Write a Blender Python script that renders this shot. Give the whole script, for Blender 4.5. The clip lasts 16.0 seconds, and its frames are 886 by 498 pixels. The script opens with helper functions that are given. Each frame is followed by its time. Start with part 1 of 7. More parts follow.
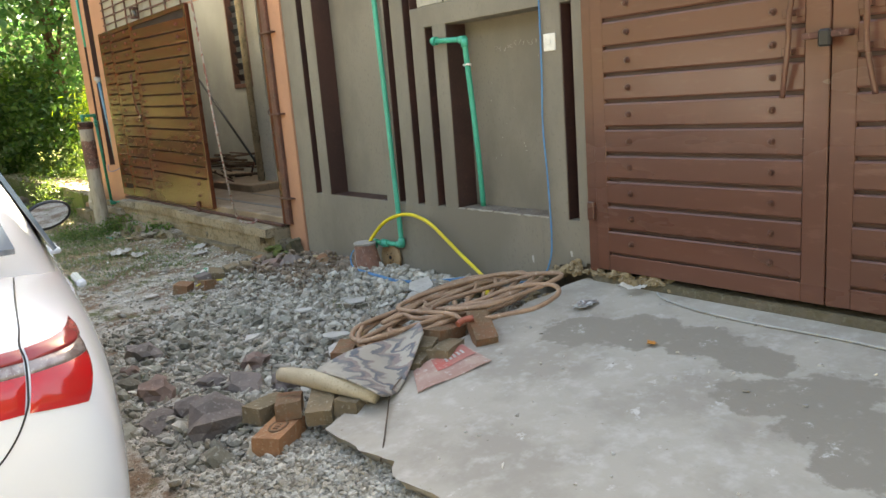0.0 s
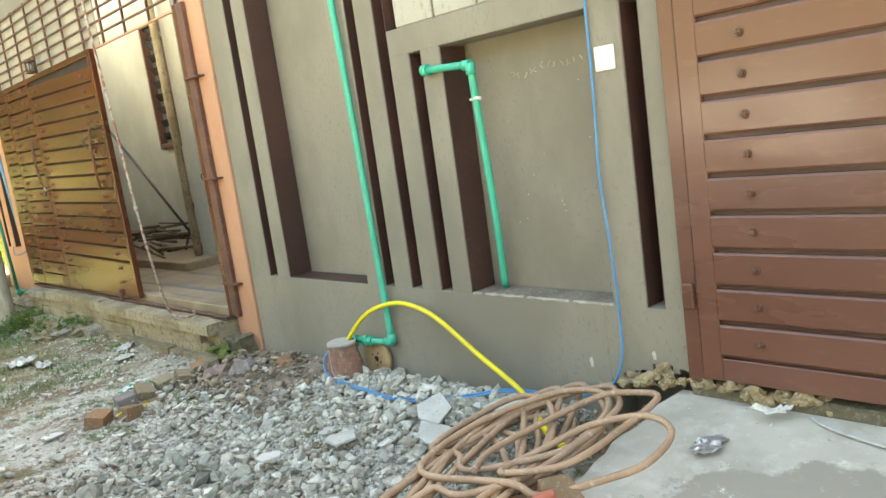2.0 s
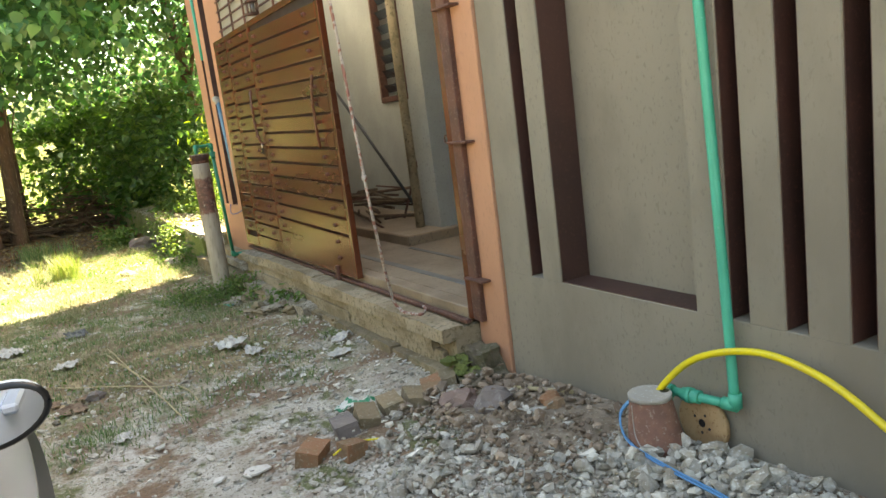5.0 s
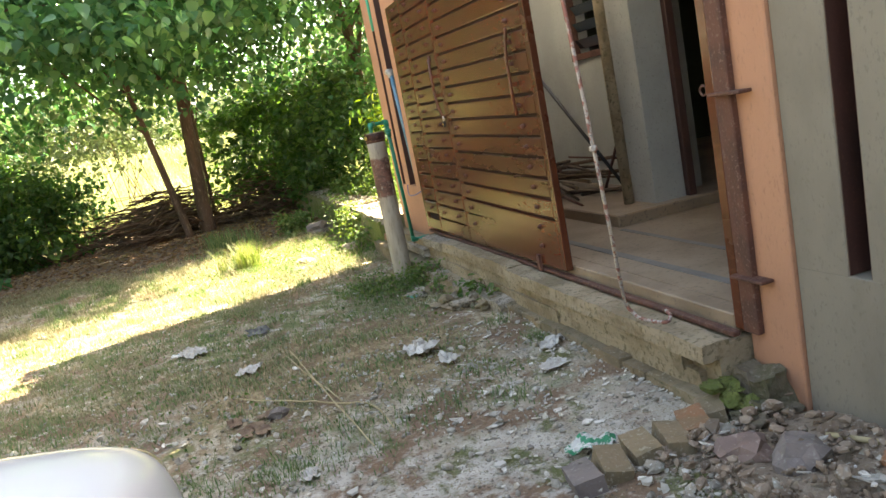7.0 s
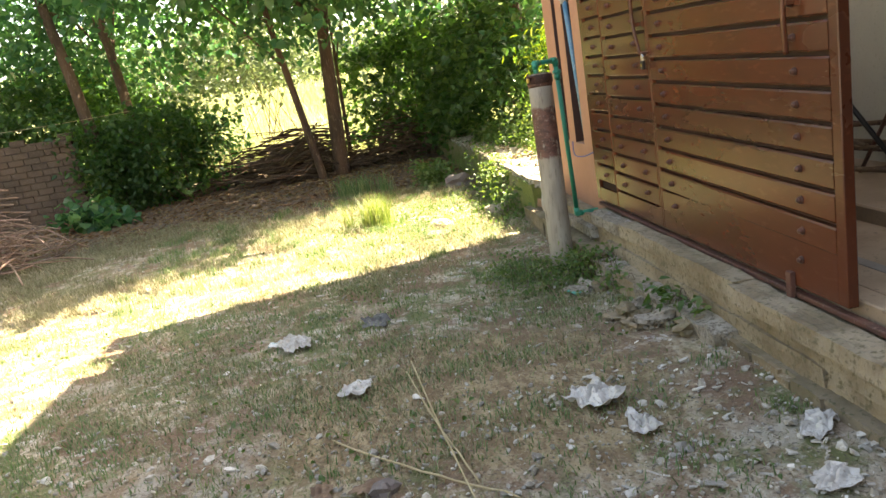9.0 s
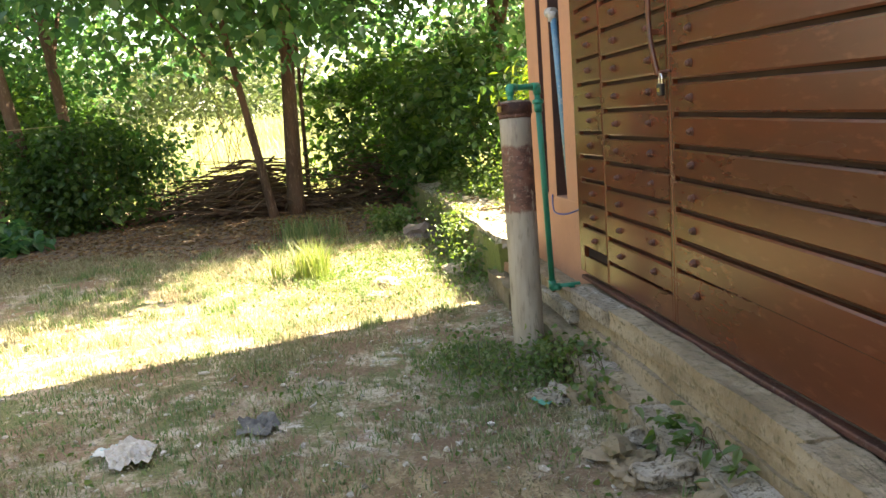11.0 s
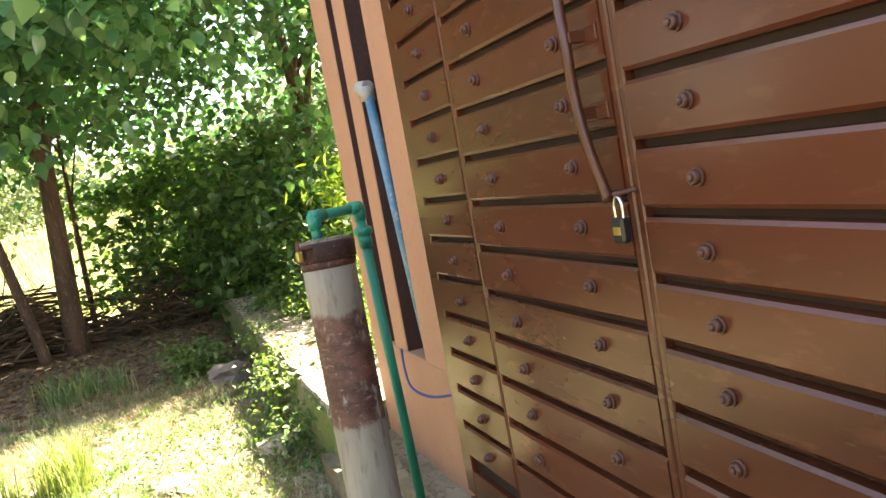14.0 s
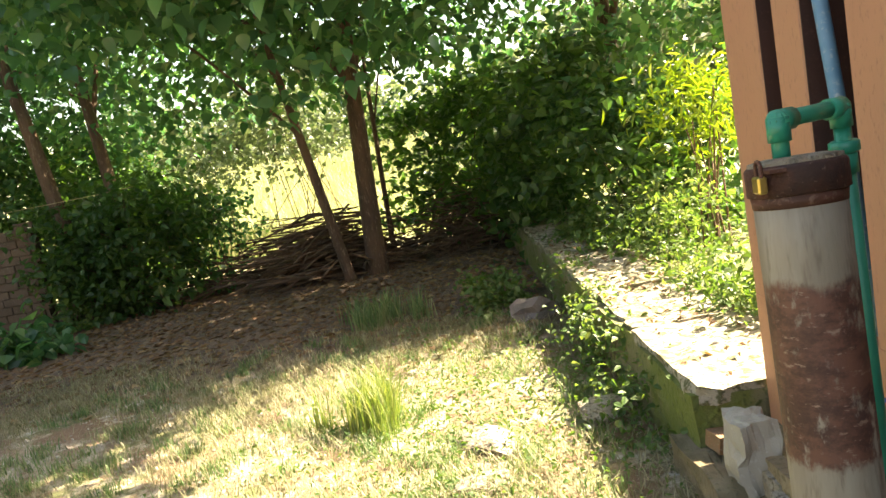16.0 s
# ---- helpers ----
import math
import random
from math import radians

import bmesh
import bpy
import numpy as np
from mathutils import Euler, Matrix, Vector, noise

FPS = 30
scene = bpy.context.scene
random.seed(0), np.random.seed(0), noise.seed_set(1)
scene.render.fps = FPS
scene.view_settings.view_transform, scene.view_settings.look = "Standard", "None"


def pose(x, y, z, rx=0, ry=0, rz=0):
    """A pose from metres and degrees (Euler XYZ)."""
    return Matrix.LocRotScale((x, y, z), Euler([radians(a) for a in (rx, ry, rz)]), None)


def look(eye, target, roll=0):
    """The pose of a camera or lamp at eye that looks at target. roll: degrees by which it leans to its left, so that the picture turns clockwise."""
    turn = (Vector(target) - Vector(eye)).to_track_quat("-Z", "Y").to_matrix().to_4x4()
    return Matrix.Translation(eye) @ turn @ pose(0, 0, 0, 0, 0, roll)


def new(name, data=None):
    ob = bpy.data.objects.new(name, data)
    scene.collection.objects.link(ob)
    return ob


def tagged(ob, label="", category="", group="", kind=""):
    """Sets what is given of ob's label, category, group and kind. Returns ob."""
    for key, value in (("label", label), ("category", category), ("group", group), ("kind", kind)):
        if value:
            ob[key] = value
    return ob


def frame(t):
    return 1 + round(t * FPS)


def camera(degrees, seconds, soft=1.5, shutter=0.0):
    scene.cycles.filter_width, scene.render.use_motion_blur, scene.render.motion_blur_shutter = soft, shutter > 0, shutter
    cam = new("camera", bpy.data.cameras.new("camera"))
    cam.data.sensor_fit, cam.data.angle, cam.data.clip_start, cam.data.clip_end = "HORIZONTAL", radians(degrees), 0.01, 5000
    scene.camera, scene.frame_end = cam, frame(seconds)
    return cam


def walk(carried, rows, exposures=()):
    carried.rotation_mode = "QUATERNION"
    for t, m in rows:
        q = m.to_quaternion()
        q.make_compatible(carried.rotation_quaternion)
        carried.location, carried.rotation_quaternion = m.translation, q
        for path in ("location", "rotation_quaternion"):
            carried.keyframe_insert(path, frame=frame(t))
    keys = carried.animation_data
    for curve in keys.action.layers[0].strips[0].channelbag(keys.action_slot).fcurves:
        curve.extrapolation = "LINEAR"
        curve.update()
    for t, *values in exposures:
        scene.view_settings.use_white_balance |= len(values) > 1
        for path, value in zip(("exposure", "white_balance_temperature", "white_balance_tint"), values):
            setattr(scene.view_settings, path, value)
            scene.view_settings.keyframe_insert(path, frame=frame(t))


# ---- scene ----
cam = camera(60.9, 16.0)
PATH = [
    (0, (-0.077, 0.192, 1.481), (1.141, 1.724, 1.068), -4.6),
    (0.5, (0.083, 0.51, 1.432), (1.341, 2.009, 1.019), -6.3),
    (1, (0.326, 0.852, 1.505), (1.613, 2.351, 1.196), -8.2),
    (1.5, (0.481, 1.21, 1.467), (1.827, 2.655, 1.149), -7.9),
    (2, (0.599, 1.496, 1.517), (1.947, 2.94, 1.2), -8.0),
    (2.5, (0.766, 1.699, 1.541), (2.098, 3.158, 1.228), -7.9),
    (3, (0.861, 1.991, 1.482), (2.161, 3.472, 1.14), -7.5),
    (3.5, (0.909, 2.276, 1.502), (2.176, 3.783, 1.149), -6.9),
    (4, (1.024, 2.526, 1.512), (2.114, 4.168, 1.171), -7.1),
    (4.5, (1.081, 2.732, 1.525), (2.073, 4.433, 1.175), -6.4),
    (5, (1.06, 2.964, 1.561), (1.99, 4.698, 1.203), -7.3),
    (5.2, (1.039, 3.03, 1.552), (1.892, 4.805, 1.201), -7.8),
    (7.3, (1.244, 4.173, 1.538), (1.762, 6.071, 1.175), -11.3),
    (7.5, (1.299, 4.315, 1.511), (1.813, 6.213, 1.147), -11.3),
    (8, (1.372, 4.668, 1.547), (1.832, 6.555, 1.07), -11.3),
    (8.5, (1.309, 5.116, 1.545), (1.632, 7.025, 1.041), -10.3),
    (8.7, (1.326, 5.304, 1.542), (1.517, 7.236, 1.064), -10.4),
    (10.8, (1.689, 6.87, 1.341), (1.854, 8.837, 1.017), -4.8),
    (11, (1.747, 7.018, 1.329), (1.985, 8.977, 1.004), -4.4),
    (11.5, (1.845, 7.38, 1.351), (2.216, 9.319, 1.03), -3.9),
    (12, (1.948, 7.719, 1.317), (2.417, 9.634, 0.983), -3.2),
    (12.5, (2.025, 7.963, 1.437), (2.629, 9.836, 1.075), -3.6),
    (13, (2.057, 8.24, 1.512), (2.763, 10.088, 1.214), -5.5),
    (13.5, (2.087, 8.518, 1.564), (2.806, 10.371, 1.34), -6.7),
    (14, (2.243, 8.825, 1.577), (2.928, 10.694, 1.382), -10.2),
    (14.5, (2.27, 9.063, 1.612), (2.794, 10.985, 1.443), -9.6),
    (15, (2.155, 9.281, 1.606), (2.487, 11.248, 1.461), -9.7),
    (15.5, (2.044, 9.499, 1.612), (1.968, 11.487, 1.4), -10.4),
    (16, (2.029, 9.807, 1.571), (1.994, 11.79, 1.315), -10.0),
]
EXPOSURES = [(t, 3.08 + e, k, tint) for t, e, k, tint in ((0, 0.24, 9500, 9), (0.6, 0.36, 9600, 7), (1.0, 1.14, 9900, 1), (1.45, 1.36, 9800, 1), (1.9, 1.12, 9800, 1), (2.4, 1.00, 10000, 1), (3.0, 0.92, 10300, 2), (4.0, 0.65, 10000, 5), (5.2, 0.42, 9800, 8), (7.2, 0.26, 9000, 12), (8.2, 0.20, 9000, 13), (10.8, 0.20, 9000, 14), (13.0, 0.42, 8700, 15), (14.2, 0.44, 8300, 14), (15.0, 0.22, 8300, 12), (16.0, -0.20, 9200, 11))]
walk(cam, [(t, look(eye, target, roll)) for t, eye, target, roll in PATH], EXPOSURES)

# ---- daylight ----
SUN_FROM = Vector((4.04, 1.40, 4.25)).normalized()
world = bpy.data.worlds.new("sky")
scene.world = world
world.use_nodes = True
wn = world.node_tree
sky = wn.nodes.new("ShaderNodeTexSky")
sky.sky_type, sky.sun_disc = "NISHITA", False
sky.sun_elevation = math.asin(SUN_FROM.z)
sky.sun_rotation = math.atan2(SUN_FROM.x, SUN_FROM.y)
sky.dust_density, sky.air_density = 2.0, 1.0
wn.links.new(sky.outputs[0], wn.nodes["Background"].inputs[0])
wn.nodes["Background"].inputs[1].default_value = 0.088
sun_data = bpy.data.lights.new("sun", "SUN")
sun_data.energy, sun_data.angle, sun_data.color = 5.0, radians(0.5), (1.0, 0.965, 0.90)
sun = new("sun", sun_data)
sun.matrix_world = look(SUN_FROM * 60, (0, 0, 0))


# ---- materials ----
def nodes_of(name):
    m = bpy.data.materials.new(name)
    m.use_nodes = True
    return m, m.node_tree.nodes, m.node_tree.links


def noise_node(N, L, pos, scale, detail=4, rough=0.6, stretch=None):
    n = N.new("ShaderNodeTexNoise")
    n.inputs["Scale"].default_value, n.inputs["Detail"].default_value, n.inputs["Roughness"].default_value = scale, detail, rough
    if stretch:
        mp = N.new("ShaderNodeMapping")
        mp.inputs["Scale"].default_value = stretch
        L.new(pos, mp.inputs["Vector"])
        pos = mp.outputs[0]
    L.new(pos, n.inputs["Vector"])
    return n.outputs["Fac"]


def ramp(N, L, fac, lo, hi):
    r = N.new("ShaderNodeMapRange")
    r.inputs["From Min"].default_value, r.inputs["From Max"].default_value = lo, hi
    r.interpolation_type = "SMOOTHSTEP"
    L.new(fac, r.inputs["Value"])
    return r.outputs[0]


def mix(N, L, fac, a, b, mode="MIX"):
    m = N.new("ShaderNodeMix")
    m.data_type, m.blend_type = "RGBA", mode
    for socket, v in ((m.inputs["Factor"], fac), (m.inputs[6], a), (m.inputs[7], b)):
        if hasattr(v, "links"):
            L.new(v, socket)
        elif isinstance(v, (int, float)):
            socket.default_value = v
        else:
            socket.default_value = (*v, 1)
    return m.outputs[2]


def surface(name, c1, c2, c3=None, scale=2.0, fine=40.0, rough=0.8, metal=0.0, bump=0.3, spread=0.0, stretch=None, lo=0.4, hi=0.62, lo3=0.55, hi3=0.7, vary="object", depth=0.01):
    """Painted, cast or natural surface: two tones at a large scale, a third at a fine one, with relief."""
    m, N, L = nodes_of(name)
    b = N["Principled BSDF"]
    pos = N.new("ShaderNodeNewGeometry").outputs["Position"]
    big = noise_node(N, L, pos, scale, 5, 0.6, stretch)
    small = noise_node(N, L, pos, fine, 3, 0.65, stretch)
    col = mix(N, L, ramp(N, L, big, lo, hi), c1, c2)
    col = mix(N, L, ramp(N, L, small, lo3, hi3), col, c3 if c3 else [0.5 * (p + q) * 0.8 for p, q in zip(c1, c2)])
    if spread:
        if vary == "object":
            rnd = N.new("ShaderNodeObjectInfo").outputs["Random"]
        else:
            rnd = N.new("ShaderNodeNewGeometry").outputs["Random Per Island"]
        hsv = N.new("ShaderNodeHueSaturation")
        mr = N.new("ShaderNodeMapRange")
        mr.inputs["To Min"].default_value, mr.inputs["To Max"].default_value = 1 - spread, 1 + spread
        L.new(rnd, mr.inputs["Value"])
        L.new(mr.outputs[0], hsv.inputs["Value"])
        L.new(col, hsv.inputs["Color"])
        col = hsv.outputs[0]
    L.new(col, b.inputs["Base Color"])
    rr = N.new("ShaderNodeMapRange")
    rr.inputs["To Min"].default_value, rr.inputs["To Max"].default_value = max(rough - 0.12, 0.02), min(rough + 0.12, 1)
    L.new(big, rr.inputs["Value"])
    L.new(rr.outputs[0], b.inputs["Roughness"])
    b.inputs["Metallic"].default_value = metal
    if bump:
        bp = N.new("ShaderNodeBump")
        bp.inputs["Strength"].default_value, bp.inputs["Distance"].default_value = bump, depth
        L.new(small, bp.inputs["Height"])
        L.new(bp.outputs[0], b.inputs["Normal"])
    return m


def leafy(name, c1, c2, c3, through_light=0.45, rough=0.45, glow=(1.6, 1.55, 0.55)):
    """Leaves and grass: two-sided, each leaf with its own tone, letting light through."""
    m, N, L = nodes_of(name)
    b = N["Principled BSDF"]
    rnd = N.new("ShaderNodeNewGeometry").outputs["Random Per Island"]
    cr = N.new("ShaderNodeValToRGB")
    cr.color_ramp.elements[0].color, cr.color_ramp.elements[1].color = (*c1, 1), (*c3, 1)
    cr.color_ramp.elements.new(0.55).color = (*c2, 1)
    L.new(rnd, cr.inputs[0])
    pos = N.new("ShaderNodeNewGeometry").outputs["Position"]
    patch = noise_node(N, L, pos, 0.7, 3)
    col = mix(N, L, ramp(N, L, patch, 0.35, 0.65), cr.outputs[0], c1)
    col2 = mix(N, L, 0.6, cr.outputs[0], col)
    L.new(col2, b.inputs["Base Color"])
    b.inputs["Roughness"].default_value = rough
    tr = N.new("ShaderNodeBsdfTranslucent")
    warm = mix(N, L, 1.0, col2, glow, "MULTIPLY")
    L.new(warm, tr.inputs["Color"])
    ms = N.new("ShaderNodeMixShader")
    ms.inputs[0].default_value = through_light
    L.new(b.outputs[0], ms.inputs[1])
    L.new(tr.outputs[0], ms.inputs[2])
    L.new(ms.outputs[0], N["Material Output"].inputs["Surface"])
    return m


def plain(name, c, rough=0.5, metal=0.0, coat=0.0):
    m, N, L = nodes_of(name)
    b = N["Principled BSDF"]
    b.inputs["Base Color"].default_value = (*c, 1)
    b.inputs["Roughness"].default_value, b.inputs["Metallic"].default_value, b.inputs["Coat Weight"].default_value = rough, metal, coat
    return m


def glass(name, tint, rough=0.03):
    m = plain(name, tint, rough)
    m.node_tree.nodes["Principled BSDF"].inputs["Transmission Weight"].default_value = 0.85
    m.node_tree.nodes["Principled BSDF"].inputs["IOR"].default_value = 1.2
    return m


PLASTER = surface("grey_plaster", (0.226, 0.202, 0.160), (0.178, 0.158, 0.124), (0.180, 0.159, 0.125), 1.3, 60, 0.85, bump=0.14, stretch=(1, 1, 0.6))
BROWN = surface("brown_paint", (0.066, 0.028, 0.022), (0.046, 0.021, 0.017), (0.086, 0.039, 0.031), 1.5, 60, 0.6, bump=0.15)
ORANGE = surface("orange_paint", (0.46, 0.235, 0.142), (0.41, 0.205, 0.125), (0.37, 0.185, 0.115), 1.2, 70, 0.75, bump=0.2, stretch=(1, 1, 0.4))
CREAM = surface("cream_paint", (0.36, 0.34, 0.285), (0.30, 0.285, 0.24), (0.27, 0.255, 0.215), 1.0, 50, 0.8, bump=0.15, stretch=(1, 1, 0.4))
INNER = surface("inner_plaster", (0.40, 0.41, 0.385), (0.325, 0.33, 0.31), (0.285, 0.29, 0.27), 0.9, 40, 0.85, bump=0.2)
GATE_A = surface("brown_gate_enamel", (0.130, 0.056, 0.039), (0.108, 0.046, 0.032), (0.14, 0.064, 0.046), 1.6, 25, 0.26, bump=0.06, spread=0.05, stretch=(1, 0.25, 1))
GATE_B = surface("worn_gate_enamel", (0.112, 0.0295, 0.013), (0.084, 0.024, 0.0112), (0.125, 0.039, 0.019), 2.2, 30, 0.25, bump=0.03, spread=0.07, stretch=(1, 0.3, 1))
GATE_B.node_tree.nodes["Principled BSDF"].inputs["Specular IOR Level"].default_value = 0.55
# backing between planks: the gaps' deep shade is put into this dark colour
GATE_GAP_SHADE = surface("gate_gap_shade", (0.030, 0.015, 0.009), (0.022, 0.011, 0.007), None, 3, 50, 0.85, bump=0.1)
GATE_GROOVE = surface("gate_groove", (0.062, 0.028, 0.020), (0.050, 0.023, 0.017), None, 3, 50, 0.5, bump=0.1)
BOLT = surface("bolt_enamel", (0.12, 0.05, 0.034), (0.09, 0.038, 0.026), (0.16, 0.085, 0.065), 30, 200, 0.42, metal=0.1, bump=0.1)
RUST_DARK = surface("dark_rust", (0.085, 0.032, 0.022), (0.045, 0.022, 0.017), (0.17, 0.11, 0.085), 16, 90, 0.75, metal=0.1, bump=0.5, lo3=0.6, hi3=0.72)
RUST = surface("rusty_steel", (0.13, 0.052, 0.035), (0.085, 0.038, 0.028), (0.20, 0.12, 0.09), 7, 60, 0.7, metal=0.15, bump=0.4)
STEEL = surface("worn_steel", (0.42, 0.41, 0.39), (0.33, 0.32, 0.30), (0.25, 0.22, 0.2), 9, 80, 0.4, metal=0.9, bump=0.1)
BRASS = surface("brass", (0.62, 0.47, 0.15), (0.5, 0.36, 0.1), None, 20, 90, 0.35, metal=0.8, bump=0.05)
CONCRETE = surface("slab_concrete", (0.40, 0.37, 0.32), (0.31, 0.285, 0.25), (0.46, 0.44, 0.40), 1.3, 55, 0.85, bump=0.3)
PLINTH = surface("old_plaster", (0.33, 0.265, 0.18), (0.22, 0.165, 0.10), (0.15, 0.125, 0.07), 3.2, 30, 0.9, bump=0.7, depth=0.02, lo3=0.5, hi3=0.68)
LIME = surface("crumbling_lime", (0.40, 0.36, 0.30), (0.27, 0.225, 0.165), (0.17, 0.145, 0.105), 5, 45, 0.95, bump=1.0, depth=0.03, lo3=0.5, hi3=0.62)
LOWCAP = surface("worn_capping", (0.36, 0.33, 0.27), (0.22, 0.19, 0.135), (0.10, 0.105, 0.05), 3.5, 18, 0.95, bump=0.9, depth=0.03, lo3=0.47, hi3=0.60)
STONE = surface("plinth_stone", (0.24, 0.19, 0.125), (0.17, 0.135, 0.08), (0.095, 0.095, 0.045), 6, 40, 0.9, bump=0.6, spread=0.15, depth=0.015)
MOSS = surface("moss", (0.10, 0.13, 0.03), (0.16, 0.19, 0.05), (0.07, 0.06, 0.03), 8, 60, 0.95, bump=0.9, depth=0.03)
MOSSWALL = surface("mossy_wall", (0.115, 0.15, 0.035), (0.19, 0.175, 0.10), (0.06, 0.08, 0.022), 2.5, 25, 0.95, bump=0.8, depth=0.03)
EARTH = surface("dark_earth", (0.15, 0.125, 0.09), (0.11, 0.095, 0.06), (0.20, 0.18, 0.13), 7, 50, 0.95, bump=0.8, depth=0.02)
BRICK = surface("red_brick", (0.25, 0.120, 0.062), (0.20, 0.125, 0.07), (0.30, 0.235, 0.165), 9, 70, 0.9, bump=0.6, spread=0.22)
BRICK_OLD = surface("weathered_brick", (0.235, 0.172, 0.102), (0.165, 0.13, 0.08), (0.31, 0.265, 0.195), 6, 50, 0.9, bump=0.6, spread=0.2)
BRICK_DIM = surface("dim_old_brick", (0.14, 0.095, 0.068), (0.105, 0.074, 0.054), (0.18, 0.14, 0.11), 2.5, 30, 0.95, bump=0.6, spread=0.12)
ROCK = surface("field_stone", (0.20, 0.165, 0.15), (0.145, 0.125, 0.115), (0.26, 0.235, 0.215), 7, 45, 0.85, bump=0.5, spread=0.18)
CHIP = surface("crushed_stone", (0.44, 0.42, 0.365), (0.28, 0.245, 0.19), (0.55, 0.535, 0.49), 12, 70, 0.9, bump=0.6, spread=0.38, vary="island")
CHIP_ONE = surface("crushed_stone_single", (0.42, 0.39, 0.34), (0.29, 0.24, 0.185), (0.50, 0.48, 0.435), 12, 70, 0.9, bump=0.5, spread=0.25)
TILE = surface("marble_offcut", (0.58, 0.56, 0.52), (0.48, 0.46, 0.42), (0.40, 0.38, 0.35), 6, 50, 0.55, bump=0.15, spread=0.1)
FLOOR_IN = surface("porch_floor", (0.31, 0.23, 0.16), (0.215, 0.155, 0.105), (0.17, 0.125, 0.088), 1.4, 35, 0.5, bump=0.1)
BAND = surface("dark_marble", (0.13, 0.13, 0.13), (0.19, 0.19, 0.185), None, 4, 40, 0.45, bump=0.05)
GREEN = surface("green_pipe", (0.02, 0.36, 0.24), (0.03, 0.42, 0.29), (0.10, 0.44, 0.34), 4, 60, 0.42, bump=0.05, lo3=0.62, hi3=0.75)
GREEN_DARK = surface("deep_green_pipe", (0.005, 0.245, 0.155), (0.01, 0.285, 0.18), (0.03, 0.30, 0.21), 4, 60, 0.35, bump=0.05, lo3=0.62, hi3=0.75)
BLUE_PIPE = surface("blue_pipe", (0.075, 0.215, 0.32), (0.14, 0.27, 0.36), (0.33, 0.38, 0.40), 5, 40, 0.45, bump=0.05)
GREY_PVC = surface("grey_pvc", (0.40, 0.40, 0.38), (0.33, 0.33, 0.31), None, 8, 60, 0.5, bump=0.05)
BLUE_WIRE = surface("blue_cable", (0.04, 0.20, 0.42), (0.06, 0.26, 0.48), None, 6, 60, 0.45, bump=0.0)
YELLOW = surface("yellow_hose", (0.72, 0.58, 0.02), (0.64, 0.50, 0.03), (0.55, 0.45, 0.08), 6, 70, 0.4, bump=0.05)
HOSE = surface("dusty_hose", (0.40, 0.25, 0.16), (0.32, 0.195, 0.125), (0.47, 0.35, 0.26), 6, 50, 0.6, bump=0.15)
BLACK = plain("black_plastic", (0.012, 0.012, 0.013), 0.35)
CAN = surface("rusted_can", (0.27, 0.13, 0.09), (0.20, 0.10, 0.075), (0.34, 0.24, 0.19), 10, 60, 0.75, bump=0.3)
# dark colour for the added lane wall, so the gates reflect little light
DARKWALL = surface("dark_screen_wall", (0.075, 0.08, 0.045), (0.055, 0.05, 0.03), (0.10, 0.10, 0.06), 1.5, 14, 0.95, bump=0.5)
RUBBER = surface("tyre_rubber", (0.02, 0.02, 0.02), (0.035, 0.033, 0.03), None, 20, 90, 0.8, bump=0.2)
WHITE_CAR = plain("white_car_paint", (0.73, 0.785, 0.85), 0.22, 0.0, 0.6)
CAR_GLASS = plain("dark_car_glass", (0.05, 0.07, 0.09), 0.04, 0.0, 0.5)
MIRROR = plain("mirror_glass", (0.55, 0.60, 0.66), 0.02, 1.0)
RED_LENS = plain("red_lens", (0.50, 0.008, 0.012), 0.12, 0.0, 0.8)
RED_DIM = plain("dim_red_lens", (0.30, 0.030, 0.035), 0.15, 0.0, 0.8)
CLEAR_LENS = surface("clear_lens", (0.36, 0.31, 0.30), (0.22, 0.17, 0.165), (0.55, 0.52, 0.50), 40, 160, 0.14, metal=0.4, bump=0.05)
CHROME = plain("chrome", (0.8, 0.8, 0.8), 0.12, 1.0)
WHITE_PLASTIC = surface("white_plastic", (0.78, 0.77, 0.72), (0.70, 0.68, 0.62), None, 20, 90, 0.4, bump=0.02)
PAPER = surface("white_litter", (0.54, 0.525, 0.49), (0.42, 0.40, 0.36), (0.32, 0.30, 0.26), 12, 60, 0.8, bump=0.3, spread=0.12)
SCRAP = surface("pale_scraps", (0.58, 0.56, 0.51), (0.38, 0.35, 0.30), (0.28, 0.24, 0.19), 9, 60, 0.85, bump=0.2, spread=0.45, vary="island")
BAMBOO = surface("dry_stalk", (0.46, 0.38, 0.22), (0.36, 0.29, 0.16), None, 8, 60, 0.7, bump=0.1)
BARK = surface("bark", (0.135, 0.083, 0.052), (0.08, 0.052, 0.036), (0.21, 0.155, 0.11), 5, 35, 0.95, bump=0.9, stretch=(1, 1, 0.25), depth=0.03)
BRUSH = surface("dead_branches", (0.14, 0.095, 0.06), (0.09, 0.06, 0.04), (0.2, 0.15, 0.1), 4, 40, 0.95, bump=0.4, spread=0.3, vary="island")
PALE_BRUSH = surface("dry_branches", (0.30, 0.20, 0.15), (0.22, 0.14, 0.10), (0.38, 0.28, 0.22), 4, 40, 0.95, bump=0.4, spread=0.3, vary="island")
ROPE = surface("braided_rope", (0.42, 0.37, 0.33), (0.27, 0.115, 0.09), (0.16, 0.14, 0.13), 26, 90, 0.9, bump=0.5, lo=0.48, hi=0.54)
LEAF_A = leafy("broad_leaves", (0.046, 0.135, 0.072), (0.088, 0.21, 0.108), (0.19, 0.325, 0.155), 0.50, 0.20, (1.4, 1.6, 0.8))
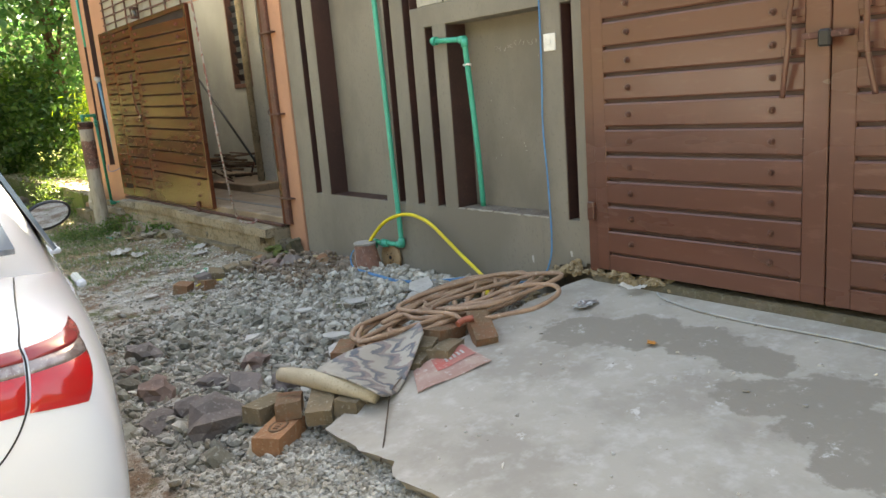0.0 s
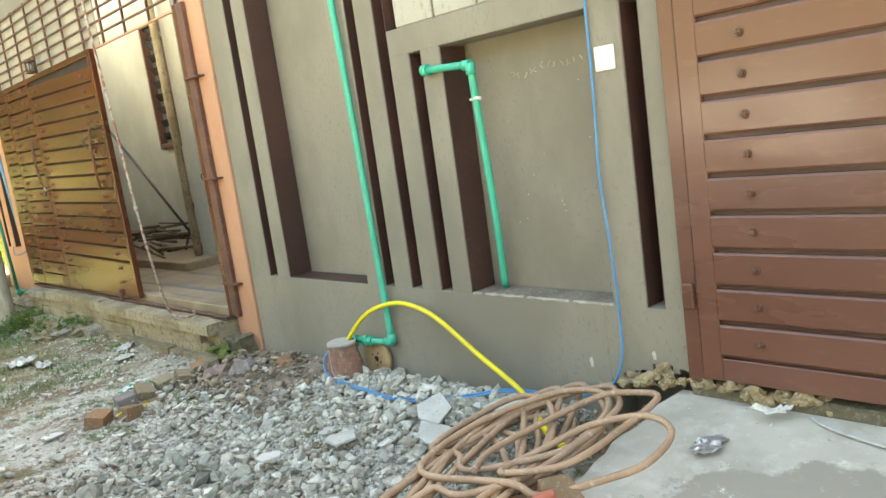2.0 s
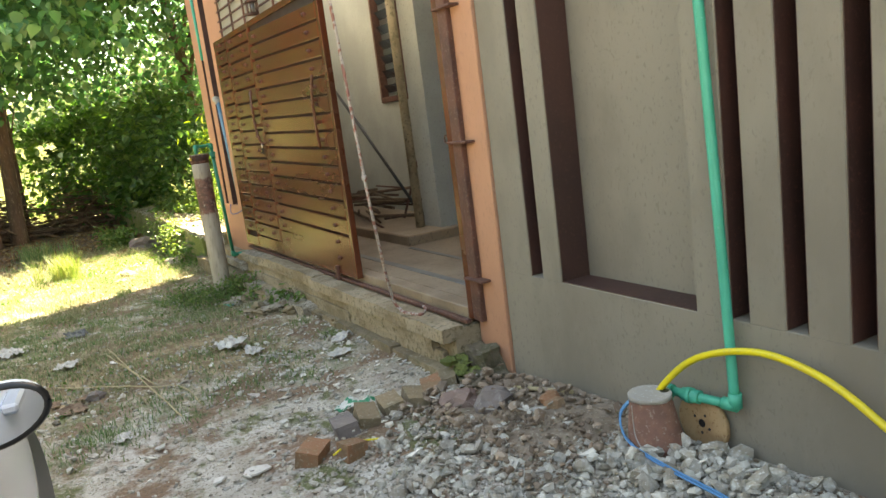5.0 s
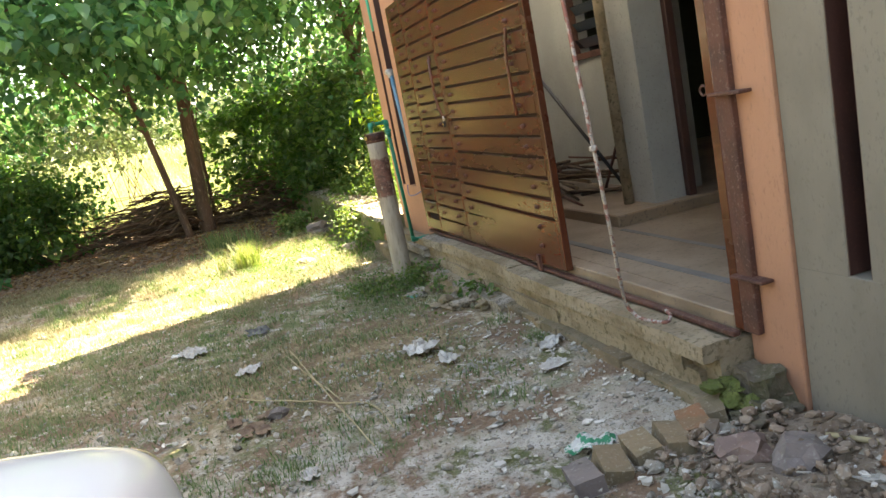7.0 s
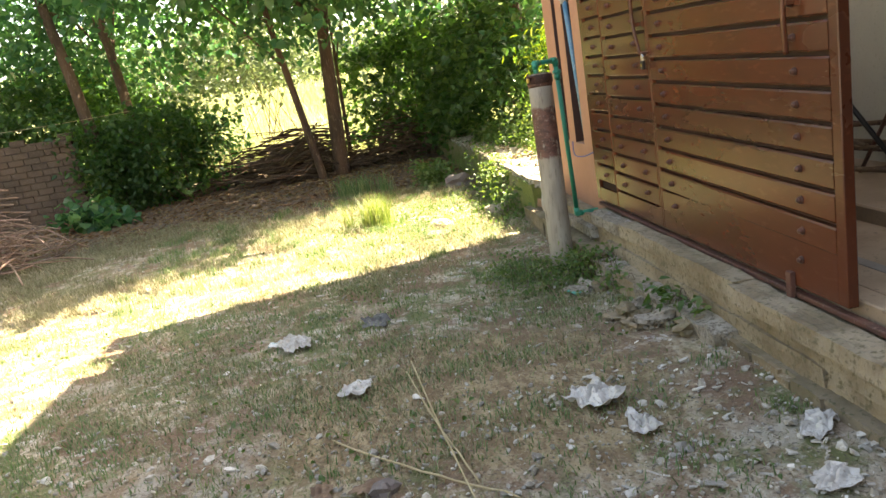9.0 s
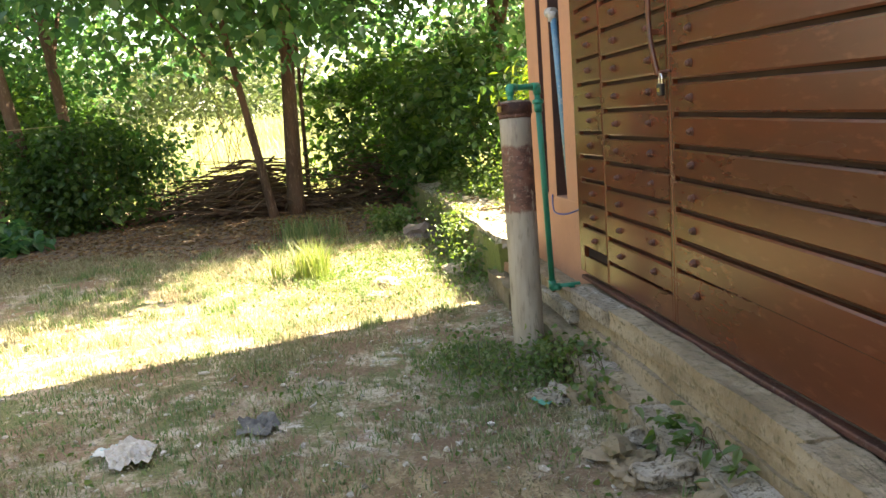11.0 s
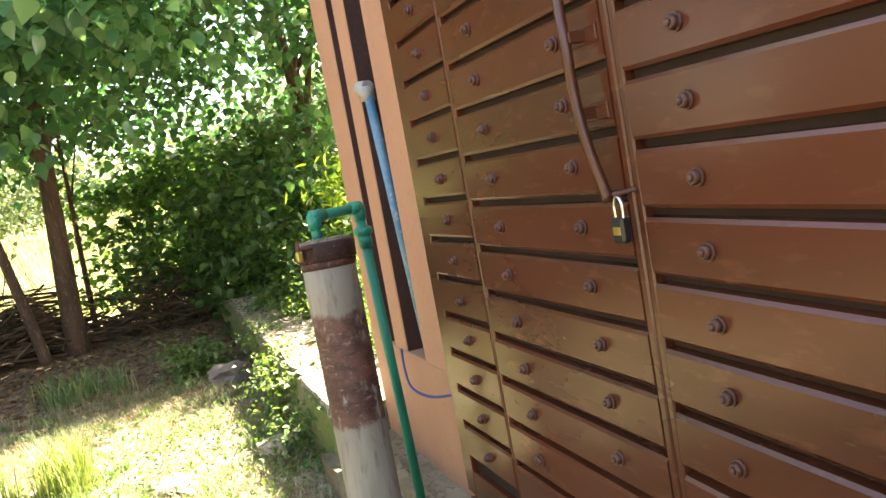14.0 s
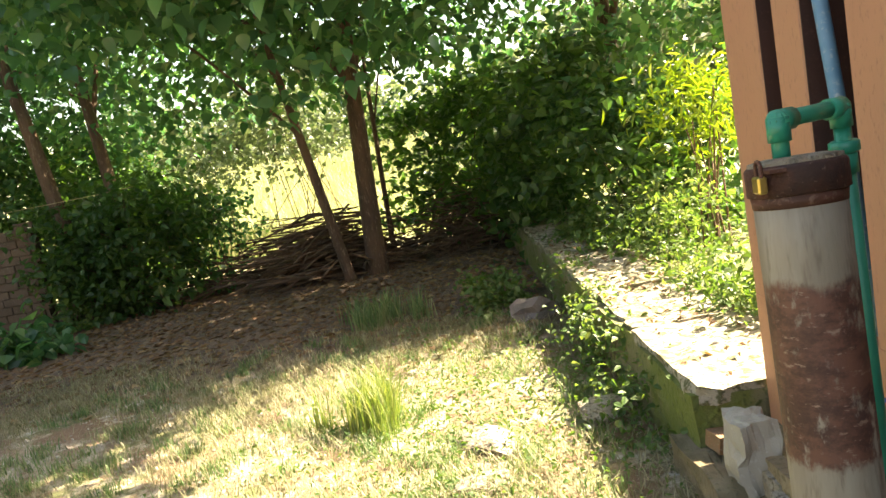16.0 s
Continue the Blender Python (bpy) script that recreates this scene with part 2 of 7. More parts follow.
LEAF_DARK = leafy("dense_leaves", (0.036, 0.094, 0.036), (0.066, 0.146, 0.054), (0.14, 0.235, 0.078), 0.5, 0.32, (1.6, 1.7, 0.6))
LEAF_YEL = leafy("bamboo_leaves", (0.16, 0.25, 0.04), (0.25, 0.34, 0.06), (0.36, 0.42, 0.09), 0.5, 0.45, (1.3, 1.4, 0.5))
LEAF_WEED = leafy("weed_leaves", (0.06, 0.13, 0.04), (0.10, 0.175, 0.062), (0.19, 0.24, 0.12), 0.45)
GRASS = leafy("short_grass", (0.15, 0.165, 0.075), (0.31, 0.275, 0.165), (0.52, 0.455, 0.32), 0.3, 0.6, (1.1, 1.1, 1.0))
GRASS_GREEN = leafy("green_grass", (0.085, 0.165, 0.06), (0.145, 0.22, 0.095), (0.31, 0.33, 0.18), 0.4, 0.55, (1.2, 1.3, 0.9))
GRASS_TALL = leafy("tall_grass", (0.11, 0.18, 0.05), (0.20, 0.26, 0.085), (0.38, 0.37, 0.16), 0.4, 0.5, (1.3, 1.35, 0.7))
# distant foliage: haze put into the colour as paler, less saturated green
LEAF_FAR = leafy("hazy_far_leaves", (0.095, 0.14, 0.07), (0.14, 0.185, 0.095), (0.21, 0.245, 0.14), 0.4, 0.5, (1.2, 1.25, 0.85))
STRAW = leafy("chopped_straw", (0.15, 0.105, 0.055), (0.27, 0.215, 0.12), (0.44, 0.39, 0.28), 0.15, 0.7, (1.2, 1.1, 0.8))
FIELD = leafy("field_grass", (0.30, 0.34, 0.17), (0.38, 0.40, 0.21), (0.46, 0.44, 0.27), 0.4, 0.6, (1.2, 1.2, 0.9))
DRY_LEAF = leafy("fallen_leaves", (0.14, 0.075, 0.04), (0.21, 0.13, 0.07), (0.34, 0.24, 0.14), 0.15, 0.8)


# ---- building helpers ----
def bm_new():
    return bmesh.new()


def part(name, bm, material, parent=None, label="", smooth=False):
    me = bpy.data.meshes.new(name)
    bm.to_mesh(me)
    bm.free()
    me.materials.append(material)
    if smooth:
        me.shade_smooth()
    ob = new(name, me)
    if parent is not None:
        ob.parent = parent
    if label:
        ob["label"] = label
    return ob


def thing(name, label, category, group="", kind="", m=None):
    ob = new(name)
    ob.empty_display_size = 0.1
    if m is not None:
        ob.matrix_world = m
    return tagged(ob, label, category, group, kind)


def box(bm, x0, x1, y0, y1, z0, z1, bevel=0.0, m=None):
    r = bmesh.ops.create_cube(bm, size=1.0)
    vs = r["verts"]
    for v in vs:
        v.co = Vector((x0 + (v.co.x + 0.5) * (x1 - x0), y0 + (v.co.y + 0.5) * (y1 - y0), z0 + (v.co.z + 0.5) * (z1 - z0)))
    if m is not None:
        for v in vs:
            v.co = m @ v.co
    if bevel:
        es = list({e for v in vs for e in v.link_edges})
        bmesh.ops.bevel(bm, geom=es, offset=bevel, segments=1, affect="EDGES")
    return bm


def smooth_path(pts, steps=8, closed=False):
    P = [Vector(p) for p in pts]
    out = []
    n = len(P)
    for i in range(n - 1):
        a, b, c, d = P[max(i - 1, 0)], P[i], P[i + 1], P[min(i + 2, n - 1)]
        for k in range(steps):
            t = k / steps
            out.append(0.5 * ((2 * b) + (c - a) * t + (2 * a - 5 * b + 4 * c - d) * t * t + (3 * b - a - 3 * c + d) * t ** 3))
    out.append(P[-1])
    return out


def tube(bm, pts, r, seg=8, caps=True):
    """Sweeps a round section along pts; r is a number or one for each point."""
    P = [Vector(p) for p in pts]
    rs = r if hasattr(r, "__len__") else [r] * len(P)
    up = None
    rings = []
    for i, p in enumerate(P):
        d = (P[min(i + 1, len(P) - 1)] - P[max(i - 1, 0)]).normalized()
        if up is None:
            up = d.orthogonal().normalized()
        up = (up - d * up.dot(d)).normalized()
        side = d.cross(up)
        rings.append([bm.verts.new(p + (up * math.cos(a) + side * math.sin(a)) * rs[i]) for a in [2 * math.pi * k / seg for k in range(seg)]])
    for a, b in zip(rings, rings[1:]):
        for k in range(seg):
            bm.faces.new((a[k], a[(k + 1) % seg], b[(k + 1) % seg], b[k])).smooth = True
    if caps:
        bm.faces.new(rings[0][::-1])
        bm.faces.new(rings[-1])
    return bm


def lump(bm, c, size, rough=0.25, sub=1, seed=0, m=None):
    """A broken stone: a faceted ball pushed in and out."""
    r = bmesh.ops.create_icosphere(bm, subdivisions=sub, radius=1.0)
    o = Vector((seed * 3.7, seed * 1.3, seed * 2.1))
    for v in r["verts"]:
        k = 1 + rough * 2 * noise.noise(v.co * 1.3 + o) + rough * noise.noise(v.co * 3.1 + o)
        p = Vector((v.co.x * size[0], v.co.y * size[1], v.co.z * size[2])) * k
        v.co = (m @ p if m is not None else p) + Vector(c)
    return bm


def raw_mesh(name, verts, faces, material, parent=None, smooth=False):
    """One mesh out of numpy arrays: faces all with the same number of corners."""
    me = bpy.data.meshes.new(name)
    nv, nf, k = len(verts), len(faces), faces.shape[1]
    me.vertices.add(nv)
    me.vertices.foreach_set("co", np.ascontiguousarray(verts, dtype=np.float32).ravel())
    me.loops.add(nf * k)
    me.loops.foreach_set("vertex_index", np.ascontiguousarray(faces, dtype=np.int32).ravel())
    me.polygons.add(nf)
    me.polygons.foreach_set("loop_start", np.arange(0, nf * k, k, dtype=np.int32))
    me.update(calc_edges=True)
    me.validate()
    me.materials.append(material)
    if smooth:
        me.shade_smooth()
    else:
        me.shade_flat()
    ob = new(name, me)
    if parent is not None:
        ob.parent = parent
    return ob


def ease(a, b, v):
    t = np.clip((v - a) / (b - a), 0, 1)
    return t * t * (3 - 2 * t)


def waves(x, y):
    return 0.5 * np.sin(x * 2.1 + 1.3 * np.sin(y * 1.7)) + 0.5 * np.sin(y * 2.6 + 1.1 * np.sin(x * 1.9 + 0.7))


def ground_z(x, y):
    x, y = np.asarray(x, float), np.asarray(y, float)
    z = -0.075 * ease(8.6, 11.3, y) - 0.02 * ease(12, 16, y)
    z = z + 0.07 * ease(0.6, 1.15, x) * (1 - ease(2.9, 4.2, y)) + 0.028 * ease(0.8, 1.2, x) * (1 - ease(2.5, 3.0, y))
    z = z + 0.10 * ease(1.6, 3.0, x) * ease(1.5, 3.0, y) * (1 - ease(5.6, 7.2, y))
    z = z + 0.07 * np.exp(-((x - 3.0) ** 2 / 0.18 + (y - 4.2) ** 2 / 0.9))
    z = z + 0.02 * ease(2.3, 3.0, x) * ease(6.0, 7.0, y) * (1 - ease(11, 12.5, y))
    z = z - 0.05 * np.exp(-((x - 2.6) ** 2 / 0.5 + (y - 11.0) ** 2 / 1.2))
    z = z + 3.2 * ease(26, 60, y) + 0.012 * waves(x * 1.3, y * 1.3) + 0.006 * waves(x * 5.1, y * 4.7) + 0.004 * waves(x * 13.1, y * 12.7)
    return z


# ---- ground ----
def ground_material():
    m, N, L = nodes_of("yard_ground")
    b = N["Principled BSDF"]
    pos = N.new("ShaderNodeNewGeometry").outputs["Position"]
    sep = N.new("ShaderNodeSeparateXYZ")
    L.new(pos, sep.inputs[0])
    big, mid, fine = noise_node(N, L, pos, 0.9, 5), noise_node(N, L, pos, 5, 5), noise_node(N, L, pos, 60, 4, 0.7)
    straw = noise_node(N, L, pos, 14, 4, 0.7, (1, 0.45, 1))

    def shifted(axis, k):
        a = N.new("ShaderNodeMath")
        a.operation = "MULTIPLY_ADD"
        L.new(big, a.inputs[0])
        a.inputs[1].default_value = k
        L.new(sep.outputs[axis], a.inputs[2])
        return a.outputs[0]

    dust = mix(N, L, ramp(N, L, mid, 0.35, 0.65), (0.58, 0.555, 0.50), (0.40, 0.36, 0.30))
    dust = mix(N, L, ramp(N, L, noise_node(N, L, pos, 2.3, 6, 0.7), 0.55, 0.66), dust, (0.20, 0.13, 0.09))
    soil = mix(N, L, ramp(N, L, mid, 0.4, 0.6), (0.25, 0.175, 0.115), (0.42, 0.38, 0.31))
    turf = mix(N, L, ramp(N, L, straw, 0.42, 0.62), (0.28, 0.21, 0.125), (0.54, 0.48, 0.375))
    turf = mix(N, L, ramp(N, L, noise_node(N, L, pos, 3.1, 6, 0.7), 0.47, 0.58), turf, (0.15, 0.17, 0.065))
    turf = mix(N, L, ramp(N, L, big, 0.50, 0.62), turf, soil)
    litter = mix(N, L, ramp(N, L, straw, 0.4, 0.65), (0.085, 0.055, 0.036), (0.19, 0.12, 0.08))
    far = mix(N, L, ramp(N, L, mid, 0.4, 0.6), (0.33, 0.36, 0.19), (0.42, 0.42, 0.25))
    c = mix(N, L, ramp(N, L, shifted(1, 3.0), 8.2, 9.6), dust, turf)
    bare, moss, pale = noise_node(N, L, pos, 1.7, 8, 0.72), noise_node(N, L, pos, 2.6, 8, 0.72, (1, 0.8, 1)), noise_node(N, L, pos, 3.4, 8, 0.75, (0.8, 1, 1))
    c = mix(N, L, ramp(N, L, bare, 0.48, 0.58), c, (0.215, 0.135, 0.085))
    c = mix(N, L, ramp(N, L, moss, 0.53, 0.62), c, (0.12, 0.135, 0.05))
    c = mix(N, L, ramp(N, L, pale, 0.56, 0.67), c, (0.58, 0.555, 0.51))
    # matted brown thatch in the middle of the yard
    reach = N.new("ShaderNodeVectorMath")
    reach.operation = "DISTANCE"
    reach.inputs[1].default_value = (1.7, 9.1, 0)
    L.new(pos, reach.inputs[0])
    ragged = N.new("ShaderNodeMath")
    ragged.operation = "MULTIPLY_ADD"
    L.new(bare, ragged.inputs[0])
    ragged.inputs[1].default_value = 2.6
    L.new(reach.outputs["Value"], ragged.inputs[2])
    thatch = mix(N, L, ramp(N, L, straw, 0.4, 0.64), (0.21, 0.14, 0.075), (0.40, 0.31, 0.18))
    c = mix(N, L, ramp(N, L, ragged.outputs[0], 2.55, 1.95), c, thatch)
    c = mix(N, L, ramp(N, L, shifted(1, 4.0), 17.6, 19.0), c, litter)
    c = mix(N, L, ramp(N, L, shifted(1, 3.0), 25.0, 27.0), c, far)
    c = mix(N, L, ramp(N, L, fine, 0.56, 0.72), c, (0.40, 0.35, 0.27))
    c = mix(N, L, ramp(N, L, fine, 0.46, 0.34), c, (0.10, 0.08, 0.06))
    L.new(c, b.inputs["Base Color"])
    b.inputs["Roughness"].default_value = 0.95
    bp = N.new("ShaderNodeBump")
    bp.inputs["Strength"].default_value, bp.inputs["Distance"].default_value = 0.8, 0.02
    L.new(fine, bp.inputs["Height"])
    L.new(bp.outputs[0], b.inputs["Normal"])
    return m


def build_ground():
    near = lambda lo, hi, step: np.arange(lo, hi + step / 2, step)
    far = np.array([12, 18, 28, 45, 80, 160, 400.0])
    xs = np.concatenate([-far[::-1] - 4, near(-8, 4.5, 0.08), far])
    ys = np.concatenate([-far[::-1], near(-4, 20, 0.08), near(20.5, 62, 0.8), np.array([80, 140, 300, 700.0])])
    X, Y = np.meshgrid(xs, ys)
    V = np.stack([X, Y, ground_z(X, Y)], -1).reshape(-1, 3)
    nx, ny = len(xs), len(ys)
    i = (np.arange(ny - 1)[:, None] * nx + np.arange(nx - 1)[None]).ravel()
    F = np.stack([i, i + 1, i + nx + 1, i + nx], -1)
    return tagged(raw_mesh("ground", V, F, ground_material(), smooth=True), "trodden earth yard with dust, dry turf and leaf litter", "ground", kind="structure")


build_ground()

# ---- house ----
W, BACK, TOP = 3.24, 3.42, 4.25      # facade face, recess back, parapet height
SILL = 0.67


def structure(name, bm, material, label, category="wall", smooth=False):
    return tagged(part(name, bm, material, None, "", smooth), label, category, kind="structure")


# grey facade between the two gates: back slab, then the raised bars and bands in front of it
bm = bm_new()
box(bm, BACK, 3.62, 2.97, 6.36, -0.2, TOP)
structure("wall_front_back", bm, PLASTER, "grey cement-plastered house wall behind the raised bands")
bm = bm_new()
F0 = BACK - 0.002
STRIPS = [(6.005, 6.105), (4.765, 4.845), (4.53, 4.615), (4.295, 4.38), (3.07, 3.152)]
box(bm, W, F0, 3.36, 6.36, -0.2, SILL, 0.004)
for k in range(13):
    y0 = 2.97 + 0.03 * k
    box(bm, W, F0, y0, y0 + 0.03, 0.415 - 0.0085 * max(k - 5, 0) ** 1.25 + 0.018 * math.sin(2.7 * k), SILL)
for y0, y1, z1 in ((6.105, 6.36, TOP), (5.855, 6.005, TOP), (4.845, 5.012, TOP), (4.615, 4.765, TOP), (4.38, 4.53, 2.035), (4.157, 4.295, 2.035), (3.152, 3.313, 2.035), (2.97, 3.07, 2.035)):
    box(bm, W, F0, y0, y1, SILL - 0.004, z1, 0.004)
box(bm, W - 0.001, F0, 2.97, 4.528, 1.903, 2.037, 0.004)
box(bm, W, F0, 2.97, 4.2, 2.75, TOP, 0.004)
structure("wall_front", bm, PLASTER, "raised grey plaster bars and bands of the house front")
bm = bm_new()
for y0, y1 in STRIPS:
    z1 = 1.90 if y1 < 4.4 else TOP
    box(bm, BACK - 0.012, F0 - 0.004, y0 + 0.003, y1 - 0.003, SILL + 0.003, z1 - 0.003)
    for a, b in ((y0, y0 + 0.004), (y1 - 0.004, y1)):
        box(bm, W + 0.006, BACK - 0.006, a, b, SILL + 0.003, z1 - 0.003)
for y1, z1 in ((5.855, TOP), (4.157, 1.90)):
    box(bm, W + 0.006, BACK - 0.006, y1 - 0.004, y1, SILL + 0.003, z1 - 0.003)
for y0, y1 in [(5.014, 5.853)]:
    box(bm, W + 0.004, BACK - 0.013, y0 + 0.005, y1 - 0.005, SILL - 0.002, SILL + 0.004)
structure("trim_brown_recesses", bm, BROWN, "dark brown painted grooves and reveals in the house front", "trim")
bm = bm_new()
box(bm, W + 0.012, BACK - 0.001, 3.315, 4.150, SILL - 0.002, SILL + 0.004)
structure("ledge_panel", bm, surface("dusty_ledge", (0.20, 0.16, 0.125), (0.15, 0.115, 0.09), (0.30, 0.27, 0.23), 6, 50, 0.9, bump=0.4), "dusty brown ledge at the foot of the wall panel", "ledge")
bm = bm_new()
for k in range(28):
    y0 = 3.316 + 0.0298 * k
    if k % 9 != 7:
        box(bm, W - 0.002, W + 0.012 + 0.006 * math.sin(3.1 * k), y0, y0 + 0.0296, SILL - 0.002 - 0.002 * math.sin(1.7 * k), SILL + 0.0055)
structure("trim_worn_edge", bm, surface("worn_cement_edge", (0.42, 0.39, 0.34), (0.30, 0.27, 0.225), None, 14, 60, 0.9, bump=0.4), "pale worn cement edge of the panel's ledge", "trim")
bm = bm_new()
for k in range(4):
    box(bm, 3.27, BACK, 3.34 + 0.29 * k, 3.34 + 0.29 * k + 0.275, 2.04, 2.26, 0.01)
structure("trim_cream_blocks", bm, CREAM, "cream blocks standing on the panel's frame", "trim")
bm = bm_new()
box(bm, W - 0.02, 3.6, 6.362, 6.66, -0.1, TOP, 0.006)
structure("pillar_gate", bm, ORANGE, "orange-painted pillar beside the open gateway", "pillar")
# orange end of the house, with two brown grooves
bm = bm_new()
box(bm, BACK, 3.7, 11.47, 12.93, -0.2, TOP)
box(bm, W, F0, 11.47, 12.93, -0.2, 0.76, 0.005)
for y0, y1 in ((11.47, 12.03), (12.30, 12.49), (12.62, 12.93)):
    box(bm, W, F0, y0, y1, 0.755, TOP, 0.005)
structure("wall_front_end", bm, ORANGE, "orange-painted end of the house front")
bm = bm_new()
for y0, y1 in ((12.03, 12.30), (12.49, 12.62)):
    box(bm, BACK - 0.012, F0 - 0.004, y0 + 0.003, y1 - 0.003, 0.762, TOP - 0.01)
    for a, b in ((y0, y0 + 0.004), (y1 - 0.004, y1)):
        box(bm, W + 0.006, BACK - 0.006, a, b, 0.762, TOP - 0.01)
structure("trim_brown_grooves", bm, BROWN, "dark brown painted grooves in the orange wall", "trim")
bm = bm_new()
box(bm, 3.70, 12.0, 12.70, 12.93, -0.2, TOP)
structure("wall_north", bm, ORANGE, "orange-painted end wall of the house")
bm = bm_new()
box(bm, W, 3.6, 6.66, 11.468, 3.32, TOP)
structure("wall_over_gate", bm, PLASTER, "grey plastered wall above the gateway's grille")
bm = bm_new()
box(bm, W, 3.62, -8, 0.30, -0.2, TOP)
box(bm, W, 3.62, 0.302, 2.968, 2.75, TOP)
structure("wall_south", bm, PLASTER, "grey plastered house wall beside the brown gate")
bm = bm_new()
box(bm, 5.0, 5.2, -8, 5.4, -0.2, TOP)
box(bm, 3.62, 5.2, 5.4, 5.6, -0.2, TOP)
box(bm, 3.62, 12, -8.2, -8.0, -0.2, TOP)
box(bm, 11.8, 12, -8, 12.7, -0.2, TOP)
structure("wall_inner", bm, INNER, "plain inner walls of the house")
# porch behind the open gate
bm = bm_new()
box(bm, 4.80, 4.98, 9.42, 10.27, 0.3, 3.4)
box(bm, 4.80, 4.98, 10.90, 12.68, 0.3, 3.4)
box(bm, 4.80, 4.98, 10.27, 10.90, 0.3, 1.73)
box(bm, 4.80, 4.98, 10.27, 10.90, 3.25, 3.4)
box(bm, 4.64, 4.98, 9.36, 9.42, 0.3, 3.4)
box(bm, 5.75, 8.0, 9.10, 9.30, 0.3, 3.4)
box(bm, 4.64, 5.75, 9.10, 9.30, 2.6, 3.4)
box(bm, 8.0, 8.2, 5.6, 12.68, 0.3, 3.4)
box(bm, 4.80, 4.98, 5.6, 12.68, 3.402, 4.25)
box(bm, 3.702, 8.0, 12.682, 12.698, 0.41, 3.4)
box(bm, 3.702, 3.716, 11.475, 12.68, 0.41, 4.2)
box(bm, 3.602, 3.614, 6.37, 6.652, 0.41, 4.2)
box(bm, 3.602, 3.614, 6.67, 11.46, 3.33, 4.2)
structure("wall_porch", bm, INNER, "pale dusty plastered wall at the back of the porch")
bm = bm_new()
box(bm, 4.36, 4.64, 9.10, 9.42, 0.3, 3.4, 0.004)
structure("pillar_porch", bm, INNER, "pale plastered pillar at the back of the porch", "pillar")
# lining added inside the room; its darkness is put into the colour
bm = bm_new()
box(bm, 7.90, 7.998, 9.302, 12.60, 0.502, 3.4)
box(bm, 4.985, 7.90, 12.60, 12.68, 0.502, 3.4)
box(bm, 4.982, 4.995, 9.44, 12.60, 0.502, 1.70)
structure("wall_room", bm, surface("room_shade_lining", (0.085, 0.105, 0.070), (0.065, 0.08, 0.055), None, 1.2, 30, 0.9, bump=0.2), "dark green lining, colour deepened so the inner room looks unlit")
bm = bm_new()
box(bm, 3.302, 8.0, 5.6, 12.68, 0.2, 0.41)
box(bm, 3.192, 3.302, 6.724, 11.465, 0.315, 0.409, 0.006)
structure("floor_porch", bm, FLOOR_IN, "dusty beige porch floor inside the gateway", "floor")
bm = bm_new()
box(bm, 3.47, 3.53, 6.0, 12.0, 0.405, 0.414)
box(bm, 3.90, 3.945, 6.0, 8.9, 0.405, 0.414)
structure("floor_band", bm, BAND, "dark marble bands let into the porch floor", "floor")
bm = bm_new()
box(bm, 3.95, 8.0, 8.98, 12.68, 0.40, 0.50, 0.01)
structure("floor_step", bm, FLOOR_IN, "low raised step at the back of the porch", "floor")
bm = bm_new()
box(bm, 3.28, 12.0, -8.0, 5.6, 3.42, 3.6)
box(bm, 4.98, 12.0, 5.6, 12.7, 3.42, 3.6)
# unseen strip added to dim the porch; the rest stays open to the sky
box(bm, 3.62, 4.98, 5.6, 8.4, 3.42, 3.6)
structure("ceiling", bm, INNER, "plain unseen grey slab over house and part of the porch, sized for its light", "ceiling")
bm = bm_new()
for x0, x1 in ((4.645, 4.715), (5.68, 5.748)):
    box(bm, x0, x1, 9.06, 9.14, 0.5, 2.6, 0.005)
box(bm, 4.645, 5.748, 9.06, 9.14, 2.53, 2.6, 0.005)
structure("door_frame", bm, BROWN, "dark brown wooden frame of an open inner doorway", "door frame")
# louvred window
win = thing("window_1", "brown-framed louvred window with dark glass slats", "window", kind="structure")
bm = bm_new()
for a in ((10.27, 10.31, 1.73, 3.25), (10.86, 10.90, 1.73, 3.25), (10.31, 10.86, 1.73, 1.79), (10.31, 10.86, 3.2, 3.25)):
    box(bm, 4.77, 4.86, *a, 0.004)
part("window_frame", bm, RUST, win)
for k in range(9):
    bm = bm_new()
    box(bm, -0.05, 0.05, 10.31, 10.86, -0.003, 0.003, m=pose(4.84, 0, 1.88 + 0.16 * k, 0, 58, 0))
    part("slat", bm, CAR_GLASS, win)

# unseen wall, added to close the lane's far side and darken gate reflections
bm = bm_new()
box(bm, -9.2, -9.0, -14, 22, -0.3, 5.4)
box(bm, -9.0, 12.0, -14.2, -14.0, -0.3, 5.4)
structure("wall_lane_screen", bm, DARKWALL, "unseen dark wall added across the lane to block low sky")

# ---- plinth and kerb under the gate ----
rng = random.Random(4)
bm = bm_new()
box(bm, 3.06, 3.30, 6.68, 11.36, -0.2, 0.31)
box(bm, 3.06, 3.30, 11.36, 12.9, -0.2, 0.21)
structure("plinth", bm, PLINTH, "crumbling plastered stone plinth under the gate")


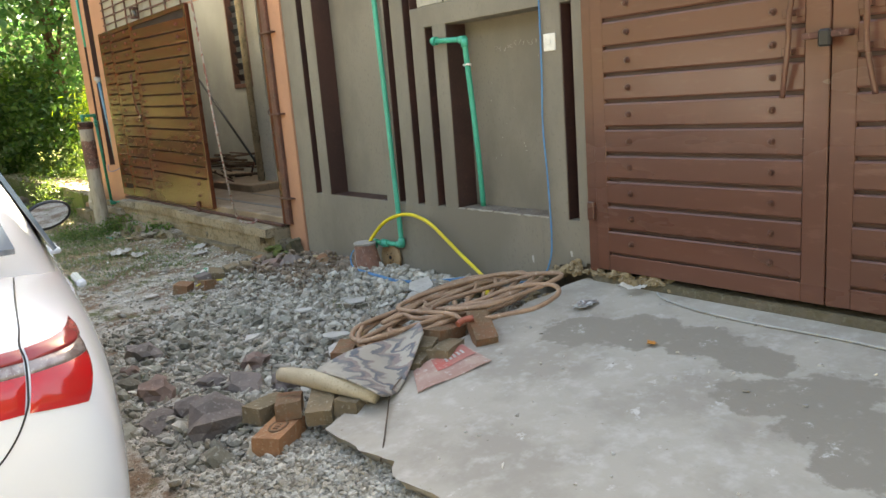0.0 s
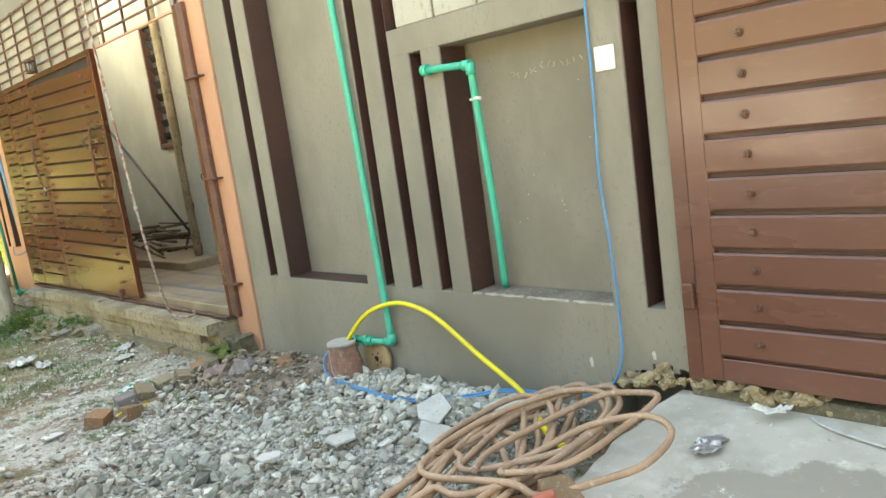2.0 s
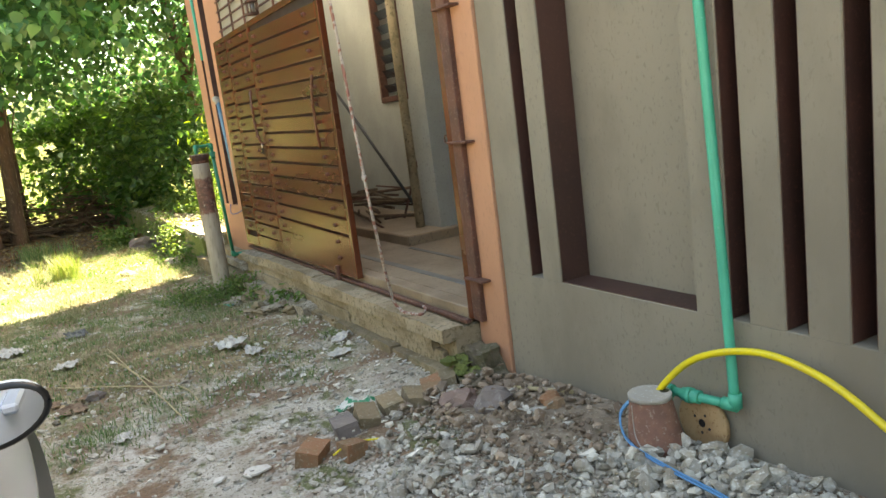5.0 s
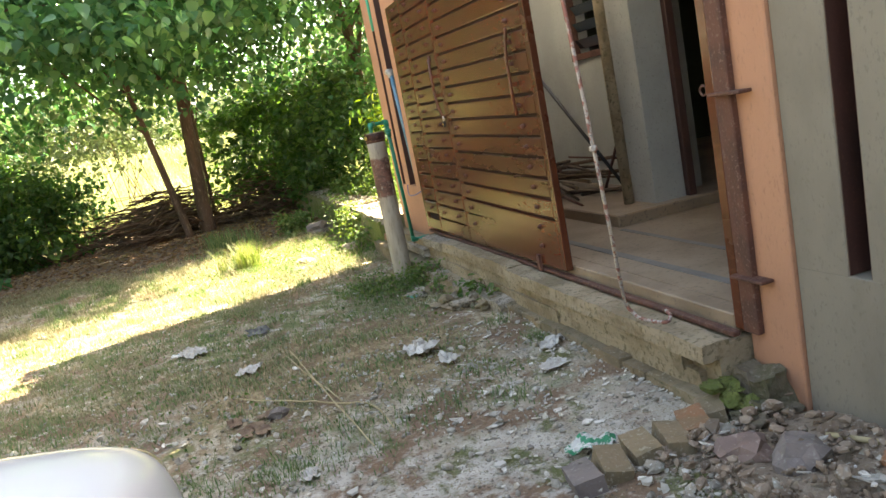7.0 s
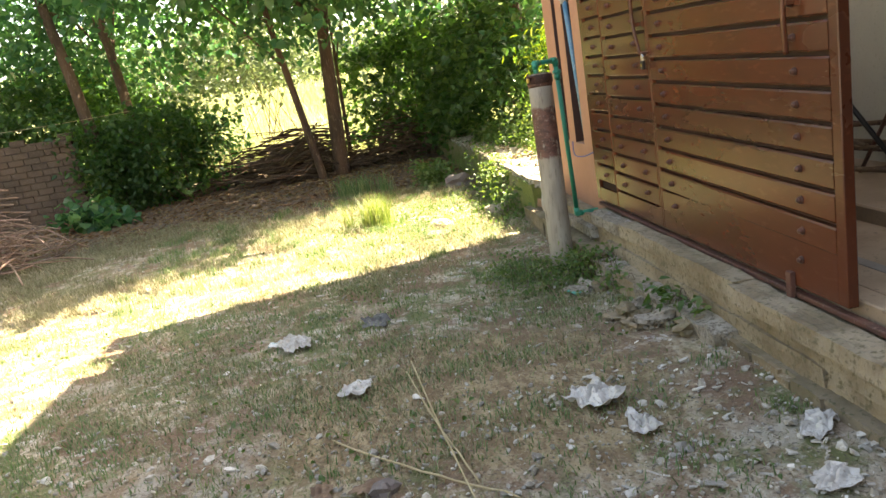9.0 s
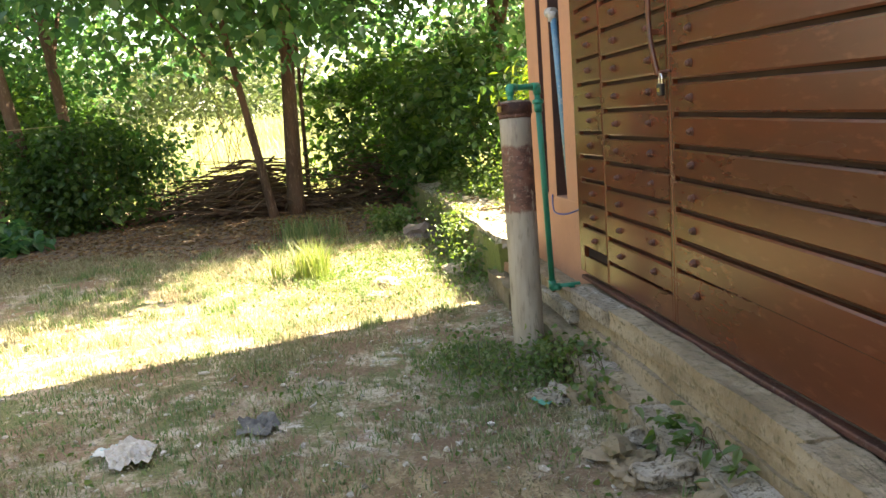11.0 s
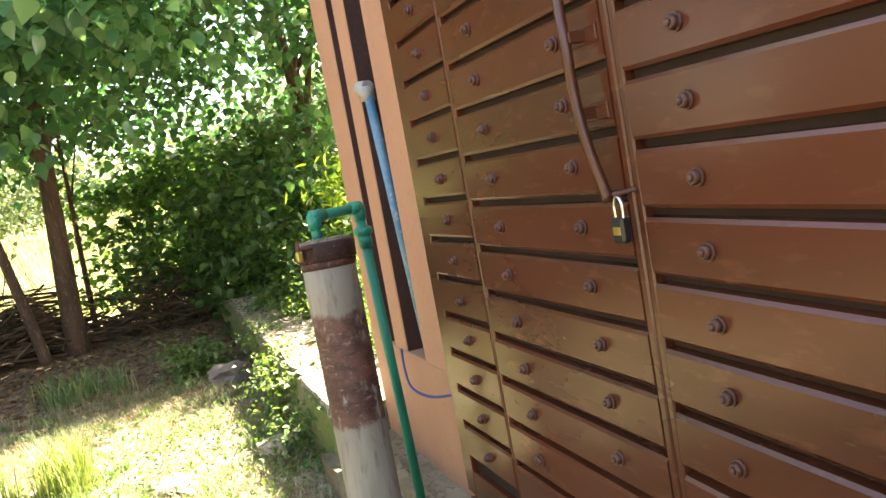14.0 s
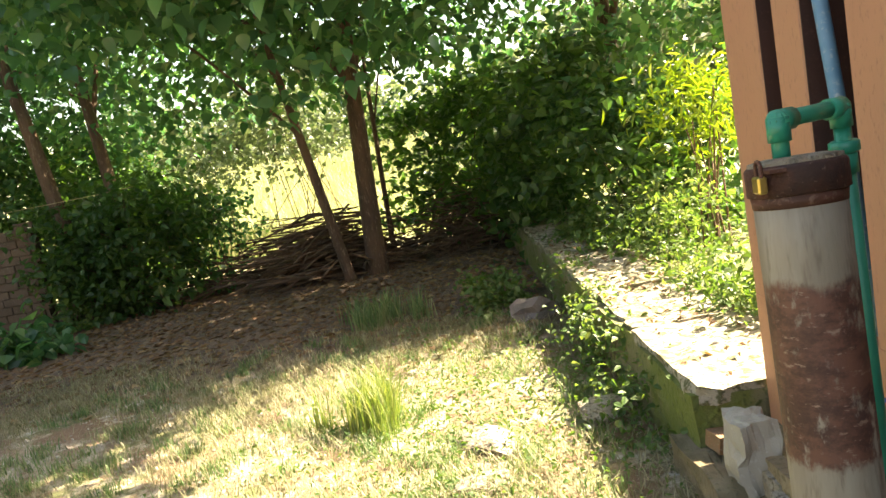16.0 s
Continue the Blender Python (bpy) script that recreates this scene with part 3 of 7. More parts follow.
def rough_block(x0, x1, y0, y1, z0, z1, seed, jig=0.012, cuts=2):
    b = bm_new()
    box(b, x0, x1, y0, y1, z0, z1)
    bmesh.ops.subdivide_edges(b, edges=b.edges[:], cuts=cuts, use_grid_fill=True)
    o = Vector((seed * 1.7, seed * 0.9, seed * 2.3))
    c = Vector(((x0 + x1) / 2, (y0 + y1) / 2, (z0 + z1) / 2))
    for v in b.verts:
        d = (v.co - c)
        v.co += noise.noise_vector(v.co * 9 + o) * jig + noise.noise_vector(v.co * 30 + o) * jig * 0.4 - Vector((d.x * abs(d.y) * abs(d.z), 0, 0)) * 0.3
    return b


plinth = thing("plinth_coping", "broken lime-plaster coping along the plinth under the gate", "kerb", kind="structure")
y, k = 6.67, 0
while y < 12.4:
    ln = rng.uniform(1.0, 1.7)
    y1 = min(y + ln, 12.45)
    if y < 11.2 < y1:
        y1 = 11.2
    x0 = 2.985 + rng.uniform(-0.02, 0.02)
    part("coping_piece", rough_block(x0, 3.115, y, y1 - 0.002, 0.25 if y < 11.15 else 0.12, (0.34 if y < 11.15 else 0.21) + rng.uniform(-0.02, 0.012), k, 0.011, 9), LIME if y > 9.5 else PLINTH, plinth)
    y, k = y1, k + 1
for row, (z0, z1) in enumerate(((-0.06, 0.06), (0.065, 0.155), (0.16, 0.258))):
    y = 6.69 + 0.1 * row
    while y < 12.4:
        ln = rng.uniform(0.9, 1.8)
        x0 = 3.02 + rng.uniform(-0.02, 0.015) - (0.05 if row == 0 else 0)
        part("stone", rough_block(x0, 3.075, y, min(y + ln - 0.001, 12.45), z0 - 0.01, z1 + 0.008, k, 0.012, 7), STONE if row == 0 else PLINTH, plinth)
        y, k = y + ln, k + 1
part("end_block", rough_block(2.95, 3.10, 12.50, 12.66, -0.12, 0.37, 77, 0.035, 8), CONCRETE, plinth, "pale upright lump of cement")
course = thing("brick_kerb", "row of earth-stained bricks along the plinth's foot", "kerb", kind="structure")
y = 6.70
while y < 8.75:
    ln = rng.choice((0.215, 0.225, 0.23, 0.11))
    part("brick", rough_block(2.95 + rng.uniform(-0.012, 0.012), 3.04, y, y + ln - 0.010, -0.05, 0.095 + rng.uniform(-0.015, 0.010) - 0.02 * (y - 6.6), k, 0.007, 3), rng.choice((BRICK_OLD, STONE, BRICK_OLD)), course)
    y, k = y + ln, k + 1
ledge = thing("lower_ledge", "lower ledge of old brick and stone at the plinth's foot", "kerb", kind="structure")
y = 8.95
while y < 12.7:
    ln = rng.uniform(0.35, 0.8)
    part("stone", rough_block(2.86 + rng.uniform(-0.02, 0.02), 3.03, y, y + ln - 0.012, -0.16, 0.095 + rng.uniform(-0.025, 0.015), k, 0.02, 5), rng.choice((LIME, LIME, PLINTH)) if y < 10.6 else STONE, ledge)
    y, k = y + ln, k + 1

# low wall running on beyond the house
bm = bm_new()
box(bm, 2.93, 3.66, 12.95, 24.0, -0.4, 0.33)
bmesh.ops.subdivide_edges(bm, edges=[e for e in bm.edges if abs(e.verts[0].co.y - e.verts[1].co.y) > 2], cuts=60)
bmesh.ops.subdivide_edges(bm, edges=[e for e in bm.edges if abs(e.verts[0].co.y - e.verts[1].co.y) < 0.01], cuts=3, use_grid_fill=True)
for v in bm.verts:
    v.co += noise.noise_vector(v.co * 4) * 0.03 + noise.noise_vector(v.co * 13) * 0.015
structure("low_wall", bm, MOSSWALL, "mossy low retaining wall beyond the house", "wall")
cap = thing("low_wall_top", "pale worn cement capping of the low wall", "wall", kind="structure")
for k in range(6):
    y = 12.95 + k * 1.15
    part("capping", rough_block(2.95 + 0.02 * (k % 2), 3.64 - 0.03 * (k % 3), y, y + 1.12, 0.30, 0.365, 50 + k, 0.035, 7), LOWCAP, cap)
bm = bm_new()
box(bm, 3.60, 9.0, 12.95, 24.0, -0.2, 0.26)
structure("terrace_earth", bm, MOSSWALL, "overgrown earth behind the low wall", "ground")

# ---- concrete apron before the brown gate ----
def slab_material():
    m = surface("apron_concrete", (0.43, 0.395, 0.335), (0.35, 0.315, 0.265), (0.53, 0.505, 0.46), 2.6, 11, 0.85, bump=0.35, lo3=0.46, hi3=0.85)
    N, L = m.node_tree.nodes, m.node_tree.links
    b = N["Principled BSDF"]
    pos = N.new("ShaderNodeNewGeometry").outputs["Position"]
    mottled = noise_node(N, L, pos, 7, 6, 0.65)
    wet = None
    for cx, cy, ax, ay in ((2.60, 2.52, 0.22, 0.22), (2.73, 2.28, 0.24, 0.24), (2.77, 2.00, 0.19, 0.24), (2.70, 1.70, 0.15, 0.22), (2.45, 1.52, 0.17, 0.22), (2.62, 1.34, 0.16, 0.2), (2.40, 1.25, 0.2, 0.2), (2.27, 1.06, 0.24, 0.22)):
        mp = N.new("ShaderNodeMapping")
        mp.vector_type = "POINT"
        mp.inputs["Location"].default_value = (-cx / ax, -cy / ay, 0)
        mp.inputs["Scale"].default_value = (1 / ax, 1 / ay, 0)
        L.new(pos, mp.inputs["Vector"])
        ln_ = N.new("ShaderNodeVectorMath")
        ln_.operation = "LENGTH"
        L.new(mp.outputs[0], ln_.inputs[0])
        ad = N.new("ShaderNodeMath")
        ad.operation = "MULTIPLY_ADD"
        L.new(mottled, ad.inputs[0])
        ad.inputs[1].default_value = 1.5
        L.new(ln_.outputs["Value"], ad.inputs[2])
        blob = ramp(N, L, ad.outputs[0], 1.68, 1.52)
        if wet is None:
            wet = blob
        else:
            mx = N.new("ShaderNodeMath")
            mx.operation = "MAXIMUM"
            L.new(wet, mx.inputs[0])
            L.new(blob, mx.inputs[1])
            wet = mx.outputs[0]
    col = b.inputs["Base Color"].links[0].from_socket
    fm = N.new("ShaderNodeMath")
    fm.operation = "MULTIPLY"
    L.new(wet, fm.inputs[0])
    L.new(ramp(N, L, noise_node(N, L, pos, 16, 5, 0.7), 0.18, 0.44), fm.inputs[1])
    damp = mix(N, L, fm.outputs[0], col, (0.275, 0.245, 0.20))
    crust = mix(N, L, ramp(N, L, noise_node(N, L, pos, 9, 7, 0.75), 0.60, 0.70), damp, (0.60, 0.58, 0.54))
    L.new(mix(N, L, ramp(N, L, noise_node(N, L, pos, 38, 4, 0.7), 0.66, 0.74), crust, (0.20, 0.17, 0.13)), b.inputs["Base Color"])
    return m


def slab_z(x):
    return 0.172 + (x - 1.27) * 0.085


bm = bm_new()
edge = [(1.27, -3.0), (1.26, 0.5), (1.23, 1.6), (1.27, 2.05), (1.25, 2.25), (1.31, 2.32), (1.27, 2.5), (1.28, 2.76), (1.5, 2.86), (1.7, 2.88), (1.94, 2.97), (2.3, 3.0), (2.6, 3.03), (2.8, 3.05), (2.95, 3.03), (3.08, 3.05), (3.235, 3.02), (3.235, -3.0)]
fine = []
for (xa, ya), (xb, yb) in zip(edge, edge[1:] + edge[:1]):
    n = max(1, int(math.hypot(xb - xa, yb - ya) / 0.04)) if ya > 0.4 and xa < 3.2 else 1
    for k in range(n):
        t = k / n
        x, y = xa + (xb - xa) * t, ya + (yb - ya) * t
        j = noise.noise_vector(Vector((x * 11, y * 11, 0))) * (0.018 if 0 < k else 0)
        fine.append((x + j.x, y + j.y))
top = [bm.verts.new((x, y, slab_z(x))) for x, y in fine]
low = [bm.verts.new((x + 0.06 + 0.02 * noise.noise(Vector((x * 9, y * 9, 3))), y, slab_z(x) - 0.075)) for x, y in fine]
bm.faces.new(top)
n = len(fine)
for k in range(n):
    bm.faces.new((top[k], low[k], low[(k + 1) % n], top[(k + 1) % n]))
bmesh.ops.recalc_face_normals(bm, faces=bm.faces[:])
structure("pavement_apron", bm, slab_material(), "cracked concrete apron with damp patches before the gate", "pavement")


# ---- gates ----
def bolt_mesh():
    b = bm_new()
    tube(b, [(0, 0, 0), (-0.006, 0, 0)], 0.0175, 12)
    tube(b, [(-0.004, 0, 0), (-0.018, 0, 0)], [0.0145, 0.0128], 6)
    tube(b, [(-0.018, 0, 0), (-0.022, 0, 0), (-0.024, 0, 0)], [0.0075, 0.0065, 0.004], 8)
    me = bpy.data.meshes.new("bolt")
    b.to_mesh(me)
    b.free()
    me.materials.append(BOLT)
    return me


BOLT_MESH = bolt_mesh()


def add_bolt(parent, x, y, z):
    o = new("bolt", BOLT_MESH)
    o.location = (x, y, z)
    o.rotation_euler = (y * 7 + z * 11, 0, 0)
    o.parent = parent


def plank(parent, material, x, y0, y1, z0, z1, sag=0.0):
    """A pressed steel plank: proud in the middle, folded back at its long edges."""
    b = bm_new()
    prof = [(0.030, z0), (0.006, z0 + 0.002), (0.0, z0 + 0.010), (0.0, z1 - 0.010), (0.006, z1 - 0.002), (0.030, z1)]
    ra = [b.verts.new((x + p, y0, z - sag)) for p, z in prof]
    rb = [b.verts.new((x + p, y1, z)) for p, z in prof]
    for k in range(5):
        b.faces.new((ra[k], rb[k], rb[k + 1], ra[k + 1]))
    b.faces.new(ra[::-1])
    b.faces.new(rb)
    bmesh.ops.recalc_face_normals(b, faces=b.faces[:])
    return part("plank", b, material, parent)


def wavy_handle(parent, material, x, y, z0, z1, flip=1):
    b = bm_new()
    h = z1 - z0
    pts = [(x - 0.024, y + flip * 0.034, z0), (x - 0.042, y + flip * 0.012, z0 + 0.25 * h), (x - 0.046, y, z0 + 0.45 * h), (x - 0.046, y - flip * 0.001, z0 + 0.62 * h), (x - 0.042, y - flip * 0.012, z0 + 0.80 * h), (x - 0.026, y - flip * 0.022, z1)]
    tube(b, smooth_path(pts, 6), 0.012, 8)
    for f in (0.36, 0.66):
        z = z0 + f * h
        box(b, x - 0.044, x + 0.004, y - 0.012, y + 0.012, z - 0.012, z + 0.012, 0.002)
        box(b, x - 0.006, x + 0.002, y - 0.05, y + 0.05, z - 0.018, z + 0.018, 0.002)
    part("handle", b, material, parent, "wavy steel pull handle")


def gate_frame(parent, material, x, y0, y1, z0, z1, stile0, stile1, rail0, rail1, groove=None):
    b = bm_new()
    box(b, x - 0.004, x + 0.045, y0, y0 + stile0, z0, z1, 0.004)
    box(b, x - 0.004, x + 0.045, y1 - stile1, y1, z0, z1, 0.004)
    box(b, x - 0.003, x + 0.045, y0 + stile0, y1 - stile1, z0, z0 + rail0, 0.003)
    box(b, x - 0.003, x + 0.045, y0 + stile0, y1 - stile1, z1 - rail1, z1, 0.003)
    part("frame", b, material, parent)
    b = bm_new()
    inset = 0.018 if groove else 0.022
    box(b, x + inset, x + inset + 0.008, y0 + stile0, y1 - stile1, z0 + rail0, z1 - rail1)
    part("backing", b, groove or GATE_GAP_SHADE, parent)


# brown double gate over the apron
for name, y0, y1, s0, s1, ys, hy, flip in (("gate_leaf", 1.648, 2.902, 0.105, 0.082, (2.665, 1.893), 1.80, 1), ("gate_leaf", 0.39, 1.642, 0.082, 0.105, (1.40, 0.63), 1.49, -1)):
    g = thing(name, "brown enamelled steel gate leaf with horizontal planks and bolts", "gate", "brown double gate")
    gate_frame(g, GATE_A, 3.195, y0, y1, 0.42, 2.62, s0, s1, 0.09, 0.10, GATE_GROOVE)
    z = 0.513
    while z < 2.45:
        plank(g, GATE_A, 3.19, y0 + s0, y1 - s1, z + 0.007, z + 0.139 - 0.007)
        for yb in ys:
            add_bolt(g, 3.19, yb, z + 0.07)
        z += 0.139
    wavy_handle(g, GATE_A, 3.19, hy, 1.33, 1.86, flip)
bm = bm_new()
for y0, y1 in ((2.904, 2.968), (0.302, 0.388)):
    box(bm, 3.20, 3.30, y0, y1, 0.40, 2.70, 0.003)
box(bm, 3.20, 3.30, 0.388, 2.904, 2.63, 2.75, 0.003)
box(bm, 3.175, 3.20, 2.91, 2.955, 0.70, 0.80, 0.004)
structure("gate_frame_fixed", bm, GATE_A, "brown steel frame fixed round the gate", "frame")
bm = bm_new()
box(bm, 3.21, 3.6, 0.3, 2.97, 0.0, 0.385, 0.01)
structure("gate_sill", bm, EARTH, "crumbling earth and mortar sill under the brown gate", "sill")
lk = thing("gate_lock", "dark steel hasp and padlock joining the brown gate leaves", "padlock")
bm = bm_new()
box(bm, 3.13, 3.185, 1.55, 1.74, 1.565, 1.59, 0.003)
part("hasp", bm, RUST, lk)
bm = bm_new()
box(bm, 3.12, 3.15, 1.62, 1.67, 1.53, 1.60, 0.008)
part("lock_body", bm, BLACK, lk)

# worn brown gate with a wicket, closed, beside the open gateway
GX = 3.135
big = thing("gate_leaf", "worn brown steel gate leaf with bolted horizontal planks", "gate")
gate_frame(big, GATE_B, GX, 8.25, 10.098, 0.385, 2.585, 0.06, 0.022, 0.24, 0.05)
z = 0.628
while z < 2.5:
    plank(big, GATE_B, GX - 0.006, 8.31, 10.074, z + 0.0075, min(z + 0.134 - 0.0075, 2.53), 0.047)
    for yb in (8.54, 9.90):
        add_bolt(big, GX - 0.006, yb, z + 0.067 - 0.026 * (10.074 - yb))
    z += 0.134
for yb in (8.56, 9.88):
    add_bolt(big, GX - 0.004, yb, 0.560 - 0.026 * (10.074 - yb))
wavy_handle(big, GATE_B, GX - 0.006, 8.52, 1.40, 1.95, 1)
b = bm_new()
box(b, GX - 0.028, GX - 0.002, 8.62, 8.66, 0.33, 0.45, 0.003)
part("drop_bolt", b, RUST, big)
wk = thing("wicket_door", "narrow wicket door of brown steel planks in the gate", "gate")
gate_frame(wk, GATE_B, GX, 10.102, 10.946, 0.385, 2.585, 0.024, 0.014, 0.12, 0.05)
z = 0.513
while z < 2.5:
    plank(wk, GATE_B, GX - 0.006, 10.126, 10.932, z + 0.0075, min(z + 0.137 - 0.0075, 2.53), 0.008)
    for yb in (10.307, 10.738):
        add_bolt(wk, GX - 0.006, yb, z + 0.068)
    z += 0.137
wavy_handle(wk, GATE_B, GX - 0.006, 10.185, 1.46, 1.98, -1)
sd = thing("gate_side_panel", "narrow fixed panel of brown steel planks beside the wicket", "gate")
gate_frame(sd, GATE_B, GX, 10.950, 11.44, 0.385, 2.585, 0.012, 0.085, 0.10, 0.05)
z = 0.535
while z < 2.5:
    plank(sd, GATE_B, GX - 0.006, 10.962, 11.355, z + 0.0075, min(z + 0.137 - 0.0075, 2.53))
    add_bolt(sd, GX - 0.006, 11.145, z + 0.068)
    z += 0.137
bm = bm_new()
box(bm, 3.135, 3.175, 6.665, 11.45, 0.328, 0.352, 0.004)
structure("gate_track", bm, RUST, "rust-red steel channel under the gate", "frame")
# gate post with hinge lugs
post = thing("gate_post", "rust-brown steel gate post with welded hinge lugs", "post")
bm = bm_new()
box(bm, 3.19, 3.30, 6.662, 6.72, 0.345, 2.62, 0.004)
part("jamb", bm, GATE_B, post)
bm = bm_new()
box(bm, 3.185, 3.222, 6.565, 6.660, 0.345, 2.62, 0.006)
part("channel", bm, RUST, post)
for z in (0.60, 1.38, 2.10):
    bm = bm_new()
    box(bm, 3.155, 3.219, 6.47, 6.67, z - 0.007, z + 0.007, 0.003)
    part("lug", bm, RUST, post)
bm = bm_new()
tube(bm, [Vector((3.20, 6.745, 1.40)) + Vector((0, math.cos(a) * 0.022, math.sin(a) * 0.022)) for a in [k * math.pi / 5 for k in range(11)]], 0.005, 6)
part("eye_ring", bm, RUST, post)
# grille above the gate
bm = bm_new()
for k in range(4):
    box(bm, 3.26, 3.275, 8.32 + 0.785 * k, 8.32 + 0.785 * k + 0.775, 2.62, 3.31, 0.003)
structure("boards_behind_grille", bm, CREAM, "cream boards behind the grille over the gate", "board")
gr = thing("grille", "brown steel grille of bars above the gate", "grille")
for k in range(8):
    bm = bm_new()
    z = 2.60 + 0.1 * k
    box(bm, 3.225, 3.243, 6.66, 11.47, z - 0.008, z + 0.008, 0.002)
    part("rail", bm, RUST if k else ORANGE, gr)
for k in range(11):
    bm = bm_new()
    yy = 6.72 + 0.465 * k
    box(bm, 3.222, 3.240, yy, yy + 0.02, 2.60, 3.32, 0.002)
    part("bar", bm, RUST, gr)


# ---- foliage ----
def leaf_mesh(name, P, size, material, parent=None, width=0.42, droop=0.5, seed=1, flat=0.6):
    """Leaves at the points P: each two folded quads, turned at random, blades mostly level."""
    r = np.random.default_rng(seed)
    n = len(P)
    yaw = r.uniform(0, 2 * np.pi, n)
    pitch = r.normal(-0.35, droop, n)
    roll = r.normal(0, flat, n)
    s = size * r.uniform(0.6, 1.3, n)
    f = np.stack([np.cos(yaw) * np.cos(pitch), np.sin(yaw) * np.cos(pitch), np.sin(pitch)], -1)
    side = np.stack([-np.sin(yaw), np.cos(yaw), np.zeros(n)], -1)
    up = np.cross(f, side) * -1
    side = side * np.cos(roll)[:, None] + up * np.sin(roll)[:, None]
    up = np.cross(side, f)
    shape = np.array([(0, 0, 0), (-width, 0.28, 0.10), (-width * 0.72, 0.66, 0.06), (0, 1.0, -0.12), (width * 0.72, 0.66, 0.06), (width, 0.28, 0.10)])
    V = P[:, None, :] + s[:, None, None] * (shape[None, :, 0, None] * side[:, None] + shape[None, :, 1, None] * f[:, None] - shape[None, :, 2, None] * up[:, None])
    base = np.arange(n)[:, None] * 6
    F = np.concatenate([base + np.array([0, 5, 4, 3]), base + np.array([0, 3, 2, 1])], 0)
    return raw_mesh(name, V.reshape(-1, 3), F, material, parent)


def broad_leaves(name, P, size, material, parent, seed, width=0.42):
    """Large near leaves: blade bent along its rib, rounded at the base and drawn out to a tip."""
    r = np.random.default_rng(seed)
    n = len(P)
    yaw, pitch, roll = r.uniform(0, 2 * np.pi, n), r.normal(-0.55, 0.35, n), r.normal(0, 0.4, n)
    s = size * r.uniform(0.55, 1.25, n)
    f = np.stack([np.cos(yaw) * np.cos(pitch), np.sin(yaw) * np.cos(pitch), np.sin(pitch)], -1)
    side = np.stack([-np.sin(yaw), np.cos(yaw), np.zeros(n)], -1)
    up = np.cross(f, side)
    side, up = side * np.cos(roll)[:, None] + up * np.sin(roll)[:, None], up * np.cos(roll)[:, None] - side * np.sin(roll)[:, None]
    st = ((0.0, 0.10), (0.10, 0.72), (0.30, 1.0), (0.55, 0.82), (0.78, 0.42), (1.0, 0.02))
    shape = np.array([(k * width * w, u, -0.22 * u * u + 0.10 * abs(k) * w) for u, w in st for k in (-1, 0, 1)])
    V = P[:, None, :] + s[:, None, None] * (shape[None, :, 0, None] * side[:, None] + shape[None, :, 1, None] * f[:, None] + shape[None, :, 2, None] * up[:, None])
    quads = np.array([(3 * i + k, 3 * i + k + 1, 3 * i + k + 4, 3 * i + k + 3) for i in range(5) for k in (0, 1)])
    F = (np.arange(n)[:, None, None] * 18 + quads[None]).reshape(-1, 4)
    return raw_mesh(name, V.reshape(-1, 3), F, material, parent, True)


def clumped(r, centre, radii, clumps, per, spread, low=-1.0):
    """Points gathered in clumps within an uneven ellipsoid, leaving gaps."""
    c = r.normal(0, 1, (clumps, 3))
    c = c / np.linalg.norm(c, axis=1)[:, None] * (r.uniform(0.2, 1.0, clumps)[:, None] ** 0.5 * r.uniform(0.8, 1.25, clumps)[:, None])
    c = c[c[:, 2] > low]
    c = c * np.array(radii) + np.array(centre)
    p = c[:, None, :] + r.normal(0, 1, (len(c), per, 3)) * spread * np.array([1, 1, 0.55])
    return p.reshape(-1, 3), c


def tree(name, label, foot, top, r0, crown_c, crown_r, clumps, per, leaf, material, seed, spread=0.38, bend=0.25, limbs=9, group="yard trees"):
    r = np.random.default_rng(seed)
    t = thing(name, label, "tree", group)
    foot, top = Vector(foot), Vector(top)
    b = bm_new()
    pts = []
    for k in range(9):
        u = k / 8
        wob = noise.noise_vector(Vector((seed * 3.1, u * 2.2, 0.5))) * bend * u
        pts.append(foot.lerp(top, u) + Vector((wob.x, wob.y, 0)))
    tube(b, smooth_path(pts, 3), [r0 * (1.25 if i == 0 else 1.0) * (1 - 0.75 * i / 24) for i in range(25)], 10)
    P, C = clumped(r, crown_c, crown_r, int(clumps * 0.70), int(per * 1.15), spread * 0.82)
    for k in range(limbs):
        a = pts[3 + k % 5]
        e = Vector(C[int(r.integers(len(C)))])
        mid = a.lerp(e, 0.5) + Vector((0, 0, 0.25 * (e - a).length * 0.4))
        tube(b, smooth_path([a, mid, e], 5), [r0 * 0.38 * (1 - 0.85 * i / 10) for i in range(11)], 6)
    part("trunk", b, BARK, t, smooth=True)
    if foot.y < 23.5 and foot.x < 6.0:
        broad_leaves("crown", P, leaf * 0.86, material, t, seed)
    else:
        leaf_mesh("crown", P, leaf * 0.88, material, t, seed=seed)
    return t


tree("broadleaf_tree", "broadleaf tree with a brown trunk beside brushwood", (0.78, 21.3, -0.15), (1.15, 21.1, 7.5), 0.165, (0.5, 20.2, 5.1), (3.8, 3.8, 3.0), 200, 60, 0.20, LEAF_A, 3, 0.55, 0.12)
tree("broadleaf_tree", "slender leaning tree beside a brushwood heap", (0.42, 20.9, -0.15), (-0.45, 20.6, 6.0), 0.085, (-1.3, 19.8, 5.2), (2.2, 2.4, 2.0), 90, 60, 0.20, LEAF_A, 5, 0.40, 0.15, 6)
tree("broadleaf_tree", "thin dark sapling stem behind the brown trunk", (1.0, 22.3, -0.15), (1.1, 22.6, 6.0), 0.05, (1.8, 22.6, 4.6), (2.2, 1.8, 2.2), 90, 60, 0.18, LEAF_A, 7, 0.40, 0.1, 5)
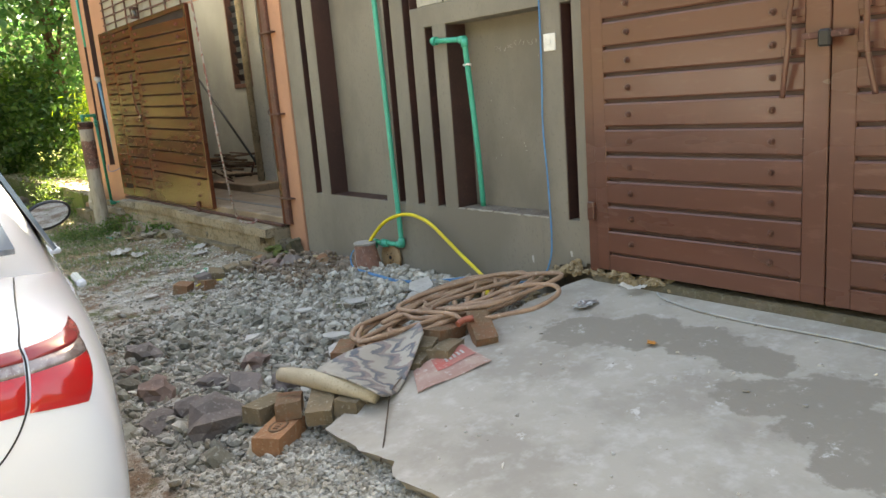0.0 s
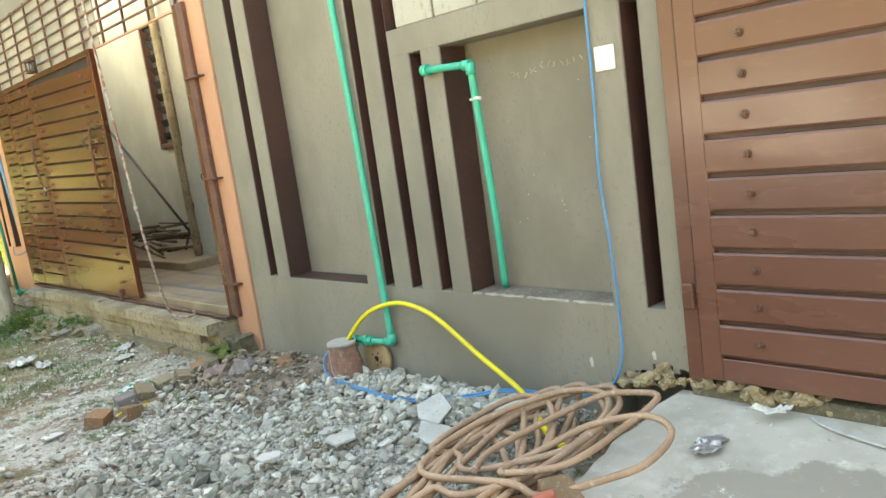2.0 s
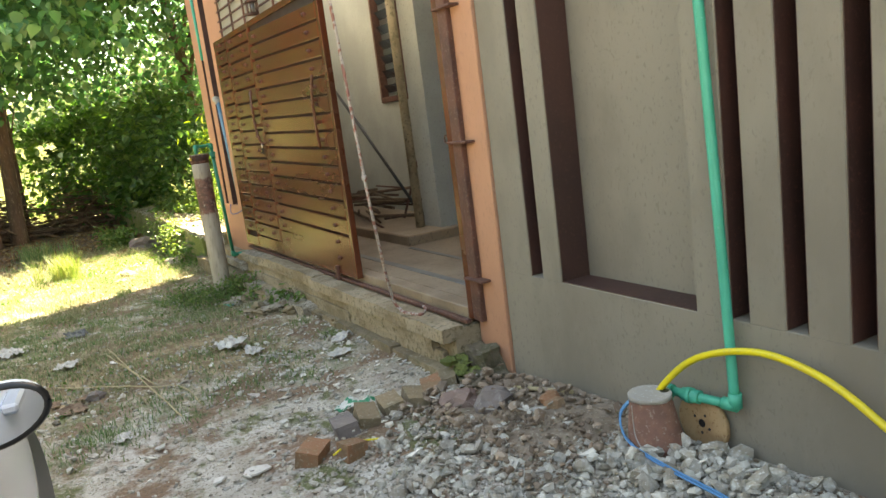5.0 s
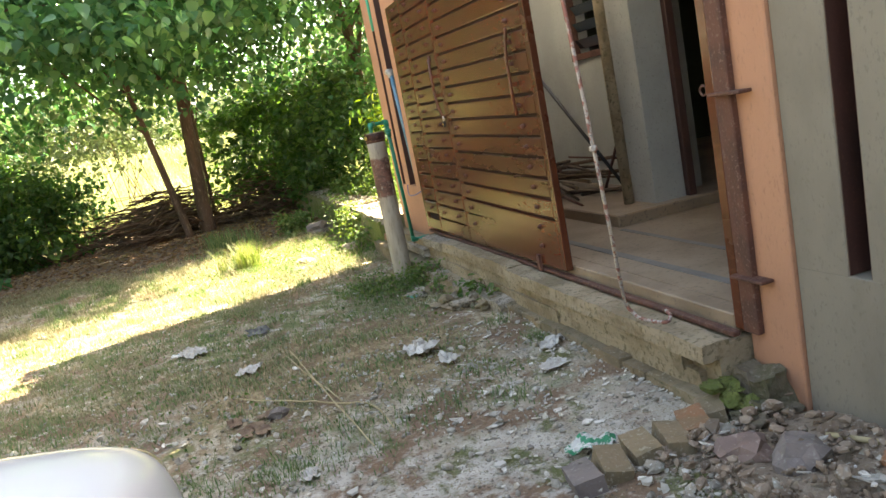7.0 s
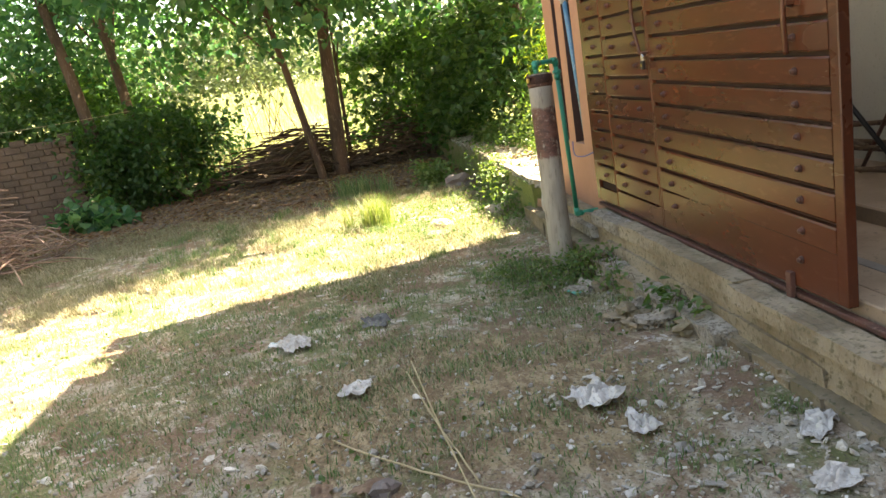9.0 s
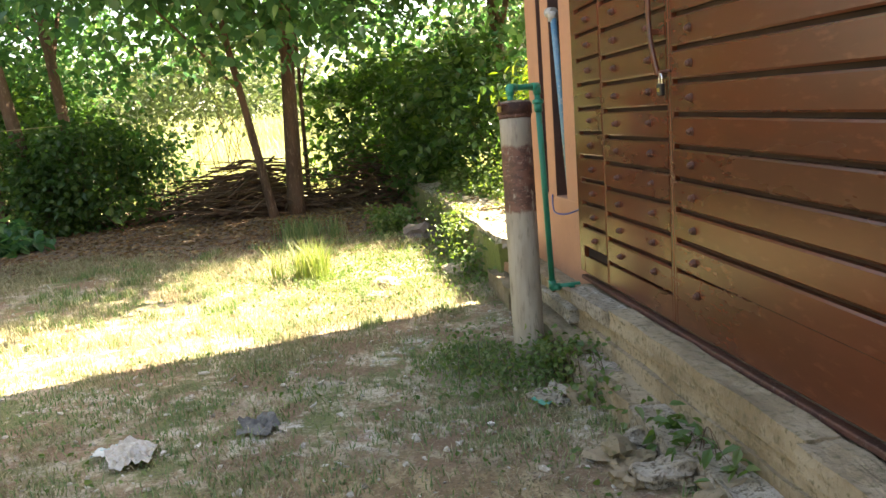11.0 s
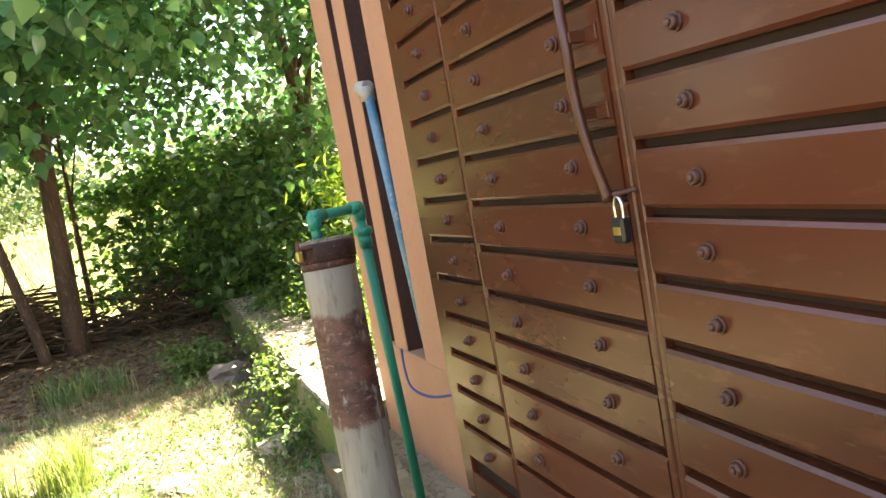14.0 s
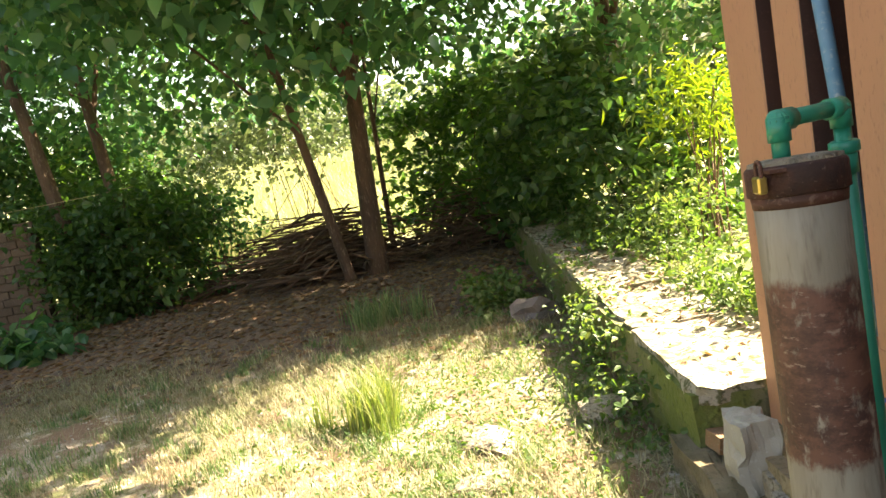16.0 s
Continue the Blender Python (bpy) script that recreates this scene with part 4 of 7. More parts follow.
tree("broadleaf_tree", "tree with pale bark rising from the hedge", (-3.9, 21.9, -0.15), (-4.8, 21.5, 8.0), 0.15, (-5.8, 22.8, 5.4), (3.8, 3.0, 3.2), 190, 60, 0.19, LEAF_A, 9, 0.55)
tree("broadleaf_tree", "second pale-barked tree rising from the hedge", (-3.35, 22.4, -0.15), (-3.6, 22.2, 8.0), 0.13, (-3.6, 23.6, 5.5), (3.2, 2.8, 3.0), 170, 60, 0.19, LEAF_A, 11, 0.55)
tree("broadleaf_tree", "spreading tree behind the overgrown low wall", (5.2, 22.0, 0.2), (4.4, 21.4, 7.0), 0.17, (4.9, 21.0, 5.0), (3.0, 3.4, 3.2), 230, 60, 0.17, LEAF_A, 13, 0.55, 0.4, 12)
tree("broadleaf_tree", "tree behind the house beyond the low wall", (7.8, 20.4, 0.2), (7.4, 20.3, 7.0), 0.15, (7.0, 20.6, 5.0), (2.4, 2.0, 2.6), 220, 60, 0.17, LEAF_A, 15, 0.42)
# added tree: crown set out of view where its shadow covers the yard's left
tree("broadleaf_tree", "unseen tall tree added beyond the house to shade the yard", (6.3, 18.6, 0.2), (5.4, 18.4, 7.6), 0.19, (2.75, 17.7, 6.1), (3.4, 3.3, 0.9), 215, 60, 0.20, LEAF_A, 17, 0.42, 0.2, 14)
# low boughs with large leaves that hang out over the yard
r = np.random.default_rng(21)
bough = thing("overhanging_bough", "low bough with large drooping leaves over the yard", "branch")
b = bm_new()
for a, m_, e in (((0.5, 21.0, 4.4), (0.6, 18.5, 4.3), (0.8, 16.2, 3.5)), ((0.5, 21.0, 4.0), (1.5, 19.0, 4.2), (2.0, 17.4, 3.6)), ((0.4, 20.9, 4.6), (-1.2, 18.4, 4.5), (-1.8, 16.4, 3.7))):
    tube(b, smooth_path([a, m_, e], 6), [0.04 * (1 - 0.8 * i / 12) for i in range(13)], 6)
part("limb", b, BARK, bough)
# further limb and leaf clusters, added to cast shade on the yard
shade_limb = bm_new()
tube(shade_limb, smooth_path([(4.75, 21.6, 4.2), (4.2, 19.4, 4.9), (3.2, 17.2, 4.6), (2.4, 16.2, 4.5)], 6), [0.05 * (1 - 0.8 * i / 18) for i in range(19)], 6)
part("limb", shade_limb, BARK, bough)
P = np.concatenate([r.normal(0, 1, (420, 3)) * np.array([0.75, 0.6, 0.3]) + np.array(c) for c in ((3.5, 17.5, 4.7), (2.6, 16.8, 4.6), (3.0, 18.2, 4.9))])
broad_leaves("leaves", P, 0.19, LEAF_A, bough, 23)
P = np.concatenate([r.normal(0, 1, (260, 3)) * np.array([0.55, 0.8, 0.22]) + np.array(c) for c in ((0.8, 16.6, 3.55), (1.9, 17.6, 3.75), (-1.7, 16.8, 3.8), (0.2, 18.4, 4.1), (-0.6, 17.6, 4.0))])
broad_leaves("leaves", P, 0.21, LEAF_A, bough, 22)


def bush(name, label, centre, radii, clumps, per, leaf, material, seed, spread=0.25, category="bush", stems=14, width=0.42):
    r = np.random.default_rng(seed)
    t = thing(name, label, category, "hedge bushes")
    P, C = clumped(r, centre, radii, clumps, per, spread)
    g = ground_z(P[:, 0], P[:, 1])
    P[:, 2] = np.maximum(P[:, 2], g + 0.05)
    b = bm_new()
    for k in range(stems):
        e = Vector(C[int(r.integers(len(C)))])
        f = Vector((centre[0] + r.normal(0, radii[0] * 0.3), centre[1] + r.normal(0, radii[1] * 0.3), 0))
        f.z = float(ground_z(f.x, f.y)) - 0.05
        tube(b, smooth_path([f, f.lerp(e, 0.5) + Vector((0, 0, 0.15)), e], 4), [(0.003 if category == "weed" else 0.014) * (1 - 0.7 * i / 8) for i in range(9)], 5)
    part("stem", b, BARK, t)
    leaf_mesh("leaves", P, leaf, material, t, width, seed=seed)
    return t


bush("hedge_bush", "dense dark green bush at the yard's edge", (-2.95, 21.6, 0.95), (1.3, 1.1, 1.2), 80, 64, 0.125, LEAF_DARK, 31, 0.26)
bush("hedge_bush", "low dark green bush beside the burdock", (-3.6, 21.1, 0.5), (0.6, 0.4, 0.7), 34, 70, 0.10, LEAF_DARK, 59, 0.24)
bush("hedge_bush", "leafy shoots at the hedge's sunny end", (-1.9, 22.3, 0.75), (0.6, 0.5, 0.9), 26, 46, 0.10, LEAF_A, 60, 0.24)
bush("hedge_bush", "dense dark green bush against the brick wall", (-4.2, 24.3, 1.2), (1.25, 1.1, 1.5), 70, 80, 0.10, LEAF_DARK, 32, 0.27)
bush("hedge_bush", "dark bush behind the brushwood near the low wall", (2.4, 23.2, 1.5), (1.5, 1.0, 1.9), 75, 58, 0.15, LEAF_DARK, 33, 0.28)
bush("hedge_bush", "tangled bush grown over the low wall's far end", (3.75, 21.0, 1.4), (1.2, 2.0, 1.5), 100, 58, 0.15, LEAF_DARK, 34, 0.28)
bush("hedge_bush", "sunlit bush behind the low wall", (4.5, 18.2, 1.05), (0.8, 1.6, 1.0), 80, 50, 0.11, LEAF_DARK, 35, 0.28, width=0.4)
bush("hedge_bush", "young trees crowding behind the brick wall", (-5.6, 24.6, 2.7), (2.0, 1.0, 1.3), 48, 55, 0.13, LEAF_A, 74, 0.34)
bush("hedge_bush", "dark foliage leaning over the brick wall", (-5.5, 22.6, 1.9), (1.6, 0.6, 1.0), 60, 60, 0.12, LEAF_DARK, 75, 0.3)
bush("weeds", "pale flowering weeds on the low wall", (4.0, 16.0, 0.62), (0.42, 1.4, 0.45), 40, 40, 0.06, LEAF_WEED, 36, 0.17, "weed", 14, 0.26)
bush("bamboo", "yellow-green bamboo shoots behind the house corner", (4.35, 16.7, 1.62), (0.3, 0.45, 0.42), 24, 26, 0.13, LEAF_YEL, 37, 0.17, "bamboo", 8, 0.07)
bush("weeds", "weeds growing at the foot of the low wall", (2.86, 14.5, 0.12), (0.10, 1.3, 0.28), 44, 26, 0.05, LEAF_WEED, 38, 0.10, "weed", 12, 0.3)
bush("weeds", "green weeds under the low wall by the trees", (2.35, 17.4, 0.05), (0.35, 0.5, 0.25), 26, 40, 0.06, LEAF_WEED, 39, 0.1, "weed", 8)
bush("weeds", "weeds and creepers hanging over the low wall's edge", (2.98, 16.3, 0.28), (0.12, 1.6, 0.16), 26, 26, 0.045, LEAF_WEED, 43, 0.09, "weed", 10, 0.3)
bush("weeds", "straggling weeds along the back of the low wall", (3.58, 14.6, 0.42), (0.10, 1.2, 0.16), 34, 26, 0.05, LEAF_WEED, 58, 0.08, "weed", 10, 0.28)
bush("weeds", "weeds growing on top of the low wall", (3.45, 17.6, 0.42), (0.22, 1.5, 0.2), 40, 34, 0.06, LEAF_WEED, 44, 0.1, "weed", 8)
bush("weeds", "tall pale weeds beside the house corner", (3.85, 14.2, 0.5), (0.25, 0.5, 0.35), 26, 30, 0.06, LEAF_WEED, 45, 0.12, "weed", 8)
bush("hedge_bush", "undergrowth filling the gap below the far trees", (-5.2, 27.5, 1.6), (3.2, 1.2, 1.8), 110, 50, 0.14, LEAF_FAR, 46, 0.45)
bush("hedge_bush", "saplings behind the hedge", (-1.2, 27.5, 2.9), (2.2, 1.0, 1.1), 50, 50, 0.14, LEAF_FAR, 47, 0.45)
bush("weeds", "broad-leaved weeds growing on the plinth's ledge", (2.93, 9.5, 0.10), (0.08, 0.35, 0.10), 9, 14, 0.07, LEAF_WEED, 48, 0.06, "weed", 5, 0.25)
bush("weeds", "dark green weeds between well pipe and plinth", (2.80, 10.85, 0.03), (0.11, 0.5, 0.09), 26, 22, 0.036, LEAF_WEED, 68, 0.08, "weed", 10, 0.34)
bush("weeds", "leafy weeds in the grass before the well pipe", (2.45, 11.1, -0.03), (0.35, 0.6, 0.05), 40, 22, 0.032, LEAF_WEED, 69, 0.1, "weed", 8, 0.34)
bush("weeds", "small weeds along the plinth's foot", (2.88, 10.4, 0.04), (0.08, 0.7, 0.08), 16, 16, 0.04, LEAF_WEED, 49, 0.06, "weed", 5)
bush("burdock", "low plant with large round leaves beside the hedge", (-3.45, 18.9, 0.18), (0.45, 0.35, 0.26), 16, 14, 0.17, LEAF_A, 40, 0.14, "weed", 6, 0.55)
bush("hedge_bush", "bushes standing far out in the field", (-6, 52, 3.2), (16, 3, 3.0), 300, 40, 0.45, LEAF_FAR, 41, 0.8, "bush", 4)
bush("hedge_bush", "bushes along the field's far edge", (12, 40, 3.2), (9, 3, 4.0), 260, 40, 0.40, LEAF_FAR, 42, 0.8, "bush", 4)


def blades(name, label, X, Y, H, material, seed, width=0.005, lean=0.5, category="grass", parent=None):
    r = np.random.default_rng(seed)
    n = len(X)
    Z = ground_z(X, Y)
    yaw = r.uniform(0, 2 * np.pi, n)
    d = np.stack([np.cos(yaw), np.sin(yaw), np.zeros(n)], -1)
    s = np.stack([-np.sin(yaw), np.cos(yaw), np.zeros(n)], -1) * width
    P = np.stack([X, Y, Z - 0.004], -1)
    l = np.abs(r.normal(lean, 0.3, n))[:, None] * H[:, None]
    upv = np.array([0, 0, 1.0]) * H[:, None]
    V = np.stack([P - s, P + s, P + s * 0.7 + d * l * 0.35 + upv * 0.6, P - s * 0.7 + d * l * 0.35 + upv * 0.6, P + d * l + upv * 0.95], 1)
    base = np.arange(n)[:, None] * 5
    F = np.concatenate([base + np.array([0, 1, 2]), base + np.array([0, 2, 3]), base + np.array([3, 2, 4])], 0)
    ob = raw_mesh(name, V.reshape(-1, 3), F, material, parent)
    return ob if parent is not None else tagged(ob, label, category, kind="stuff")


r = np.random.default_rng(50)
n = 240000
X, Y = r.uniform(-5, 3.0, n), 7.0 + 10.5 * r.uniform(0, 1, n) ** 1.1
patchy = waves(X * 2.3 + 1.0, Y * 2.1) + 0.6 * waves(X * 5.3, Y * 4.9)
dens = 0.40 + 0.55 * waves(X * 0.9 + 3, Y * 0.8) + 0.35 * waves(X * 3.1, Y * 2.9) + 0.35 * patchy * (1 - ease(12, 13.5, Y))
keep = (r.uniform(0, 1, n) < np.clip(dens, 0.04, 1) * ease(6.8, 9.5, Y)) & (r.uniform(0, 1, n) < 1 - 0.85 * ease(1.6, 2.9, X) * (1 - ease(8.5, 10, Y)))
X, Y = X[keep], Y[keep]
blades("grass", "short dry grass over the yard", X, Y, r.uniform(0.012, 0.045, len(X)) * (1 + 1.5 * ease(11, 13.5, Y)), GRASS, 51, 0.0030, 1.0)


n = 90000
X, Y = r.uniform(-3.5, 2.95, n), r.uniform(6.6, 17.0, n)
k = r.uniform(0, 1, n) < 0.45 + 0.5 * waves(X * 1.7 + 2.0, Y * 1.5) + 0.3 * waves(X * 4.3, Y * 4.7)
blades("chopped_straw", "loose bits of dry straw lying over the yard", X[k], Y[k], r.uniform(0.004, 0.014, int(k.sum())), STRAW, 57, 0.0022, 3.2, "straw")


def tufts(name, label, centres, per, radius, h, material, seed, width=0.004, lean=0.4):
    r = np.random.default_rng(seed)
    C = np.array(centres)
    i = np.repeat(np.arange(len(C)), per)
    X = C[i, 0] + r.normal(0, radius, len(i))
    Y = C[i, 1] + r.normal(0, radius, len(i))
    return blades(name, label, X, Y, r.uniform(0.4, 1.0, len(i)) * h, material, seed + 1, width, lean)


cs = [(1.33 + r.normal(0, 0.12), 14.5 + r.normal(0, 0.10)) for _ in range(12)]
tufts("tall_grass", "tall sunlit clump of yellow-green grass", cs, 45, 0.035, 0.48, GRASS_TALL, 52, 0.004, 0.32)
cs = [(1.2 + r.normal(0, 0.25), 17.6 + r.normal(0, 0.3)) for _ in range(10)]
tufts("tall_grass", "clump of green grass in the trees' shade", cs, 50, 0.07, 0.38, GRASS_GREEN, 54, 0.006, 0.4)
cs = [(r.uniform(-1.5, 2.7), r.uniform(12.3, 17.0)) for _ in range(150)]
tufts("grass", "scattered green tufts in the sunlit grass", cs, 60, 0.06, 0.11, GRASS_GREEN, 56, 0.0035, 0.6)
cs = [(2.45 + r.normal(0, 0.14), 11.2 + r.normal(0, 0.3)) for _ in range(50)] + [(2.86 + r.normal(0, 0.05), r.uniform(8.0, 11.0)) for _ in range(14)]
tufts("grass", "green grass round the well pipe and plinth", cs, 40, 0.05, 0.055, GRASS_GREEN, 58, 0.0035, 0.5)
cs = [(r.uniform(-2.5, 2.5), r.uniform(7.3, 12.2)) for _ in range(420)]
tufts("grass", "small green tufts in the shaded yard", cs, 55, 0.10, 0.055, GRASS_GREEN, 60, 0.003, 0.8)
# leafy weeds among the sunlit grass
P = np.stack([r.normal(1.9, 0.75, 4200), r.normal(14.3, 0.95, 4200), np.zeros(4200)], -1)
P = P[(P[:, 0] < 2.85) & (P[:, 1] > 12.4)]
P[:, 2] = ground_z(P[:, 0], P[:, 1]) + r.uniform(0.01, 0.09, len(P))
tagged(leaf_mesh("ground_weeds", P, 0.034, LEAF_WEED, None, 0.26, 0.5, 64, 0.7), "low leafy weeds among the sunlit grass", "weed", kind="stuff")
P = np.stack([r.uniform(-1.5, 2.6, 1500), r.uniform(7.6, 12.2, 1500), np.zeros(1500)], -1)
P = P[waves(P[:, 0] * 1.4, P[:, 1] * 1.2) > 0.05]
P[:, 2] = ground_z(P[:, 0], P[:, 1]) + r.uniform(0.005, 0.03, len(P))
tagged(leaf_mesh("ground_weeds", P, 0.03, LEAF_WEED, None, 0.4, 0.5, 65, 0.6), "tiny creeping weeds in the shaded yard", "weed", kind="stuff")
n = 26000
X, Y = r.uniform(-14, 8, n), r.uniform(25.5, 46, n)
blades("field_grass", "tall pale sunlit grass of the open field", X, Y, r.uniform(0.3, 1.0, n), FIELD, 62, 0.02, 0.35)
# fallen leaves under the trees and straw in the yard
n = 6500
X, Y = r.uniform(-5, 2.9, n), r.normal(19.0, 2.2, n)
k = Y > 15.8
P = np.stack([X[k], Y[k], ground_z(X[k], Y[k]) + 0.012], -1)
ob = leaf_mesh("fallen_leaves", P, 0.11, DRY_LEAF, None, 0.3, 0.15, 63, 0.25)
P = np.stack([r.uniform(2.98, 3.62, 230), r.uniform(13.0, 18.5, 230), np.full(230, 0.38)], -1)
tagged(leaf_mesh("fallen_leaves", P, 0.05, DRY_LEAF, None, 0.3, 0.2, 66, 0.3), "dry leaves strewn over the low wall's capping", "leaves", kind="stuff")
tagged(ob, "dry brown leaves lying under the trees", "leaves", kind="stuff")


def brushwood(name, label, n, area, material, seed, length=1.6, heap=0.5, direction=None, rad=0.012):
    r = np.random.default_rng(seed)
    b = bm_new()
    for k in range(n):
        u, v = r.normal(0, 0.4, 2)
        c = Vector((area[0] + u * area[2], area[1] + v * area[3], 0))
        hgt = heap * math.exp(-(u * u + v * v) * 2.2) * r.uniform(0.1, 1)
        a = r.uniform(0, math.pi) if direction is None else direction + r.normal(0, 0.4)
        l = length * r.uniform(0.4, 1.0)
        d = Vector((math.cos(a), math.sin(a), r.normal(0, 0.16)))
        c.z = float(ground_z(c.x, c.y)) + 0.03 + hgt
        p0, p2 = c - d * l / 2, c + d * l / 2
        p1 = c + Vector((r.normal(0, 0.08), r.normal(0, 0.08), r.normal(0.05, 0.06)))
        for p in (p0, p1, p2):
            p.z = max(p.z, float(ground_z(p.x, p.y)) + 0.01)
        tube(b, smooth_path([p0, p1, p2], 3), rad * r.uniform(0.5, 1.3), 4, False)
    return tagged(part(name, b, material), label, "brushwood", kind="stuff")


brushwood("brushwood", "heap of dead brown branches between the trees", 230, (-0.5, 22.2, 2.2, 0.8), BRUSH, 70, 1.9, 0.75, 0.25, 0.015)
brushwood("brushwood", "dead branches banked against the slender tree", 160, (0.0, 21.5, 0.9, 0.5), BRUSH, 71, 2.0, 1.1, 0.55, 0.018)
brushwood("brushwood", "dark tangle of dead branches near the low wall", 200, (2.2, 22.3, 1.2, 0.6), BRUSH, 72, 1.6, 1.0, None, 0.014)
brushwood("dry_brush_heap", "heap of dry pinkish-brown branches beside the brick wall", 420, (-4.2, 15.6, 1.4, 1.3), PALE_BRUSH, 73, 1.2, 1.5, None, 0.011)
# brick wall at the yard's far corner
bw = thing("brick_wall", "old grey-brown brick wall beside the hedge", "wall", kind="structure")
bm = bm_new()
box(bm, -8.99, -4.36, 21.32, 21.52, -0.4, 1.50)
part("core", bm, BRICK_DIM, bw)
me = bpy.data.meshes.new("brick")
b = bm_new()
box(b, 0, 0.297, 0, 0.035, 0, 0.117, 0.008)
b.to_mesh(me)
b.free()
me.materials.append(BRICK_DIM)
for row in range(14):
    for k in range(15):
        if row >= 13 and (k * 7 + row) % 3:
            continue
        o = new("brick", me)
        o.location = (-8.98 + 0.305 * k + (0.12 if row % 2 else 0), 21.288 + 0.006 * math.sin(5.1 * k + 2.3 * row), -0.15 + 0.125 * row)
        o.parent = bw


# ---- pipes, cables and switch on the house front ----
def elbow_joint(b, p, r, ln, d1, d2):
    p = Vector(p)
    for d in (d1, d2):
        d = Vector(d).normalized()
        tube(b, [p - d * r * 0.4, p + d * ln], r * 1.32, 12)


riser = thing("water_pipe", "pale green plastic riser pipe leaning on the grey wall", "pipe")
bm = bm_new()
tube(bm, smooth_path([(3.205, 4.925, 2.9), (3.205, 4.895, 2.2), (3.205, 4.862, 1.45), (3.205, 4.838, 0.80), (3.205, 4.822, 0.36)], 5), 0.019, 12)
part("riser", bm, GREEN, riser, smooth=False)
bm = bm_new()
elbow_joint(bm, (3.205, 4.82, 0.345), 0.019, 0.05, (0, 0, 1), (-0.15, 1, 0.0))
part("elbow", bm, GREEN, riser)
bm = bm_new()
tube(bm, [(3.20, 4.84, 0.345), (3.155, 5.10, 0.345)], 0.018, 12)
part("branch", bm, GREEN, riser)
bm = bm_new()
tube(bm, [(3.178, 4.965, 0.345), (3.165, 5.04, 0.345)], 0.027, 12)
tube(bm, [(3.172, 5.0, 0.345), (3.168, 5.02, 0.345)], 0.033, 8)
tube(bm, [(3.155, 5.085, 0.345), (3.15, 5.125, 0.345)], 0.028, 12)
part("union", bm, GREEN, riser)
bm = bm_new()
tube(bm, [(3.152, 5.115, 0.36), (3.152, 5.115, 0.30)], 0.024, 12)
part("spout", bm, GREEN, riser)
drop = thing("water_pipe", "green plastic pipe set in the wall panel with a capped end", "pipe")
bm = bm_new()
tube(bm, [(3.215, 4.25, 1.80), (3.215, 3.965, 1.785)], 0.018, 12)
part("branch", bm, GREEN, drop, "cement-smeared green pipe")
bm = bm_new()
tube(bm, [(3.215, 4.262, 1.80), (3.215, 4.225, 1.80)], 0.028, 12)
part("cap", bm, GREEN, drop)
bm = bm_new()
elbow_joint(bm, (3.215, 3.945, 1.783), 0.018, 0.045, (0, 1, 0), (0.05, 0.01, -1))
part("elbow", bm, GREEN, drop)
bm = bm_new()
tube(bm, smooth_path([(3.217, 3.945, 1.77), (3.26, 3.965, 1.45), (3.31, 3.99, 1.05), (3.365, 4.035, 0.675)], 5), 0.018, 12)
part("drop", bm, GREEN, drop)
bm = bm_new()
tube(bm, [(3.23, 3.92, 1.625), (3.236, 3.99, 1.625)], 0.007, 8)
tube(bm, [(3.238, 3.95, 1.618), (3.240, 3.951, 1.632)], 0.0215, 12)
part("clip", bm, WHITE_PLASTIC, drop)
bm = bm_new()
box(bm, W - 0.012, W - 0.001, 3.184, 3.276, 1.648, 1.745, 0.004)
sw = tagged(part("switch_plate", bm, WHITE_PLASTIC), "white plastic switch plate on the grey wall", "switch")
bm = bm_new()
box(bm, W - 0.016, W - 0.011, 3.215, 3.245, 1.685, 1.71, 0.002)
part("rocker", bm, WHITE_PLASTIC, sw)
bm = bm_new()
tube(bm, smooth_path([(3.226, 3.29, 2.9), (3.226, 3.292, 1.9), (3.224, 3.296, 1.5), (3.222, 3.305, 1.23), (3.215, 3.28, 0.9), (3.22, 3.276, 0.6), (3.215, 3.29, 0.42), (3.20, 3.36, 0.30), (3.15, 3.5, 0.255)], 6), 0.0055, 6)
tagged(part("hanging_cable", bm, BLUE_WIRE), "blue cable hanging down the grey wall", "cable")
bm = bm_new()
for k, dz in enumerate((0.0, 0.012, 0.004)):
    tube(bm, smooth_path([(3.05, 5.13, 0.36), (2.98, 5.20, 0.27), (2.93, 5.12, 0.19), (2.88, 4.88, 0.182 + dz), (2.86, 4.62, 0.185 + dz), (2.84, 4.42, 0.19 + dz), (2.88, 4.20, 0.205 + dz), (2.98, 4.0, 0.225 + dz), (3.09, 3.84, 0.24 + dz), (3.17, 3.55, 0.24)], 6), 0.0045, 6)
    bmesh.ops.translate(bm, verts=bm.verts[:], vec=(0.006, 0.008, 0.0))
tagged(part("cable", bm, BLUE_WIRE), "blue cables lying over the crushed stone", "cable")
bm = bm_new()
tube(bm, smooth_path([(3.18, 2.5, 0.34), (3.12, 2.42, 0.338), (3.06, 2.2, 0.334), (3.04, 1.9, 0.331), (3.05, 1.5, 0.332), (3.02, 1.0, 0.33), (3.0, 0.2, 0.328)], 5), 0.006, 6)
tagged(part("thin_hose", bm, GREY_PVC), "thin bluish hose lying along the gate", "hose")
# chalk marks on the panel
bm = bm_new()
rng = random.Random(8)
